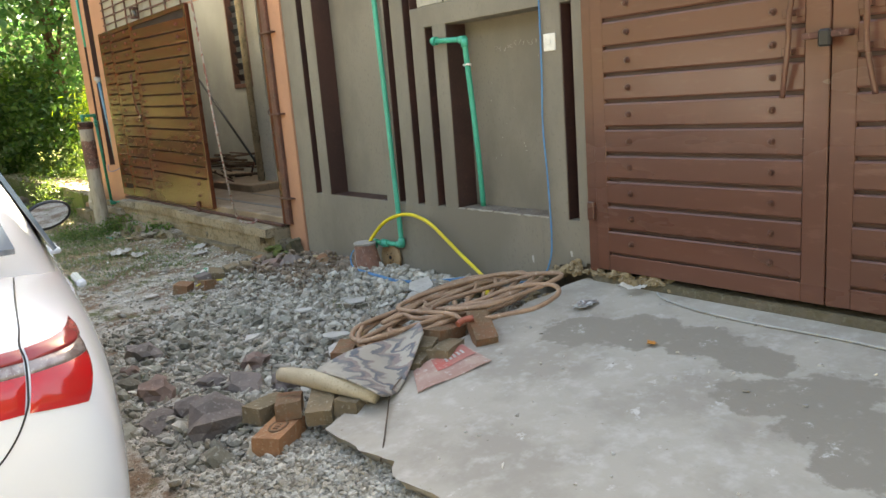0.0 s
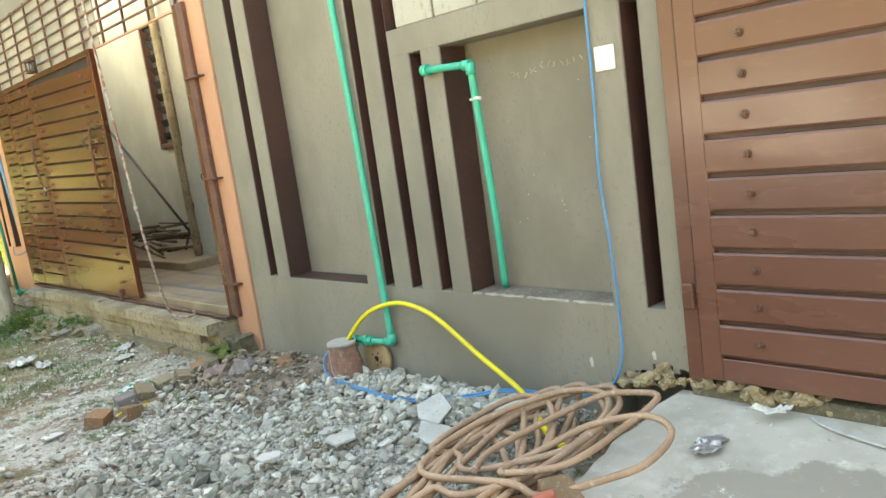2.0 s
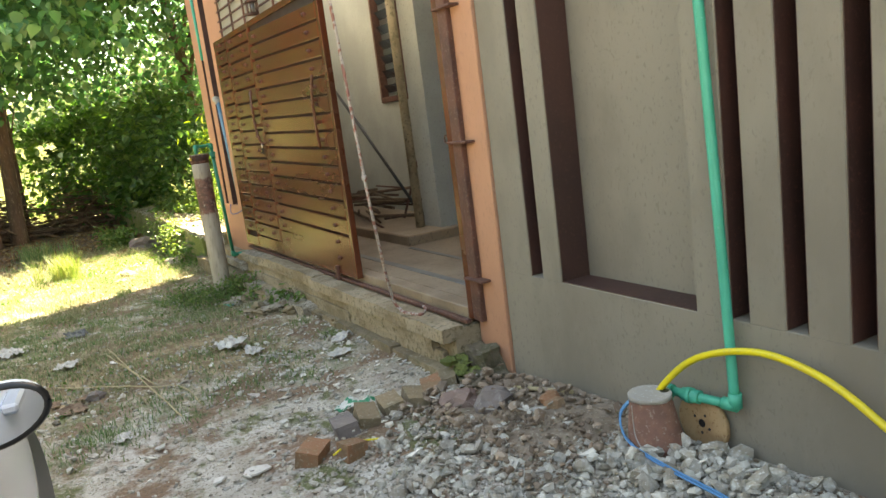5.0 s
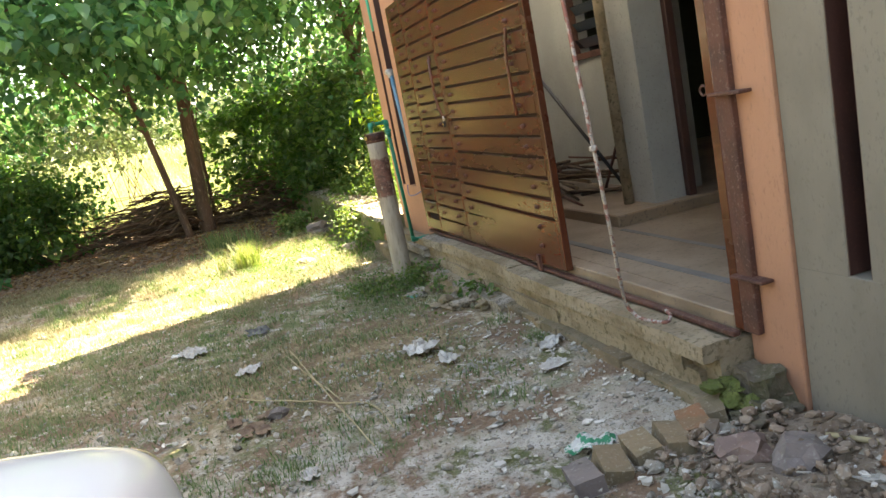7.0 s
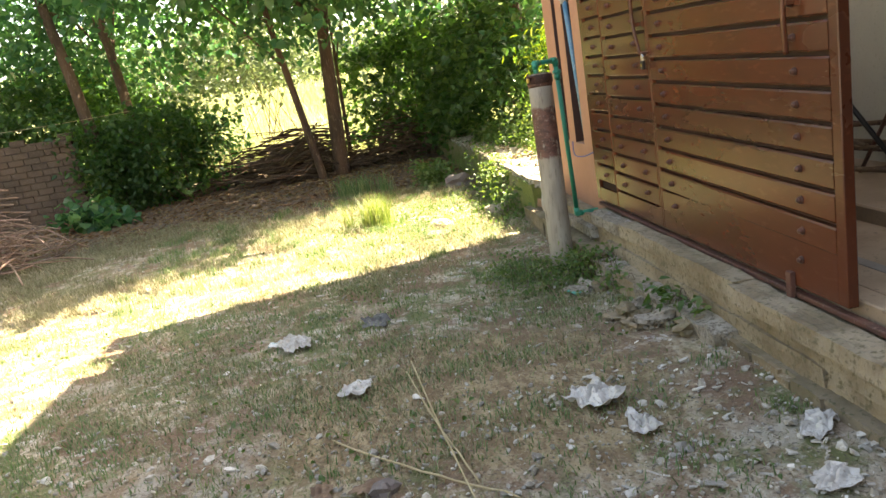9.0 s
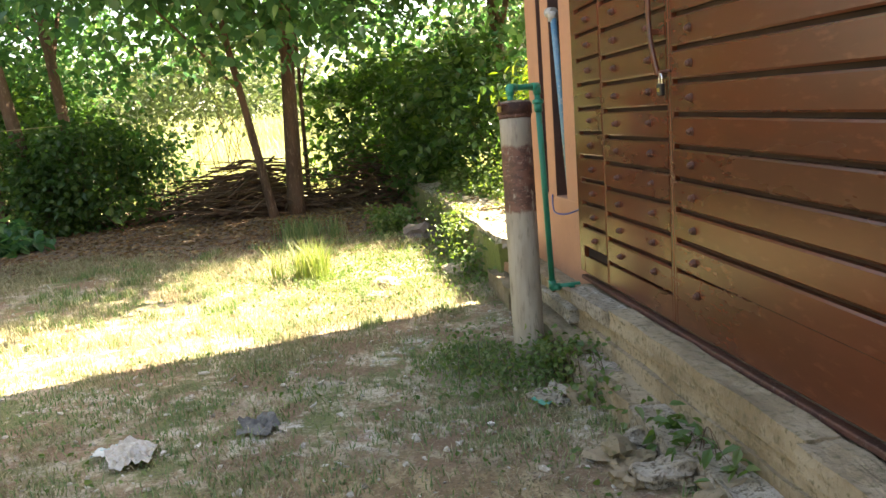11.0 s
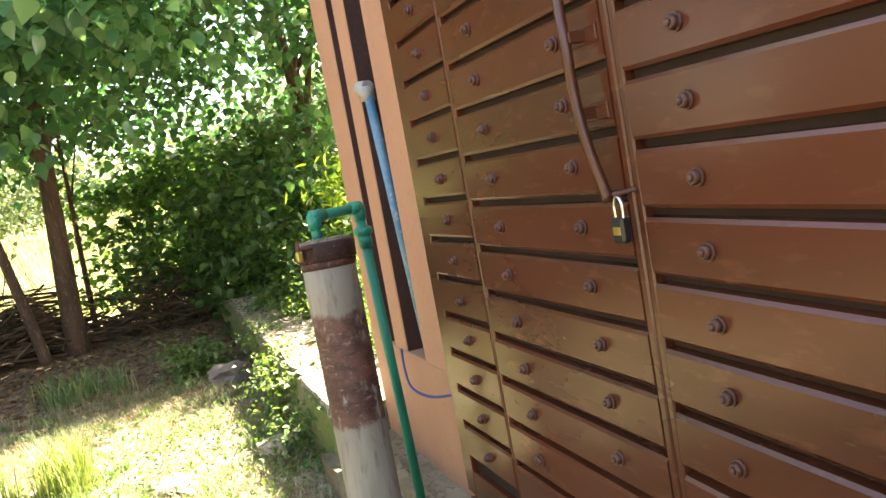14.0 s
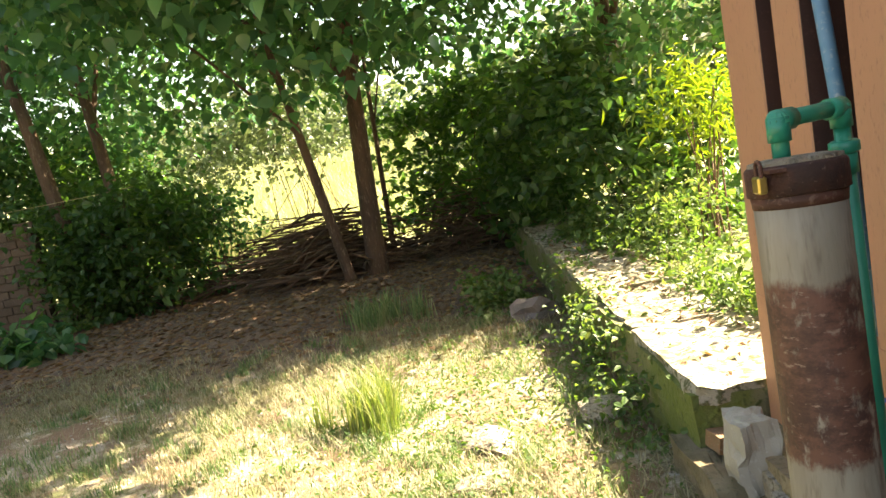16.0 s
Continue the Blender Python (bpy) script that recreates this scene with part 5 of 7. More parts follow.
for k in range(13):
    y, z = 3.87 - 0.036 * k + rng.uniform(-0.008, 0.008), 1.69 + 0.0035 * k + rng.uniform(-0.018, 0.018)
    stroke = [(BACK - 0.001, y + rng.uniform(-0.012, 0.012), z + dz) for dz in (0.0, 0.009, 0.018, rng.uniform(0.018, 0.034))]
    tube(bm, smooth_path(stroke, 3), rng.uniform(0.0008, 0.0017), 4)
for k in range(12):
    y, z = rng.uniform(3.40, 3.95), rng.uniform(1.0, 1.66)
    lump(bm, (BACK - 0.001, y, z), (0.0015, 0.003, 0.003), 0.4, 1, k)
for y, z, h in ((3.46, 0.40, 0.05), (3.14, 0.47, 0.04)):
    lump(bm, (W - 0.0005, y, z), (0.0015, 0.007, h * 0.5), 0.5, 2, 3)
structure("chalk_marks", bm, PAPER, "faint chalk marks on the grey panel", "marks")

# ---- hoses ----
bm = bm_new()
tube(bm, smooth_path([(3.08, 5.12, 0.27), (3.10, 5.115, 0.345), (3.14, 5.0, 0.48), (3.15, 4.85, 0.56), (3.16, 4.67, 0.60), (3.155, 4.50, 0.59), (3.15, 4.336, 0.537), (3.14, 4.07, 0.385), (3.10, 3.80, 0.27), (2.95, 3.58, 0.26), (2.80, 3.42, 0.29), (2.68, 3.28, 0.31), (2.60, 3.15, 0.32)], 8), 0.0135, 10)
tagged(part("garden_hose", bm, YELLOW), "bright yellow garden hose arching to the coil", "hose")
rng = random.Random(12)
pts = []
LOOPS = [(2.40, 3.34, 0.72, 0.17, 14), (2.28, 3.31, 0.60, 0.14, 20), (2.44, 3.37, 0.70, 0.21, 10), (2.22, 3.29, 0.50, 0.13, 24), (2.56, 3.34, 0.56, 0.22, 4), (2.16, 3.33, 0.46, 0.16, 26), (2.48, 3.36, 0.60, 0.17, 16), (2.34, 3.38, 0.62, 0.21, 12), (2.66, 3.30, 0.44, 0.20, -8), (2.26, 3.33, 0.56, 0.15, 22), (2.54, 3.30, 0.50, 0.22, 2), (2.50, 2.98, 0.30, 0.21, -34), (2.62, 3.14, 0.40, 0.18, -14)]
for k, (cx, cy, a, b_, deg) in enumerate(LOOPS):
    c, s = math.cos(radians(deg)), math.sin(radians(deg))
    for q in range(9):
        t = 2 * math.pi * q / 9 + 0.3 * k
        u, v = a * math.cos(t) * rng.uniform(0.84, 1.08), b_ * math.sin(t) * rng.uniform(0.7, 1.25)
        x, y = cx + u * c - v * s, cy + u * s + v * c
        base = slab_z(x) + 0.02 if (x > 2.3 and y < 3.08) else max(float(ground_z(x, y)) + 0.11, 0.265)
        pts.append((x, y, base + 0.007 * k + rng.uniform(-0.012, 0.015)))
coil = thing("hose_coil", "tangled coil of dusty brown hose on rubble and apron", "hose")
run = smooth_path(pts, 6)
for k in range(len(LOOPS)):
    bm = bm_new()
    tube(bm, run[54 * k:54 * k + 55], 0.0128, 8, k in (0, len(LOOPS) - 1))
    part("loop", bm, HOSE, coil)
bm = bm_new()
tube(bm, smooth_path([(2.17, 2.95, 0.345), (2.21, 2.95, 0.358), (2.25, 2.92, 0.365)], 6), 0.016, 8)
tagged(part("hose_end", bm, plain("red_plastic", (0.36, 0.10, 0.06), 0.6)), "red plastic hose end resting on a brick", "hose")

# ---- can and reel ----
can = thing("rusty_can", "rusty paint can with a cement-covered lid", "can")
bm = bm_new()
zc = float(ground_z(3.06, 5.1)) - 0.02
tube(bm, [(3.064 - 0.05 * z, 5.100 + 0.03 * z, zc + z) for z in (0, 0.03, 0.10, 0.17, 0.235, 0.248)], [0.118, 0.116, 0.104, 0.093, 0.083, 0.083], 26)
part("body", bm, CAN, can)
bm = bm_new()
tube(bm, [(3.052, 5.107, zc + 0.236), (3.052, 5.107, zc + 0.2515), (3.052, 5.107, zc + 0.2540)], [0.0865, 0.0865, 0.084], 30)
for v in bm.verts:
    low = v.co.z < zc + 0.24
    v.co.z += (0.007 if low else 0.0015) * noise.noise(v.co * (38 if low else 14))
part("lid", bm, CONCRETE, can, "lid caked with pale cement", False)
bm = bm_new()
tube(bm, [(3.104, 5.079, zc + 0.250), (3.104, 5.079, zc + 0.2568)], 0.018, 12)
part("hole", bm, BLACK, can, "dark hole in the lid")
bm = bm_new()
tube(bm, smooth_path([(2.972, 5.125, zc + 0.22), (2.955, 5.10, zc + 0.1), (2.95, 5.03, zc + 0.04)], 6), 0.003, 5)
part("bail", bm, STEEL, can)
reel = thing("cable_reel", "round wooden cable reel flange leaning on the wall", "reel", m=pose(3.212, 4.985, 0.225, 8, 0, 0))
bm = bm_new()
tube(bm, [(0.012, 0, 0), (-0.012, 0, 0)], 0.118, 26)
part("disc", bm, surface("stained_wood", (0.42, 0.28, 0.15), (0.33, 0.20, 0.10), (0.24, 0.13, 0.06), 9, 60, 0.8, bump=0.2), reel)
bm = bm_new()
tube(bm, [(-0.008, 0, 0), (-0.0135, 0, 0)], 0.017, 12)
for a in (0.4, 1.9, 3.4, 4.6):
    c = Vector((0, math.cos(a) * 0.04, math.sin(a) * 0.04))
    tube(bm, [c + Vector((-0.008, 0, 0)), c + Vector((-0.0135, 0, 0))], 0.006, 8)
part("holes", bm, BLACK, reel, "dark bore and nail holes")


# ---- well pipe ----
def well_material():
    m = surface("stained_pipe", (0.385, 0.345, 0.275), (0.28, 0.24, 0.185), (0.20, 0.165, 0.125), 6, 45, 0.6, bump=0.2, stretch=(1, 1, 0.16), lo3=0.5, hi3=0.75)
    N, L = m.node_tree.nodes, m.node_tree.links
    b = N["Principled BSDF"]
    pos = N.new("ShaderNodeNewGeometry").outputs["Position"]
    sep = N.new("ShaderNodeSeparateXYZ")
    L.new(pos, sep.inputs[0])
    n = noise_node(N, L, pos, 14, 5, 0.7, (1, 1, 0.5))
    edge = N.new("ShaderNodeMath")
    edge.operation = "MULTIPLY_ADD"
    L.new(n, edge.inputs[0])
    edge.inputs[1].default_value = 0.10
    L.new(sep.outputs[2], edge.inputs[2])
    lo, hi = ramp(N, L, edge.outputs[0], 0.83, 0.85), ramp(N, L, edge.outputs[0], 1.235, 1.205)
    both = N.new("ShaderNodeMath")
    both.operation = "MULTIPLY"
    L.new(lo, both.inputs[0])
    L.new(hi, both.inputs[1])
    worn = N.new("ShaderNodeMath")
    worn.operation = "MULTIPLY"
    L.new(both.outputs[0], worn.inputs[0])
    L.new(ramp(N, L, noise_node(N, L, pos, 18, 5, 0.7, (1, 1, 0.5)), 0.33, 0.45), worn.inputs[1])
    col = b.inputs["Base Color"].links[0].from_socket
    rust = mix(N, L, ramp(N, L, noise_node(N, L, pos, 11, 6, 0.75, (1, 1, 1.6)), 0.38, 0.6), (0.075, 0.034, 0.026), (0.175, 0.078, 0.052))
    rust = mix(N, L, ramp(N, L, noise_node(N, L, pos, 30, 5, 0.7, (1, 1, 2.5)), 0.58, 0.68), rust, (0.30, 0.20, 0.15))
    L.new(mix(N, L, worn.outputs[0], col, rust), b.inputs["Base Color"])
    return m


well = thing("well_pipe", "grey upright well casing with a band of rust-brown paint", "well pipe")
WB, WT = Vector((2.745, 11.30, -0.15)), Vector((2.762, 11.40, 1.388))
bm = bm_new()
tube(bm, [WB.lerp(WT, k / 10) for k in range(11)], 0.0925, 32)
part("casing", bm, well_material(), well, smooth=False)
bm = bm_new()
tube(bm, [WB.lerp(WT, 0.978), WB.lerp(WT, 0.980), WB.lerp(WT, 1.016), WB.lerp(WT, 1.020)], [0.096, 0.102, 0.102, 0.097], 28)
part("cap", bm, RUST_DARK, well, "rust-brown steel cap")
bm = bm_new()
tube(bm, [WB.lerp(WT, 1.016), WB.lerp(WT, 1.026), WB.lerp(WT, 1.029)], [0.097, 0.094, 0.06], 24)
part("cement_top", bm, LIME, well)
bm = bm_new()
tube(bm, [WB.lerp(WT, 0.962), WB.lerp(WT, 0.979)], [0.0935, 0.0965], 28)
part("collar", bm, RUST, well)
bm = bm_new()
c = WT + Vector((-0.104, -0.062, 0.006))
box(bm, c.x - 0.010, c.x + 0.010, c.y - 0.017, c.y + 0.017, c.z - 0.022, c.z + 0.014, 0.004)
part("padlock", bm, BRASS, well, "small brass padlock")
bm = bm_new()
tube(bm, smooth_path([c + Vector((0, -0.012, 0.01)), c + Vector((0, -0.012, 0.035)), c + Vector((0, 0, 0.045)), c + Vector((0, 0.012, 0.035)), c + Vector((0, 0.012, 0.01))], 4), 0.004, 6)
box(bm, c.x + 0.01, c.x + 0.045, c.y - 0.03, c.y + 0.03, c.z + 0.018, c.z + 0.026, 0.001)
part("hasp", bm, RUST, well)
up = thing("well_water_pipe", "dark green plastic pipe running from the well to the plinth", "pipe")
A, B_, C_, D_, E_ = Vector((2.745, 11.42, 1.40)), Vector((2.745, 11.42, 1.51)), Vector((2.935, 11.53, 1.512)), Vector((2.98, 11.57, 0.262)), Vector((3.15, 11.54, 0.27))
for name, p, q in (("stub", A, B_), ("bridge", B_, C_), ("drop", C_, D_), ("foot", D_, E_)):
    bm = bm_new()
    tube(bm, [p, q], 0.0185, 14)
    part(name, bm, GREEN_DARK, up)
for p, d1, d2 in ((B_, A - B_, C_ - B_), (C_, B_ - C_, D_ - C_), (D_, C_ - D_, E_ - D_)):
    bm = bm_new()
    elbow_joint(bm, p, 0.0185, 0.045, d1, d2)
    bmesh.ops.create_uvsphere(bm, u_segments=12, v_segments=8, radius=0.0244, matrix=Matrix.Translation(p))
    part("elbow", bm, GREEN_DARK, up)
bm = bm_new()
d = (D_ - C_).normalized()
tube(bm, [C_ + d * 0.075, C_ + d * 0.08, C_ + d * 0.10, C_ + d * 0.105], [0.026, 0.034, 0.034, 0.026], 12)
tube(bm, [C_ + d * 0.10, C_ + d * 0.15], 0.026, 12)
part("union", bm, GREEN_DARK, up)
bm = bm_new()
tube(bm, smooth_path([(3.236, 12.38, 0.76), (3.17, 12.15, 0.715), (3.12, 11.91, 0.69), (3.12, 11.64, 0.71), (3.145, 11.38, 0.775)], 6), 0.006, 6)
tagged(part("pump_cable", bm, surface("navy_cable", (0.02, 0.04, 0.22), (0.03, 0.05, 0.28), None, 6, 50, 0.4, bump=0)), "dark blue cable sagging between wall and gate", "cable")
bp = thing("drain_pipe", "faded blue drain pipe in the brown groove", "pipe")
bm = bm_new()
tube(bm, [(3.285, 12.09, 0.775), (3.262, 12.23, 2.02)], 0.023, 14)
part("pipe", bm, BLUE_PIPE, bp)
bm = bm_new()
elbow_joint(bm, (3.262, 12.23, 2.03), 0.026, 0.06, (0, 0.2, -1), (-0.3, 0.9, 0.1))
part("elbow", bm, GREY_PVC, bp, "grey plastic elbow")
bm = bm_new()
tube(bm, [(3.235, 12.515, 2.52), (3.235, 12.56, 3.3)], 0.018, 10)
tagged(part("riser_pipe", bm, GREEN), "green plastic pipe on the orange wall", "pipe")
pl = thing("padlock", "open dark padlock with a yellow label hanging on the wicket", "padlock")
bm = bm_new()
box(bm, 3.085, 3.108, 10.090, 10.130, 1.378, 1.430, 0.005)
part("body", bm, BLACK, pl)
bm = bm_new()
box(bm, 3.0835, 3.086, 10.097, 10.122, 1.395, 1.412, 0.001)
part("label_plate", bm, BRASS, pl, "yellow label")
bm = bm_new()
tube(bm, smooth_path([(3.097, 10.097, 1.42), (3.097, 10.097, 1.455), (3.097, 10.110, 1.473), (3.097, 10.123, 1.455), (3.097, 10.123, 1.425)], 5), 0.004, 8)
part("shackle", bm, CHROME, pl)
bm = bm_new()
tube(bm, smooth_path([(3.13, 10.09, 1.48), (3.097, 10.10, 1.478), (3.097, 10.118, 1.476), (3.13, 10.128, 1.47)], 4), 0.005, 6)
part("staple", bm, RUST, pl)
# lantern above the gate
ln = thing("gate_lantern", "small rusty lantern on top of the gate", "lamp")
bm = bm_new()
for z, rr in ((2.61, 0.05), (2.72, 0.06)):
    tube(bm, [(3.14, 9.85, z), (3.14, 9.85, z + 0.02)], [rr, rr * 0.85], 10)
for a in range(6):
    q = a * math.pi / 3
    tube(bm, [(3.14 + 0.045 * math.cos(q), 9.85 + 0.045 * math.sin(q), 2.62), (3.14 + 0.05 * math.cos(q), 9.85 + 0.05 * math.sin(q), 2.73)], 0.005, 5)
part("cage", bm, RUST, ln)
bm = bm_new()
tube(bm, [(3.14, 9.85, 2.63), (3.14, 9.85, 2.71)], 0.028, 10)
part("globe", bm, STEEL, ln)

# ---- porch clutter ----
bm = bm_new()
tube(bm, smooth_path([(2.66, 7.0, 3.6), (2.68, 6.96, 2.6), (2.70, 6.91, 1.9), (2.72, 6.88, 1.26), (2.80, 6.99, 0.83), (2.93, 7.20, 0.46), (2.97, 7.20, 0.372), (2.96, 7.10, 0.366), (3.0, 6.98, 0.366), (3.06, 7.02, 0.372), (3.09, 7.1, 0.375)], 8), 0.0095, 8)
bmesh.ops.create_icosphere(bm, subdivisions=1, radius=0.02, matrix=Matrix.Translation((2.72, 6.88, 1.25)))
tagged(part("hanging_rope", bm, ROPE), "knotted red and white braided rope hanging in the gateway", "rope")
for name, label, a, b_, rr, mt in (("leaning_pole", "dark pole leaning across the nook", (4.35, 11.35, 2.05), (4.55, 9.78, 0.50), 0.017, BLACK), ("leaning_pole", "thin red pole leaning against the pillar", (4.62, 9.62, 1.45), (4.50, 10.15, 0.50), 0.013, RUST), ("standing_pole", "mottled grey post standing beside the pillar", (4.28, 9.36, 0.50), (4.28, 9.40, 3.4), 0.042, PLINTH)):
    bm = bm_new()
    tube(bm, [a, b_], rr, 10)
    tagged(part(name, bm, mt), label, "pole")
rng = random.Random(31)
heap = thing("timber_heap", "heap of sticks and broken timber in the nook", "timber")
for k in range(26):
    bm = bm_new()
    c = Vector((rng.uniform(4.1, 4.65), rng.uniform(9.9, 11.1), 0.52 + 0.012 * k))
    a = rng.uniform(-0.7, 0.7) + 1.57
    d = Vector((math.cos(a), math.sin(a), rng.uniform(-0.08, 0.12))) * rng.uniform(0.25, 0.5)
    tube(bm, [c - d, c + d], rng.uniform(0.01, 0.02), 6)
    part("stick", bm, rng.choice((BRUSH, RUST, BRUSH, BARK)), heap)

# ---- bricks, stones, rubble ----


def brick_thing(name, label, x, y, z, yaw, mt=BRICK, tilt=0.0, lean=0.0, size=(0.225, 0.11, 0.072), seed=0, group="loose bricks"):
    b = rough_block(-size[0] / 2, size[0] / 2, -size[1] / 2, size[1] / 2, -size[2] / 2, size[2] / 2, seed + 3, 0.007, 3)
    ob = part(name, b, mt)
    ob.matrix_world = pose(x, y, z, lean, tilt, yaw)
    return tagged(ob, label, "brick", group)


hb = brick_thing("frogged_brick", "orange clay brick with a stamped hollow", 1.185, 2.99, 0.105, 35, surface("orange_brick", (0.40, 0.19, 0.09), (0.33, 0.16, 0.08), (0.42, 0.27, 0.17), 8, 60, 0.9, bump=0.5), 0, 0, (0.235, 0.125, 0.085), 1)
bm = bm_new()
tube(bm, [Vector((math.cos(a) * 0.055, math.sin(a) * 0.032, 0.0425)) for a in [k * math.pi / 10 for k in range(21)]], 0.006, 6, False)
for k in range(3):
    box(bm, -0.03 + 0.02 * k, -0.02 + 0.02 * k, -0.012, 0.012, 0.036, 0.0465)
part("stamp", bm, BRICK, hb, "stamped oval mark")
for k, (x, y, z, yaw, tilt, mt) in enumerate(((1.30, 3.10, 0.17, 60, 10, BRICK), (1.385, 2.95, 0.20, 50, -14, BRICK_OLD), (1.50, 2.86, 0.19, 30, 6, BRICK_OLD), (1.26, 3.24, 0.13, 20, 5, BRICK_OLD), (2.02, 3.02, 0.26, 40, 0, BRICK_OLD), (2.17, 3.06, 0.275, 15, 8, BRICK), (2.28, 2.90, 0.30, 62, -22, BRICK), (2.06, 2.92, 0.245, 30, 4, BRICK_OLD), (1.93, 2.96, 0.23, 28, -5, BRICK_OLD), (1.86, 3.24, 0.25, 75, 12, BRICK), (2.02, 3.30, 0.25, 20, 10, BRICK_OLD), (1.80, 3.42, 0.20, 45, 0, BRICK))):
    brick_thing("brick", "weathered clay brick lying at the apron's edge", x, y, z, yaw, mt, tilt, 0, seed=k + 10)
for k, (x, y, yaw, mt, ln) in enumerate(((2.00, 6.27, 48, BRICK, 0.17), (2.235, 6.45, 80, ROCK, 0.19), (2.365, 6.46, 74, BRICK_OLD, 0.20), (2.525, 6.50, 79, BRICK_OLD, 0.225), (2.665, 6.49, 75, BRICK_OLD, 0.225), (2.805, 6.54, 70, BRICK, 0.17), (2.15, 6.14, 100, BRICK, 0.10), (2.93, 6.60, 62, BRICK_OLD, 0.16))):
    brick_thing("brick", "half-buried clay brick in a row before the plinth", x, y, float(ground_z(x, y)) + 0.025, yaw, mt, 5 * math.sin(2.3 * k), 9 * math.cos(3.1 * k), size=(ln, 0.112, 0.085), seed=k + 40, group="row of half-buried bricks")
for k, (x, y, yaw, z) in enumerate(((3.05, 12.98, 20, 0.02), (2.98, 13.12, 70, -0.02), (3.08, 12.92, 10, 0.14))):
    brick_thing("brick", "loose brick at the broken end of the low wall", x, y, z, yaw, BRICK, 5, 4, seed=k + 60)


def rock(name, label, x, y, size, seed, mt=ROCK, z=None, yaw=0, sub=2, rough=0.30):
    b = bm_new()
    lump(b, (0, 0, 0), size, rough, sub, seed)
    ob = part(name, b, mt, None, "", False)
    gz = float(ground_z(x, y)) if z is None else z
    ob.matrix_world = pose(x, y, gz + size[2] * 0.55, 0, 0, yaw)
    return tagged(ob, label, "rock", "loose rocks")


PINK = surface("reddish_stone", (0.25, 0.17, 0.14), (0.19, 0.13, 0.11), (0.31, 0.24, 0.205), 6, 40, 0.85, bump=0.4)
for k, (lab, x, y, s, mt) in enumerate((("large grey-brown rock among crushed stone", 1.08, 3.40, (0.17, 0.12, 0.085), ROCK), ("rounded reddish rock beside the car", 1.04, 4.12, (0.10, 0.085, 0.08), PINK), ("flat purplish rock in the rubble", 1.42, 3.85, (0.15, 0.10, 0.06), ROCK), ("grey rock in the rubble", 1.30, 4.05, (0.09, 0.075, 0.055), ROCK), ("brown rock in the rubble", 1.55, 3.62, (0.10, 0.08, 0.06), ROCK), ("reddish rock in the rubble", 1.62, 4.15, (0.085, 0.07, 0.055), PINK), ("flat grey rock near the car", 0.92, 3.75, (0.13, 0.09, 0.04), ROCK), ("grey rock near the car", 1.10, 3.75, (0.08, 0.07, 0.05), ROCK), ("brown rock beside the rubble", 1.20, 4.85, (0.12, 0.08, 0.06), ROCK), ("small orange-brown rock near the car", 1.05, 4.60, (0.055, 0.05, 0.04), PINK), ("broken slab of reddish stone before the plinth", 2.78, 6.20, (0.11, 0.09, 0.05), PINK), ("grey stone by the row of bricks", 2.88, 6.02, (0.12, 0.10, 0.07), ROCK), ("broken red brick lump on rubble", 3.03, 5.75, (0.07, 0.06, 0.05), BRICK), ("pale flat stone in the sunlit grass", 2.02, 13.85, (0.26, 0.14, 0.045), LIME), ("grey stone at the low wall's foot", 2.62, 16.7, (0.22, 0.18, 0.13), ROCK), ("pale stone in the grass", 1.95, 13.35, (0.15, 0.10, 0.03), LIME), ("pale stone beside the low wall", 2.72, 14.0, (0.15, 0.13, 0.07), LIME))):
    rock("rock", lab, x, y, s, k + 2, mt, yaw=k * 37)
# fallen plaster and cloth heaps by the plinth
for k, (x, y, s) in enumerate(((2.80, 9.45, (0.11, 0.09, 0.055)), (2.90, 9.25, (0.10, 0.09, 0.05)), (2.70, 9.70, (0.12, 0.08, 0.04)), (2.86, 9.80, (0.09, 0.08, 0.05)), (2.66, 9.48, (0.06, 0.05, 0.035)), (2.78, 9.62, (0.07, 0.06, 0.04)), (2.72, 10.62, (0.10, 0.09, 0.05)), (2.86, 10.5, (0.09, 0.08, 0.05)))):
    rock("plaster_lump", "crumbled lump of grey plaster at the plinth's foot", x, y, s, k + 30, STONE if k % 3 else LIME, yaw=k * 51, sub=3, rough=0.5)
bm = rough_block(3.09, 3.215, 6.43, 6.64, -0.06, 0.21, 91, 0.035, 7)
for k in range(9):
    rg = random.Random(k + 90)
    q = rg.uniform(0.02, 0.045)
    lump(bm, (rg.uniform(2.96, 3.2), rg.uniform(6.28, 6.6), 0.06 + q * 0.6), (q * 1.3, q * 1.15, q * 0.7), 0.5, 2, k + 3)
structure("broken_corner", bm, surface("mossy_rubble", (0.14, 0.115, 0.08), (0.09, 0.085, 0.045), (0.20, 0.175, 0.13), 7, 40, 0.95, bump=0.9, depth=0.02), "crumbled dark corner of the plinth with moss", "kerb")
bm = bm_new()
for k in range(7):
    rg = random.Random(k + 190)
    lump(bm, (3.03 + rg.uniform(-0.06, 0.05), 6.62 + rg.uniform(-0.10, 0.06), 0.08 + rg.uniform(0, 0.08)), (0.045, 0.06, 0.025), 0.4, 2, k + 30)
tagged(part("moss", bm, MOSS), "bright green moss at the plinth's corner", "moss", kind="stuff")
bm = bm_new()
for k in range(34):
    rg = random.Random(k + 290)
    y = 2.45 + 0.028 * k + rg.uniform(-0.02, 0.02)
    z = 0.385 if y < 2.97 else 0.40 - 0.35 * max(y - 3.12, 0)
    q = rg.uniform(0.014, 0.034)
    lump(bm, (3.215 + rg.uniform(-0.02, 0.05), y, z + rg.uniform(-0.03, 0.015)), (q, q * 1.2, q * 0.9), 0.5, 2, k + 60)
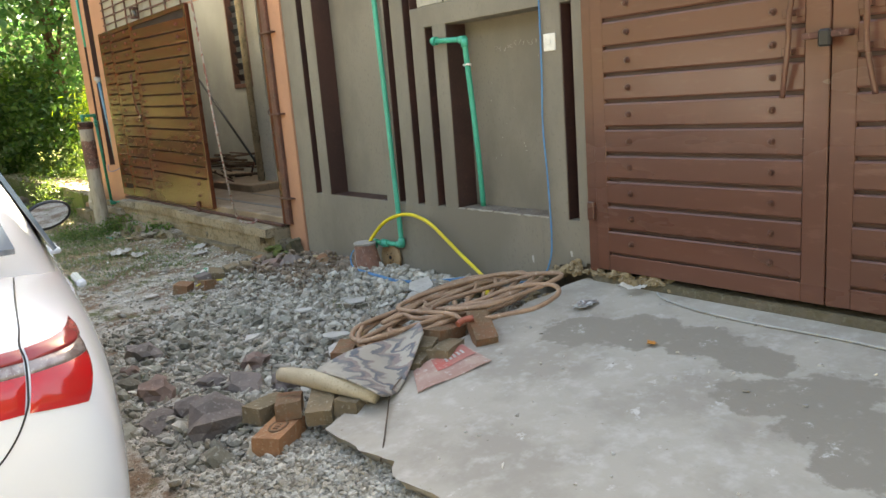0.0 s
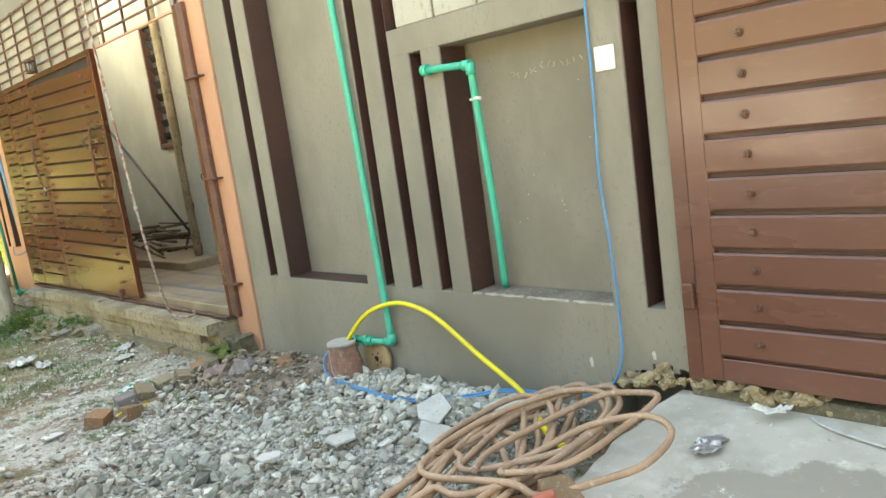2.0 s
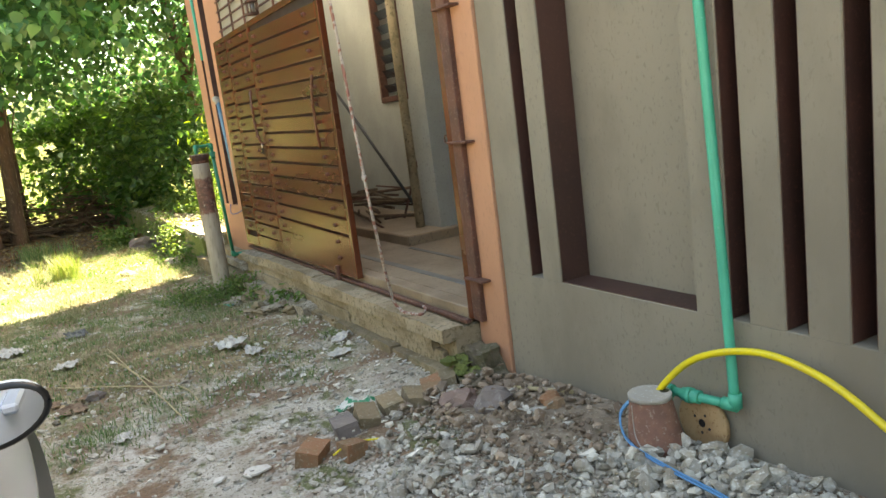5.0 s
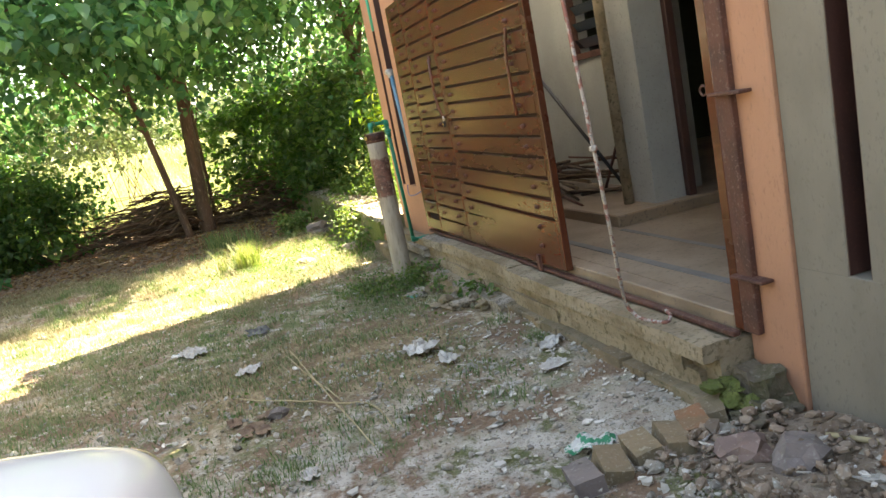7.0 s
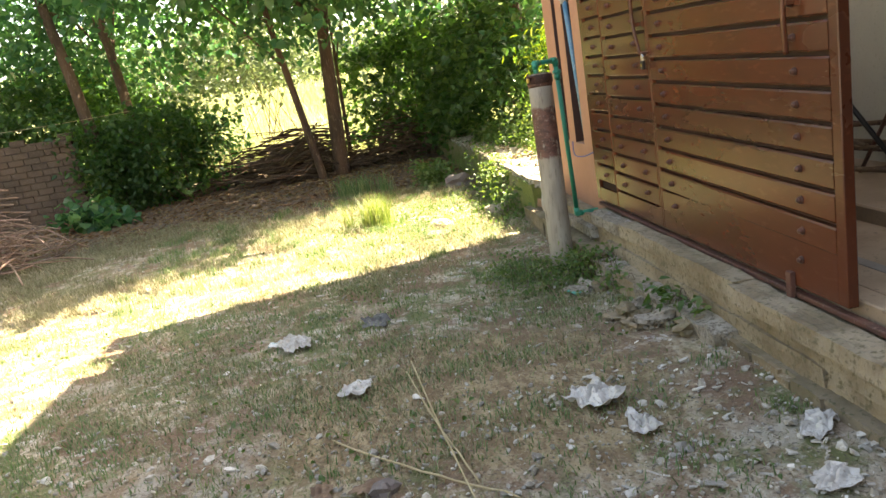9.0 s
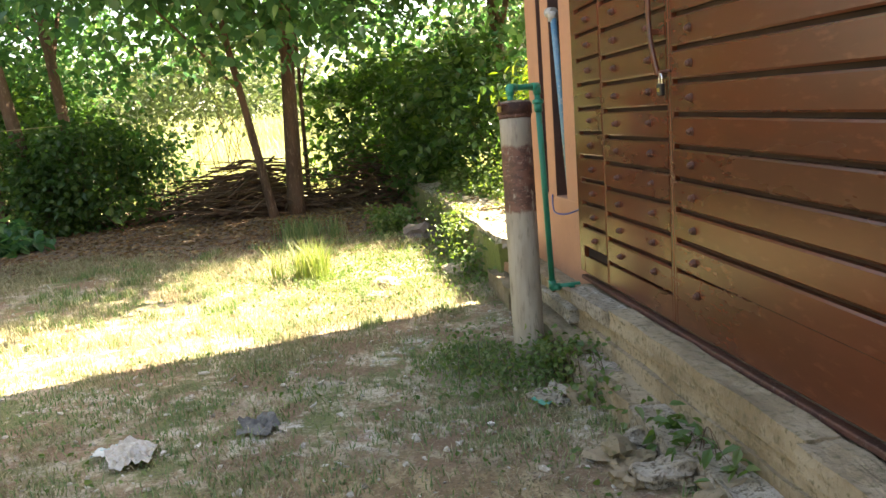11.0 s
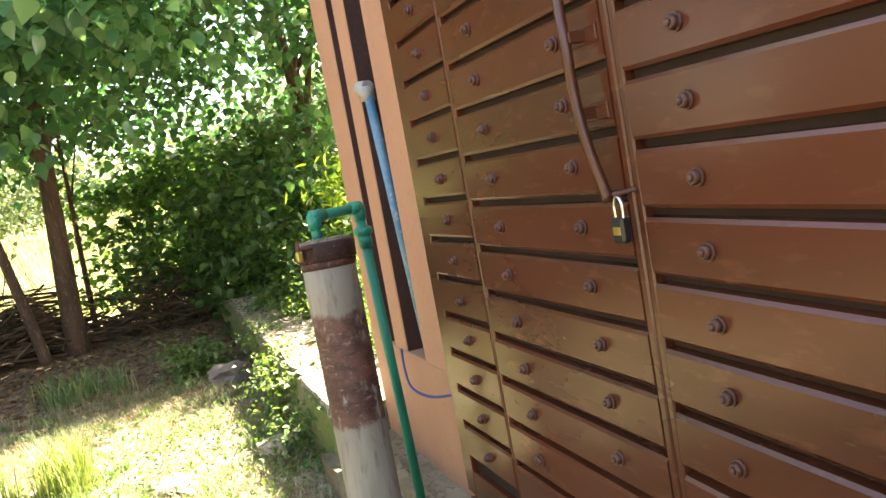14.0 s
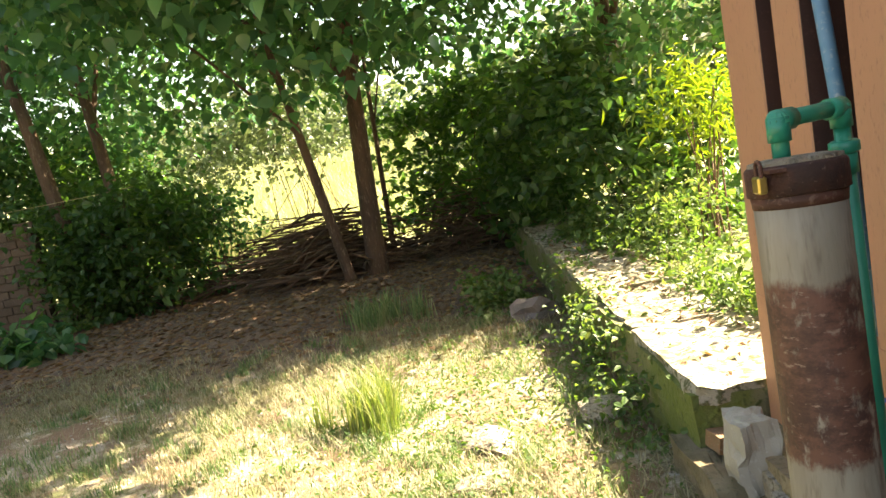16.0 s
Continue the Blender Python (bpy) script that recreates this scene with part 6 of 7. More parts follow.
for k in range(14):
    rg = random.Random(k + 390)
    x, y, q = rg.uniform(2.95, 3.2), rg.uniform(3.06, 3.32), rg.uniform(0.015, 0.04)
    lump(bm, (x, y, float(ground_z(x, y)) + 0.03 + q * 0.5), (q * 1.4, q, q * 0.7), 0.5, 2, k + 160)
tagged(part("crumbled_mortar", bm, surface("ochre_mortar", (0.36, 0.275, 0.16), (0.25, 0.18, 0.10), (0.46, 0.41, 0.33), 18, 70, 0.95, bump=0.9, depth=0.02)), "crumbled mortar and earth under the brown gate's corner", "rubble", kind="stuff")


# crushed stone: the nearest pieces one by one, the rest as one heap
def chip_variants(n, mt):
    out = []
    for k in range(n):
        b = bm_new()
        lump(b, (0, 0, 0), (1, 0.85, 0.62), 0.32, 1, k + 5)
        me = bpy.data.meshes.new("stone")
        b.to_mesh(me)
        b.free()
        me.materials.append(mt)
        out.append(me)
    return out


nu, nv = 26, 44
U, V_ = np.meshgrid(np.linspace(0, 1, nu), np.linspace(0, 1, nv))
BX, BY = 2.45 + 0.785 * U, 5.1 + 1.42 * V_
BZ = ground_z(BX, BY) - 0.03 + (0.04 + 0.022 * ease(0.35, 1.0, U)) * ease(0.0, 0.28, U) * ease(0.0, 0.2, V_) * (1 - ease(0.8, 1.0, V_)) + 0.008 * waves(BX * 9.0, BY * 8.0) + 0.005 * waves(BX * 23.0, BY * 21.0)
i_ = (np.arange(nv - 1)[:, None] * nu + np.arange(nu - 1)[None]).ravel()
tagged(raw_mesh("earth_bank", np.stack([BX, BY, BZ], -1).reshape(-1, 3), np.stack([i_, i_ + 1, i_ + nu + 1, i_ + nu], -1), surface("loose_soil", (0.27, 0.21, 0.155), (0.20, 0.15, 0.105), (0.37, 0.33, 0.27), 6, 45, 0.95, bump=0.9, depth=0.02), None, True), "bank of loose brown soil against the house wall", "ground", kind="structure")
bank_soil = surface("soil_crumbs", (0.27, 0.205, 0.15), (0.17, 0.12, 0.085), (0.38, 0.34, 0.29), 9, 50, 0.95, bump=0.5, spread=0.4, vary="island")
heap = thing("crushed_stone_heap", "spread heap of grey crushed stone against the wall", "gravel", kind="structure")
r = np.random.default_rng(77)


def gravel_points(n, seed):
    r = np.random.default_rng(seed)
    X, Y = r.uniform(0.75, 3.2, n), r.uniform(2.9, 6.6, n)
    edge = 2.86 + 0.24 * (X - 1.5)
    d = (1 - 0.85 * ease(2.45, 2.75, X) * ease(5.15, 5.45, Y)) * ease(0.0, 0.25, Y - edge) * (1 - ease(5.1, 6.5, Y - 0.35 * (X - 2.0))) * (0.25 + 0.75 * ease(0.9, 2.0, X + 0.35 * (Y - 4) * -1 + 0.3))
    k = r.uniform(0, 1, n) < d
    return X[k], Y[k]


variants = chip_variants(8, CHIP_ONE)
X, Y = gravel_points(900, 78)
X, Y = X[:300], Y[:300]
for x, y in zip(X, Y):
    s = float(np.clip(r.lognormal(-3.85, 0.35), 0.012, 0.045))
    o = new("stone", variants[int(r.integers(8))])
    o.location = (x, y, float(ground_z(x, y)) + 0.012 + 0.5 * s)
    o.rotation_euler = tuple(r.uniform(0, 6.28, 3))
    o.scale = (s, s, s)
    o.parent = heap


def stone_field(name, label, X, Y, S, mt, seed, lift=0.3, parent=None):
    """Many small stones in one mesh."""
    r = np.random.default_rng(seed)
    b = bm_new()
    bmesh.ops.create_icosphere(b, subdivisions=1, radius=1.0)
    b.verts.ensure_lookup_table()
    U = np.array([v.co for v in b.verts])
    FF = np.array([[v.index for v in f.verts] for f in b.faces])
    b.free()
    n = len(X)
    jit = 1 + 0.23 * r.normal(0, 1, (n, len(U), 1)).clip(-1.6, 1.4)
    Vv = U[None] * jit * (S[:, None, None] * np.stack([np.ones(n), r.uniform(0.6, 1, n), r.uniform(0.45, 0.8, n)], -1)[:, None, :])
    a = r.uniform(0, 6.28, n)
    c, s = np.cos(a)[:, None], np.sin(a)[:, None]
    x, y, z = Vv[..., 0], Vv[..., 1], Vv[..., 2]
    tx, ty = r.normal(0, 0.4, (2, n, 1))
    z = z + tx * x * 0.6 + ty * y * 0.6
    Vv = np.stack([x * c - y * s + X[:, None], x * s + y * c + Y[:, None], z + (ground_z(X, Y) + lift * S)[:, None]], -1)
    F = (np.arange(n)[:, None, None] * len(U) + FF[None]).reshape(-1, 3)
    ob = raw_mesh(name, Vv.reshape(-1, 3), F, mt, parent)
    return tagged(ob, label, "gravel", kind="stuff")


X, Y = gravel_points(34000, 79)
stone_field("crushed_stone", "grey crushed stone spread over the ground", X, Y, np.clip(r.lognormal(-4.72, 0.55, len(X)), 0.005, 0.045), CHIP, 80, 0.5)
n = 7000
X, Y = r.uniform(0.7, 1.35, n), r.uniform(1.6, 3.0, n)
stone_field("fine_gravel", "fine grey gravel beside the apron's edge", X, Y, np.clip(r.lognormal(-4.6, 0.3, n), 0.005, 0.02), CHIP, 81, 0.4)
n = 1300
X, Y = r.uniform(2.5, 3.2, n), r.uniform(5.15, 6.45, n)
stone_field("soil_crumbs", "brown clods and small stones on the soil bank", X, Y, np.clip(r.lognormal(-4.75, 0.6, n), 0.004, 0.035), bank_soil, 86, 2.2)
n = 420
X, Y = r.uniform(0.75, 2.1, n), r.uniform(3.05, 5.6, n)
k = Y > 3.0 + 0.75 * np.maximum(X - 1.35, 0)
stone_field("cobbles", "larger greenish-grey stones among the crushed stone", X[k], Y[k], np.clip(r.lognormal(-3.45, 0.35, int(k.sum())), 0.018, 0.065), surface("greenish_stone", (0.25, 0.245, 0.20), (0.17, 0.155, 0.12), (0.33, 0.32, 0.28), 9, 50, 0.9, bump=0.6, spread=0.35, vary="island"), 85, 0.35)
n = 5200
X, Y = r.uniform(-1.0, 3.0, n), r.uniform(2.8, 9.0, n)
stone_field("scattered_grit", "small stones and grit scattered over the yard", X, Y, np.clip(r.lognormal(-4.6, 0.45, n), 0.004, 0.028), CHIP, 82, 0.3)
n = 1500
X, Y = r.uniform(-2.0, 2.9, n), r.uniform(8.5, 16.0, n)
stone_field("scattered_pebbles", "pebbles scattered in the grass", X, Y, np.clip(r.lognormal(-4.6, 0.45, n), 0.004, 0.025), CHIP, 83, 0.3)
X, Y = r.normal(2.9, 0.12, 420), r.uniform(3.7, 5.2, 420)
X = np.minimum(X, 3.16)
stone_field("broken_stone", "larger broken grey stones piled against the wall", X, Y, np.clip(r.lognormal(-3.7, 0.3, 420), 0.013, 0.045), CHIP, 84, 1.0)
for k, (x, y, a, s) in enumerate(((2.45, 4.35, 20, 0.14), (2.62, 3.86, 70, 0.17), (2.78, 4.05, 35, 0.16), (2.05, 3.98, 10, 0.12), (1.75, 4.45, 50, 0.09), (2.95, 3.72, 100, 0.16), (2.2, 4.6, 15, 0.11), (1.95, 3.72, 30, 0.13), (1.9, 3.52, 80, 0.12), (1.73, 6.34, 25, 0.085), (1.58, 6.40, 60, 0.05), (1.42, 7.05, 10, 0.05), (2.03, 6.84, 40, 0.05))):
    b = bm_new()
    m_ = 5 + k % 2
    ring = [Vector((math.cos(2 * math.pi * q / m_ + 0.3 * math.sin(k + q)) * s * (0.8 + 0.35 * math.sin(2.3 * q + k)), math.sin(2 * math.pi * q / m_) * s * 0.55, 0)) for q in range(m_)]
    t0 = [b.verts.new(p + Vector((0, 0, 0.009))) for p in ring]
    t1 = [b.verts.new(p) for p in ring]
    b.faces.new(t0)
    b.faces.new(t1[::-1])
    for q in range(m_):
        b.faces.new((t0[q], t1[q], t1[(q + 1) % m_], t0[(q + 1) % m_]))
    ob = part("stone_offcut", b, TILE)
    ob.matrix_world = pose(x, y, float(ground_z(x, y)) + (0.075 if y < 5.5 else 0.015), 7 * math.sin(k), 6 * math.cos(2 * k), a)
    tagged(ob, "flat broken offcut of pale marble on the ground" if y > 5.5 else "flat broken offcut of pale marble on the crushed stone", "stone", "marble offcuts")


# ---- sack, card and litter ----
def sheet(name, label, category, f, nu, nv, mt, thick=0.004, smooth=True):
    b = bm_new()
    g = [[b.verts.new(f(u / nu, v / nv)) for v in range(nv + 1)] for u in range(nu + 1)]
    for u in range(nu):
        for v in range(nv):
            b.faces.new((g[u][v], g[u + 1][v], g[u + 1][v + 1], g[u][v + 1]))
    ob = part(name, b, mt, None, "", smooth)
    sol = ob.modifiers.new("thickness", "SOLIDIFY")
    sol.thickness = thick
    return tagged(ob, label, category)


def carpet_material():
    m, N, L = nodes_of("zigzag_weave")
    b = N["Principled BSDF"]
    tc = N.new("ShaderNodeTexCoord").outputs["Object"]
    sep = N.new("ShaderNodeSeparateXYZ")
    L.new(tc, sep.inputs[0])

    def op(kind, a, v=None):
        q = N.new("ShaderNodeMath")
        q.operation = kind
        for s_, w in zip(q.inputs, (a, v)):
            if w is None:
                continue
            if hasattr(w, "links"):
                L.new(w, s_)
            else:
                s_.default_value = w
        return q.outputs[0]

    tri = op("PINGPONG", op("MULTIPLY", sep.outputs[1], 1.0), 0.045)
    ragged = op("MULTIPLY", op("SNAP", noise_node(N, L, tc, 22, 2, 0.5, (0.4, 1, 1)), 0.08), 0.16)
    d = op("MODULO", op("ADD", op("ADD", op("ADD", sep.outputs[0], ragged), op("MULTIPLY", tri, 1.6)), 4.0), 0.24)
    saw = op("MULTIPLY", op("SNAP", op("MULTIPLY", d, 1.0), 0.012), 4.17)
    cr = N.new("ShaderNodeValToRGB")
    cr.color_ramp.interpolation = "CONSTANT"
    cr.color_ramp.elements[0].color, cr.color_ramp.elements[1].color = (0.40, 0.365, 0.31, 1), (0.28, 0.22, 0.20, 1)
    for p, c in ((0.30, (0.15, 0.155, 0.165, 1)), (0.48, (0.27, 0.215, 0.20, 1)), (0.60, (0.41, 0.375, 0.32, 1)), (0.78, (0.14, 0.15, 0.165, 1))):
        cr.color_ramp.elements.new(p).color = c
    cr.color_ramp.elements[-1].position = 0.92
    L.new(saw, cr.inputs[0])
    pos = N.new("ShaderNodeNewGeometry").outputs["Position"]
    dirt = ramp(N, L, noise_node(N, L, pos, 14, 5), 0.4, 0.7)
    fac = op("MULTIPLY", dirt, 0.5)
    L.new(mix(N, L, fac, cr.outputs[0], (0.33, 0.30, 0.25)), b.inputs["Base Color"])
    b.inputs["Roughness"].default_value = 0.95
    bp_ = N.new("ShaderNodeBump")
    bp_.inputs["Strength"].default_value, bp_.inputs["Distance"].default_value = 0.5, 0.004
    L.new(noise_node(N, L, pos, 240, 2), bp_.inputs["Height"])
    L.new(bp_.outputs[0], b.inputs["Normal"])
    return m


def carpet(u, v):
    # from the rolled end over the bricks and down on to the apron
    a = Vector((1.40, 3.02, 0)).lerp(Vector((2.08, 3.14, 0)), u)
    q = Vector((1.50, 2.66, 0)).lerp(Vector((1.98, 2.98, 0)), u)
    p = a.lerp(q, v)
    z = 0.315 - 0.075 * math.sin(u * 3.0) * v - 0.05 * v * (1 - u) + 0.018 * math.sin(u * 6 + v * 3) + 0.03 * u
    return Vector((p.x, p.y, z))


sheet("carpet_scrap", "scrap of zigzag-woven carpet draped over bricks", "carpet", carpet, 22, 12, carpet_material(), 0.008)
roll = bm_new()
tube(roll, smooth_path([(1.32, 3.20, 0.285), (1.38, 3.06, 0.285), (1.45, 2.90, 0.27), (1.53, 2.74, 0.235)], 6), [0.03 + 0.012 * math.sin(3.14 * i / 18) for i in range(19)], 14)
tagged(part("carpet_roll", roll, surface("beige_backing", (0.52, 0.45, 0.32), (0.44, 0.37, 0.26), (0.36, 0.30, 0.2), 8, 90, 0.95, bump=0.3), None, "", True), "rolled beige edge of the carpet scrap", "carpet")


def card(u, v):
    p = Vector((1.70, 2.68, 0)).lerp(Vector((2.10, 2.64, 0)), u).lerp(Vector((1.82, 2.87, 0)).lerp(Vector((2.16, 2.92, 0)), u), v)
    return Vector((p.x, p.y, slab_z(p.x) + 0.008 + 0.012 * math.sin(u * 3.1) * v + 0.004 * math.sin(9 * u)))


cd = sheet("cardboard", "faded red printed cardboard lying on the apron", "cardboard", card, 8, 6, surface("faded_card", (0.40, 0.24, 0.20), (0.46, 0.33, 0.27), (0.50, 0.42, 0.36), 7, 40, 0.85, bump=0.1), 0.003, False)


def card_band(u, v):
    p = card(0.34 + 0.62 * u, 0.42 + 0.5 * v)
    return p + Vector((0, 0, 0.003))


ob = sheet("print", "faded red printed panel", "print", card_band, 8, 5, surface("faded_red", (0.50, 0.13, 0.11), (0.44, 0.18, 0.15), (0.5, 0.3, 0.25), 9, 60, 0.85, bump=0.05), 0.001, False)
ob.parent = cd
for key in ("category",):
    del ob[key]
for k in range(5):
    def letter(u, v, k=k):
        return card_band(0.30 + 0.115 * k + 0.06 * u, 0.34 + 0.30 * v) + Vector((0, 0, 0.002))

    ob = sheet("letter_bar", "", "print", letter, 2, 2, PAPER, 0.0006, False)
    ob.parent = cd
    del ob["category"]
bm = bm_new()
tube(bm, smooth_path([(1.80, 2.88, 0.236), (1.62, 2.76, 0.228), (1.48, 2.60, 0.205), (1.38, 2.48, 0.187), (1.29, 2.38, 0.16)], 5), 0.0032, 5)
tagged(part("twig", bm, BARK), "thin dark twig lying over the apron's edge", "twig")


def crumple(name, label, x, y, size, mt, seed, h=0.06, category="litter", z=None):
    """A crumpled scrap with a torn, uneven outline and creases."""
    rg = random.Random(seed)
    gz = float(ground_z(x, y)) if z is None else z
    a = rg.uniform(0, 3.1)

    def f(u, v):
        t = 2 * math.pi * v
        c, s_ = math.cos(t), math.sin(t)
        k = u * (0.50 + 0.28 * noise.noise(Vector((c * 1.6, s_ * 1.6, seed))) + 0.10 * noise.noise(Vector((c * 5, s_ * 5, seed + 4))))
        p, q = c * size[0] * k * 1.08, s_ * size[1] * k * 1.08
        n1 = abs(noise.noise(Vector((p * 13, q * 13, seed)))) + 0.6 * abs(noise.noise(Vector((p * 31, q * 31, seed))))
        fold = abs(math.sin(q * 62 + 5 * noise.noise(Vector((p * 9, q * 9, seed + 2)))))
        rim = max(0.0, noise.noise(Vector((c * 1.3, s_ * 1.3, seed + 8)))) * u * u
        zz = 0.006 + h * (0.16 + 0.75 * n1 + 0.26 * fold + 0.9 * rim) * (1 - 0.3 * u)
        return Vector((x + p * math.cos(a) - q * math.sin(a), y + p * math.sin(a) + q * math.cos(a), gz + zz))

    return sheet(name, label, category, f, 12, 36, mt, 0.002, False)


crumple("plastic_bag", "crumpled white plastic bag on the dry grass", 2.17, 8.68, (0.23, 0.20), PAPER, 3, 0.09)
crumple("plastic_sheet", "pale crumpled plastic sheet on the grass", 0.68, 10.38, (0.34, 0.18), PAPER, 5, 0.08)
crumple("plastic_scrap", "white plastic scrap on the ground", 1.08, 9.36, (0.18, 0.15), PAPER, 7, 0.05)
crumple("plastic_scrap", "small white plastic scrap in the dust", 1.27, 7.32, (0.10, 0.09), PAPER, 9, 0.04)
crumple("plastic_scrap", "grey plastic scrap in the rubble", 2.28, 8.35, (0.17, 0.13), PAPER, 11, 0.06)
crumple("paper_scrap", "pale paper scrap by the plinth", 2.86, 8.05, (0.22, 0.10), PAPER, 13, 0.05)
crumple("paper_scrap", "pale paper scrap among broken plaster", 2.70, 7.70, (0.17, 0.12), PAPER, 14, 0.05)
crumple("green_packet", "green and white crumpled packet by the bricks", 2.40, 6.70, (0.20, 0.12), surface("green_print", (0.62, 0.62, 0.58), (0.02, 0.26, 0.13), (0.5, 0.5, 0.46), 14, 50, 0.5, bump=0.1, lo=0.5, hi=0.52), 15, 0.07)
crumple("dark_rag", "dark rag lying in the grass", 1.22, 10.58, (0.24, 0.17), surface("dark_rag_cloth", (0.10, 0.10, 0.10), (0.17, 0.17, 0.16), None, 9, 60, 0.95, bump=0.3), 17, 0.06)
crumple("green_rag", "small torn green plastic by the well pipe", 2.66, 10.58, (0.16, 0.12), surface("teal_plastic", (0.05, 0.30, 0.22), (0.08, 0.36, 0.28), None, 9, 60, 0.5, bump=0.1), 19, 0.05)
crumple("foil_packet", "crushed blue foil packet in the grass", 0.55, 10.48, (0.15, 0.09), surface("blue_foil", (0.22, 0.42, 0.46), (0.6, 0.62, 0.6), None, 14, 50, 0.4, bump=0.1, lo=0.48, hi=0.52), 21, 0.04)
crumple("foil_scrap", "crumpled foil on the concrete apron", 2.86, 2.72, (0.16, 0.07), surface("foil", (0.6, 0.6, 0.58), (0.4, 0.4, 0.4), None, 30, 90, 0.3, metal=0.7, bump=0.2), 23, 0.03, z=slab_z(2.86))
crumple("white_rag", "white plastic strip caught under the gate", 3.12, 2.62, (0.12, 0.06), PAPER, 24, 0.06, z=0.345)
crumple("orange_peel", "scrap of orange peel on the apron", 2.62, 2.14, (0.05, 0.035), surface("peel", (0.6, 0.26, 0.05), (0.5, 0.2, 0.05), None, 20, 60, 0.6, bump=0.1), 25, 0.02, z=slab_z(2.62))
for k, (x, y) in enumerate(((0.95, 8.30), (1.06, 8.16), (1.14, 8.27), (1.00, 8.06), (1.10, 8.05))):
    crumple("dead_leaf", "curled dead brown leaf", x, y, (0.13, 0.09), surface("dead_leaf_%s" % "abcde"[k], (0.21, 0.14, 0.09), (0.14, 0.09, 0.06), None, 12, 60, 0.9, bump=0.2), 30 + k, 0.03, "leaf")
rock("stone", "rounded grey stone in the dust", 1.20, 8.22, (0.05, 0.04, 0.04), 44)
for k, pts in enumerate(((((1.40, 9.62, 0.03), (1.44, 9.0, 0.05), (1.50, 8.3, 0.04), (1.60, 7.45, 0.02))), ((1.36, 9.5, 0.02), (1.46, 8.7, 0.04), (1.56, 8.15, 0.03)), ((0.98, 8.78, 0.02), (1.35, 8.30, 0.03), (1.68, 8.0, 0.02), (1.74, 7.6, 0.015)))):
    bm = bm_new()
    tube(bm, [Vector((p.x, p.y, float(ground_z(p.x, p.y)) + p.z * 0.8)) for p in smooth_path(pts, 6)], 0.0045, 6)
    tagged(part("dry_stalk", bm, BAMBOO), "long dry pale stalk lying on the ground", "stalk", "dry stalks")
bm = bm_new()
tube(bm, [(3.03, 6.06, 0.135), (3.17, 5.76, 0.15)], 0.011, 8)
tagged(part("wooden_stick", bm, BAMBOO), "short pale wooden stick on the rubble", "stick")
bm = bm_new()
tube(bm, smooth_path([(2.05, 6.12, 0.08), (2.16, 6.16, 0.09), (2.30, 6.12, 0.08)], 4), 0.005, 6)
tagged(part("yellow_strip", bm, YELLOW), "yellow plastic strip by the bricks", "litter")


def scraps(name, label, X, Y, S, mt, seed, lift=0.006):
    r = np.random.default_rng(seed)
    n = len(X)
    k = 5
    a = np.sort(r.uniform(0, 6.28, (n, k)), axis=1)
    rad = S[:, None] * r.uniform(0.5, 1.0, (n, k))
    tx, ty = r.normal(0, 0.25, (2, n, 1))
    px, py = rad * np.cos(a), rad * np.sin(a) * 0.7
    Z = (ground_z(X, Y) + lift)[:, None] + px * tx + py * ty
    T = np.stack([px + X[:, None], py + Y[:, None], Z + 0.003], -1)
    Bt = T - np.array([0, 0, 0.006])
    V = np.concatenate([T, Bt], 1).reshape(-1, 3)
    base = np.arange(n)[:, None] * 10
    F = [base + np.array([0, 1, 2]), base + np.array([0, 2, 3]), base + np.array([0, 3, 4])]
    for q in range(5):
        w = (q + 1) % 5
        F += [base + np.array([q, q + 5, w + 5]), base + np.array([q, w + 5, w])]
    ob = raw_mesh(name, V, np.concatenate(F, 0), mt)
    return tagged(ob, label, "litter", kind="stuff")


n = 700
X, Y = np.minimum(r.normal(2.55, 0.35, n), 2.95), r.normal(7.6, 0.65, n)
scraps("plaster_flakes", "pale flakes of broken plaster before the plinth", X, Y, np.clip(r.lognormal(-4.6, 0.75, n), 0.003, 0.055), SCRAP, 90, 0.010)
n = 330
X, Y = r.uniform(-1.5, 2.8, n), r.uniform(6.6, 12.0, n)
scraps("paper_flecks", "small pale scraps scattered over the yard", X, Y, np.clip(r.lognormal(-4.1, 0.5, n), 0.006, 0.05), SCRAP, 91, 0.012)
n = 260
X, Y = r.uniform(0.9, 3.1, n), r.uniform(3.6, 6.6, n)
scraps("stone_flakes", "pale stone flakes on the crushed stone", X, Y, np.clip(r.lognormal(-3.7, 0.45, n), 0.01, 0.07), SCRAP, 92, 0.05)
n = 70
X, Y = r.uniform(1.4, 3.1, n), r.uniform(0.2, 2.8, n)
ob = scraps("apron_crumbs", "crumbs and dead bits on the concrete apron", X, Y, np.clip(r.lognormal(-4.4, 0.4, n), 0.005, 0.03), SCRAP, 93, 0.0)
co = np.empty(len(ob.data.vertices) * 3, dtype=np.float32)
ob.data.vertices.foreach_get("co", co)
co = co.reshape(-1, 3)
co[:, 2] += slab_z(co[:, 0]) + 0.004 - ground_z(co[:, 0], co[:, 1])
ob.data.vertices.foreach_set("co", co.ravel())
bm = bm_new()
tube(bm, smooth_path([(-7.5, 21.2, 1.84), (-5.1, 21.0, 1.78), (-3.4, 21.0, 1.80), (-2.5, 21.1, 1.84)], 8), 0.005, 5)
tagged(part("washing_line", bm, BAMBOO), "thin pale line strung between the trees", "wire")


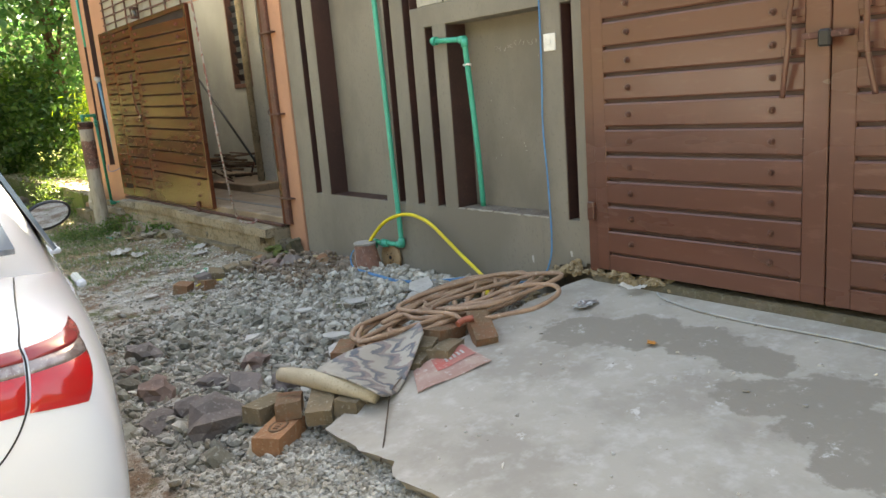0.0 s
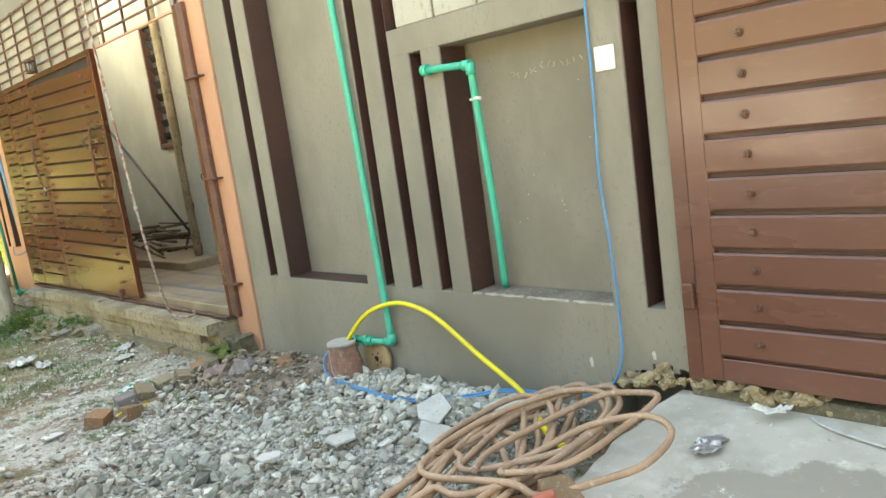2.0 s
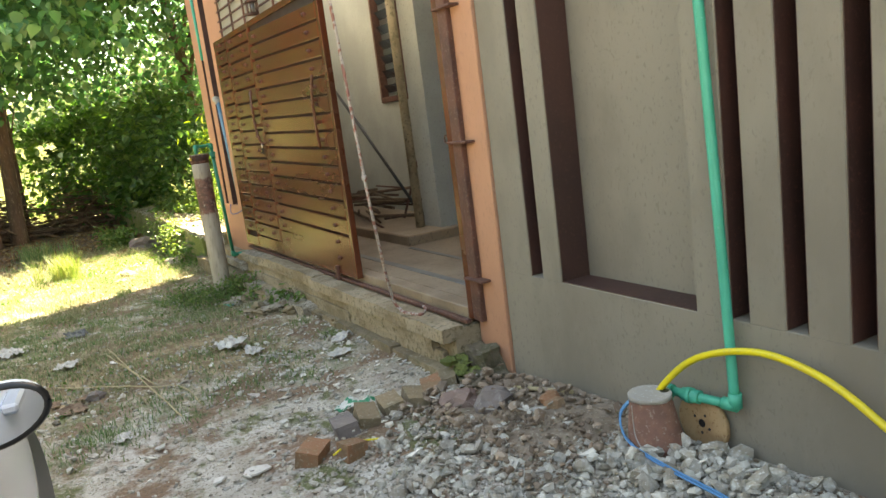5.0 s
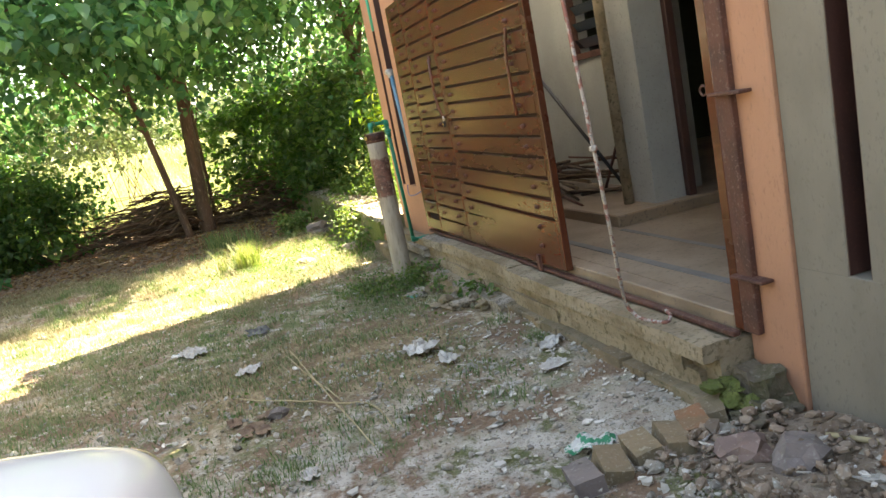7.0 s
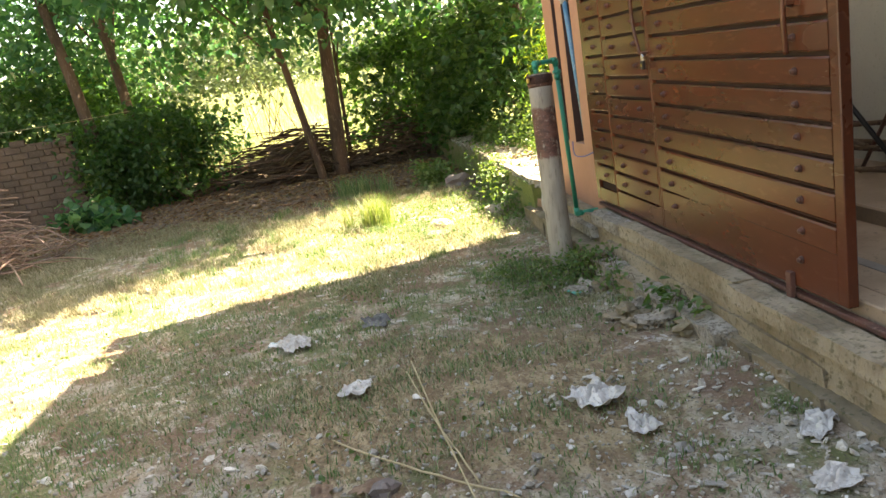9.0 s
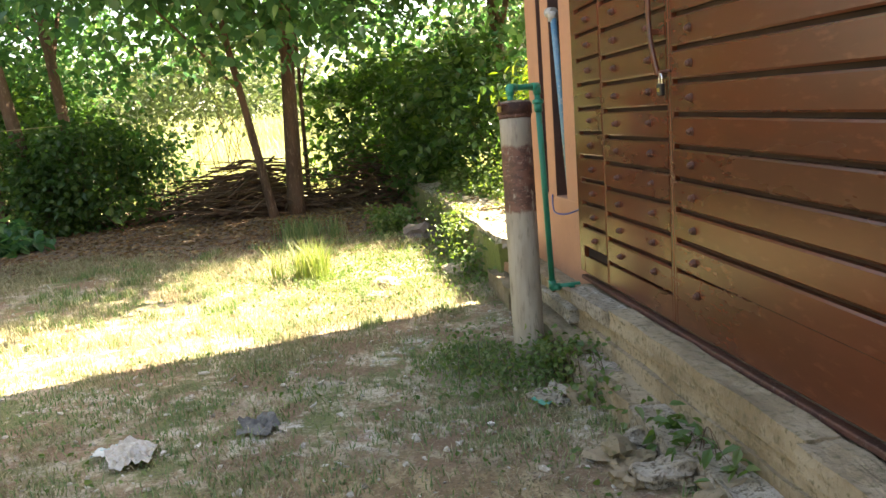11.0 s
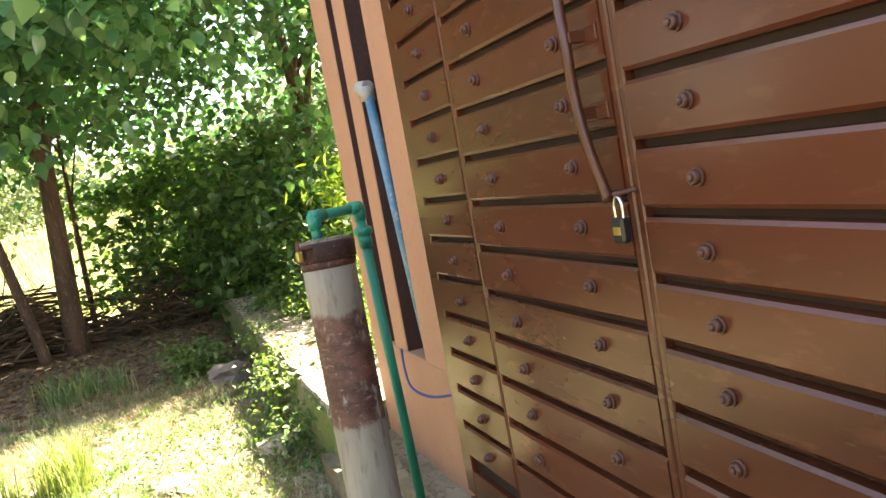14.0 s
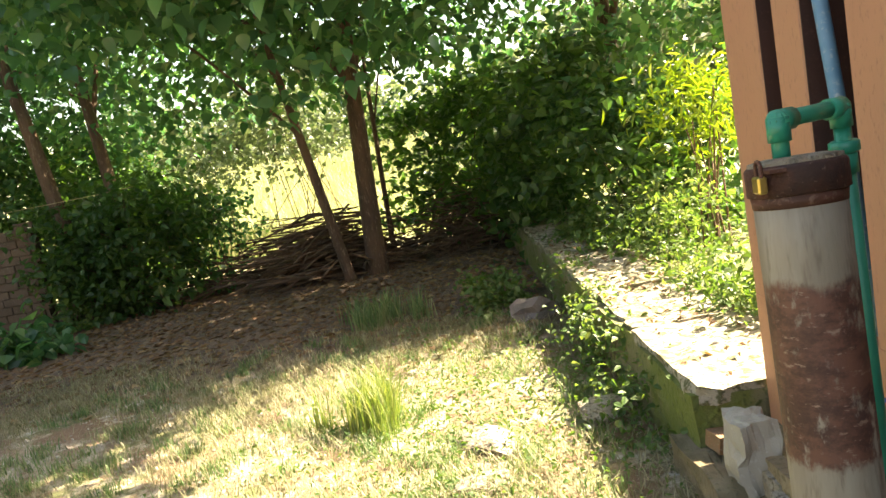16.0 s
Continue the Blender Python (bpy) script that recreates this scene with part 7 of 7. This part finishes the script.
# ---- parked car ----
car = thing("car", "white saloon car parked along the yard", "car", m=pose(-0.345, 2.25, 0, 0, 0, -6.3))
SECTIONS = [  # y along, half width, bottom, shoulder height, middle height
    (0.00, 0.60, 0.34, 0.60, 0.62), (0.02, 0.68, 0.26, 0.72, 0.78), (0.07, 0.74, 0.22, 0.90, 0.97), (0.20, 0.765, 0.21, 0.935, 1.035), (0.42, 0.795, 0.20, 0.94, 1.06), (0.75, 0.815, 0.20, 0.94, 1.06), (1.4, 0.838, 0.20, 0.93, 1.02), (2.2, 0.86, 0.20, 0.925, 0.99), (3.0, 0.872, 0.20, 0.915, 0.99), (3.4, 0.870, 0.20, 0.90, 1.0), (3.75, 0.855, 0.20, 0.865, 0.955), (4.02, 0.80, 0.21, 0.79, 0.87), (4.2, 0.69, 0.23, 0.70, 0.77), (4.32, 0.52, 0.27, 0.60, 0.64)]
bm = bm_new()
rings = []
for y, hw, zb, zs, zt in SECTIONS:
    h = zs - zb
    half = [(0.0, zb), (hw * 0.55, zb), (hw * 0.93, zb + 0.02), (hw * 0.985, zb + 0.22 * h), (hw, zb + 0.55 * h), (hw * 0.985, zb + 0.80 * h), (hw * 0.93, zs - 0.02), (hw * 0.80, zs + (zt - zs) * 0.45), (hw * 0.4, zt - (zt - zs) * 0.12), (0.0, zt)]
    full = half + [(-x, z) for x, z in half[-2:0:-1]]
    rings.append([bm.verts.new((x, y, z)) for x, z in full])
m_ = len(rings[0])
for a, b_ in zip(rings, rings[1:]):
    for k in range(m_):
        bm.faces.new((a[k], a[(k + 1) % m_], b_[(k + 1) % m_], b_[k]))
bm.faces.new(rings[0][::-1])
bm.faces.new(rings[-1])
bmesh.ops.recalc_face_normals(bm, faces=bm.faces[:])
body = part("body", bm, WHITE_CAR, car, smooth=True)
sub = body.modifiers.new("round", "SUBSURF")
sub.levels = sub.render_levels = 2
# cabin
bm = bm_new()
CAB = [(0.55, 0.66, 1.02), (1.25, 0.575, 1.42), (1.9, 0.59, 1.475), (2.45, 0.57, 1.44), (3.38, 0.73, 0.99)]
rows = []
for y, hw, z in CAB:
    low_hw = 0.77 if 0.6 < y < 3.3 else hw
    rows.append([bm.verts.new(p) for p in ((-low_hw, y, 0.93), (-hw - 0.02, y, z - 0.05), (-hw * 0.8, y, z), (0, y, z + 0.02), (hw * 0.8, y, z), (hw + 0.02, y, z - 0.05), (low_hw, y, 0.93))])
for a, b_ in zip(rows, rows[1:]):
    for k in range(6):
        bm.faces.new((a[k], a[k + 1], b_[k + 1], b_[k]))
bm.faces.new(rows[0][::-1])
bm.faces.new(rows[-1])
bmesh.ops.recalc_face_normals(bm, faces=bm.faces[:])
cab = part("roof", bm, WHITE_CAR, car, smooth=True)
sub = cab.modifiers.new("round", "SUBSURF")
sub.levels = sub.render_levels = 2


def pane(name, pts, off, mt=CAR_GLASS):
    b = bm_new()
    vs = [b.verts.new(p) for p in pts]
    b.faces.new(vs)
    b.normal_update()
    r_ = bmesh.ops.extrude_face_region(b, geom=b.faces[:])
    bmesh.ops.translate(b, verts=[v for v in r_["geom"] if isinstance(v, bmesh.types.BMVert)], vec=off)
    bmesh.ops.recalc_face_normals(b, faces=b.faces[:])
    return part(name, b, mt, car)


pane("rear_window", ((-0.60, 0.62, 1.09), (0.60, 0.62, 1.09), (0.50, 1.2, 1.425), (-0.50, 1.2, 1.425)), (0, -0.02, 0.02))
pane("windscreen", ((-0.56, 3.22, 1.05), (0.56, 3.22, 1.05), (0.46, 2.58, 1.385), (-0.46, 2.58, 1.385)), (0, 0.012, 0.02))
for s in (-1, 1):
    pane("side_window", ((s * 0.745, 1.15, 1.0), (s * 0.75, 1.98, 0.99), (s * 0.60, 1.98, 1.36), (s * 0.60, 1.45, 1.34)), (s * 0.015, 0, 0.01))
    pane("side_window", ((s * 0.75, 2.05, 0.99), (s * 0.735, 2.85, 0.98), (s * 0.60, 2.42, 1.33), (s * 0.60, 2.05, 1.36)), (s * 0.015, 0, 0.01))


from mathutils.bvhtree import BVHTree

dg = bpy.context.evaluated_depsgraph_get()
shape = body.evaluated_get(dg)
BODY = BVHTree.FromPolygons([v.co.copy() for v in shape.data.vertices], [tuple(p.vertices) for p in shape.data.polygons])


def wrap(s, left, right, low_edge, high_edge, proud=0.010):
    """A lens laid on the rear corner of the body; its side edges are turning angles that follow the height."""
    b = bm_new()
    n, m = 14, 6
    g = []
    for i in range(n + 1):
        u = i / n
        z0, z1 = low_edge(u), high_edge(u)
        col = []
        for k in range(m + 1):
            z = z0 + (z1 - z0) * k / m
            a = radians(left(z) + (right(z) - left(z)) * u)
            d = Vector((s * math.sin(a), -math.cos(a), 0))
            hit, nor, _, _ = BODY.ray_cast(Vector((s * 0.35, 0.45, z)) + d * 1.5, -d)
            if hit is None:
                hit, nor = Vector((s * 0.35, 0.45, z)) + d * 0.4, d
            rim = 0.35 if i in (0, n) or k in (0, m) else 1.0
            col.append(b.verts.new(hit + d * proud * rim))
        g.append(col)
    for i in range(n):
        for k in range(m):
            b.faces.new((g[i][k], g[i + 1][k], g[i + 1][k + 1], g[i][k + 1])).smooth = True
    bmesh.ops.recalc_face_normals(b, faces=b.faces[:])
    return b


def on_body(s, turn, z, out=0.001):
    d = Vector((s * math.sin(radians(turn)), -math.cos(radians(turn)), 0))
    hit = BODY.ray_cast(Vector((s * 0.35, 0.45, z)) + d * 1.5, -d)[0]
    return hit + d * out


def lid_gap(z):
    return 23.5 + (z - 0.78) * 43


def lamp_end(z):
    return float(np.interp(z, (0.765, 0.864, 0.904, 0.940), (39.0, 48.0, 53.0, 67.0)))


for s in (-1, 1):
    for name, left, right in (("tail_lamp", lambda z: lid_gap(z) + 0.7, lamp_end), ("lid_lamp", lambda z: -4.0, lambda z: lid_gap(z) - 0.7)):
        k = 1 if name == "tail_lamp" else 0
        lamp = part(name, wrap(s, left, right, lambda u: 0.780 - 0.015 * u * k, lambda u: 0.869 + 0.008 * u * k), RED_LENS, car, "red tail lamp")
        part("upper_lens", wrap(s, left, right, lambda u: 0.899 + 0.008 * u * k, lambda u: 0.928 + 0.012 * u * k), RED_DIM, lamp)
        part("clear_lens", wrap(s, left, right, lambda u: 0.869 + 0.008 * u * k, lambda u: 0.899 + 0.008 * u * k, 0.007), CLEAR_LENS, lamp, "clear strip")
    bm = bm_new()
    tube(bm, smooth_path([(s * 0.585, 0.70, 1.004), (s * 0.566, 0.36, 0.995), (s * 0.556, 0.17, 0.965)] + [on_body(s, lid_gap(z), z) for z in (0.935, 0.90, 0.84, 0.79)] + [on_body(s, 18.9, 0.725), on_body(s, 12.0, 0.67), on_body(s, 4.0, 0.64)], 5), 0.0026, 5)
    part("panel_gap", bm, BLACK, car)
    # wheels
    for y in (0.98, 3.68):
        wheel = part("wheel", tube(bm_new(), [(s * 0.665, y, 0.315), (s * 0.685, y, 0.315), (s * 0.765, y, 0.315), (s * 0.785, y, 0.315)], [0.28, 0.315, 0.315, 0.285], 32), RUBBER, car, "dusty black tyre")
        part("rim", tube(bm_new(), [(s * 0.77, y, 0.315), (s * 0.788, y, 0.315), (s * 0.792, y, 0.315)], [0.20, 0.20, 0.12], 24), STEEL, wheel)
        part("wheel_arch", tube(bm_new(), [(s * 0.75, y, 0.33), (s * 0.778 if y < 2 else s * 0.84, y, 0.33)], [0.35, 0.352], 32), BLACK, car)
    # headlamp
    bm = bm_new()
    lump(bm, (s * 0.64, 4.02, 0.70), (0.11, 0.21, 0.07), 0.0, 3, 1, Matrix.Rotation(s * 0.5, 3, "Z").to_4x4())
    part("headlamp", bm, CLEAR_LENS, car, "clear headlamp", True)
    # mirror
    bm = bm_new()
    bmesh.ops.create_uvsphere(bm, u_segments=20, v_segments=12, radius=1.0)
    for v in bm.verts:
        q = v.co.copy()
        v.co = Vector((s * 0.900 + q.x * 0.128 * (1 if q.x * s < 0 else 0.96), 3.05 + (q.y * 0.10 if q.y > 0 else q.y * 0.03), 0.935 + q.z * 0.082 + 0.02 * q.x * s))
    mirror = part("wing_mirror", bm, WHITE_CAR, car, "white wing mirror", True)
    bm = bm_new()
    ring = [(math.cos(a), math.sin(a)) for a in [k * math.pi / 14 for k in range(29)]]
    tube(bm, [(s * 0.900 + x * 0.122, 3.03, 0.933 + z * 0.073 + 0.02 * x * s) for x, z in ring], 0.013, 6, False)
    part("mirror_rim", bm, BLACK, mirror)
    bm = bm_new()
    bm.faces.new([bm.verts.new((s * 0.900 + x * 0.118, 3.018, 0.933 + z * 0.069 + 0.02 * x * s)) for x, z in ring[:-1]])
    part("mirror_glass", bm, MIRROR, mirror)
    bm = bm_new()
    box(bm, min(s * 0.78, s * 0.86), max(s * 0.78, s * 0.86), 3.04, 3.09, 0.86, 0.89, 0.008)
    part("mirror_arm", bm, WHITE_CAR, mirror)
    for y in (1.35, 2.35):
        bm = bm_new()
        box(bm, min(s * 0.825, s * (0.862 + 0.018 * (y > 2))), max(s * 0.825, s * (0.862 + 0.018 * (y > 2))), y, y + 0.20, 0.80, 0.835, 0.01)
        part("door_handle", bm, WHITE_CAR, car)
bm = bm_new()
tube(bm, [(x / 10 * 0.52, 0.012 - 0.018 * (1 - abs(x) / 10), 0.60) for x in range(-10, 11)], 0.004, 5)
part("bumper_seam", bm, BLACK, car)
bm = bm_new()
box(bm, 0.12, 0.26, 0.018, 0.04, 0.70, 0.715, 0.003)
part("badge", bm, CHROME, car, "plain chrome badge")
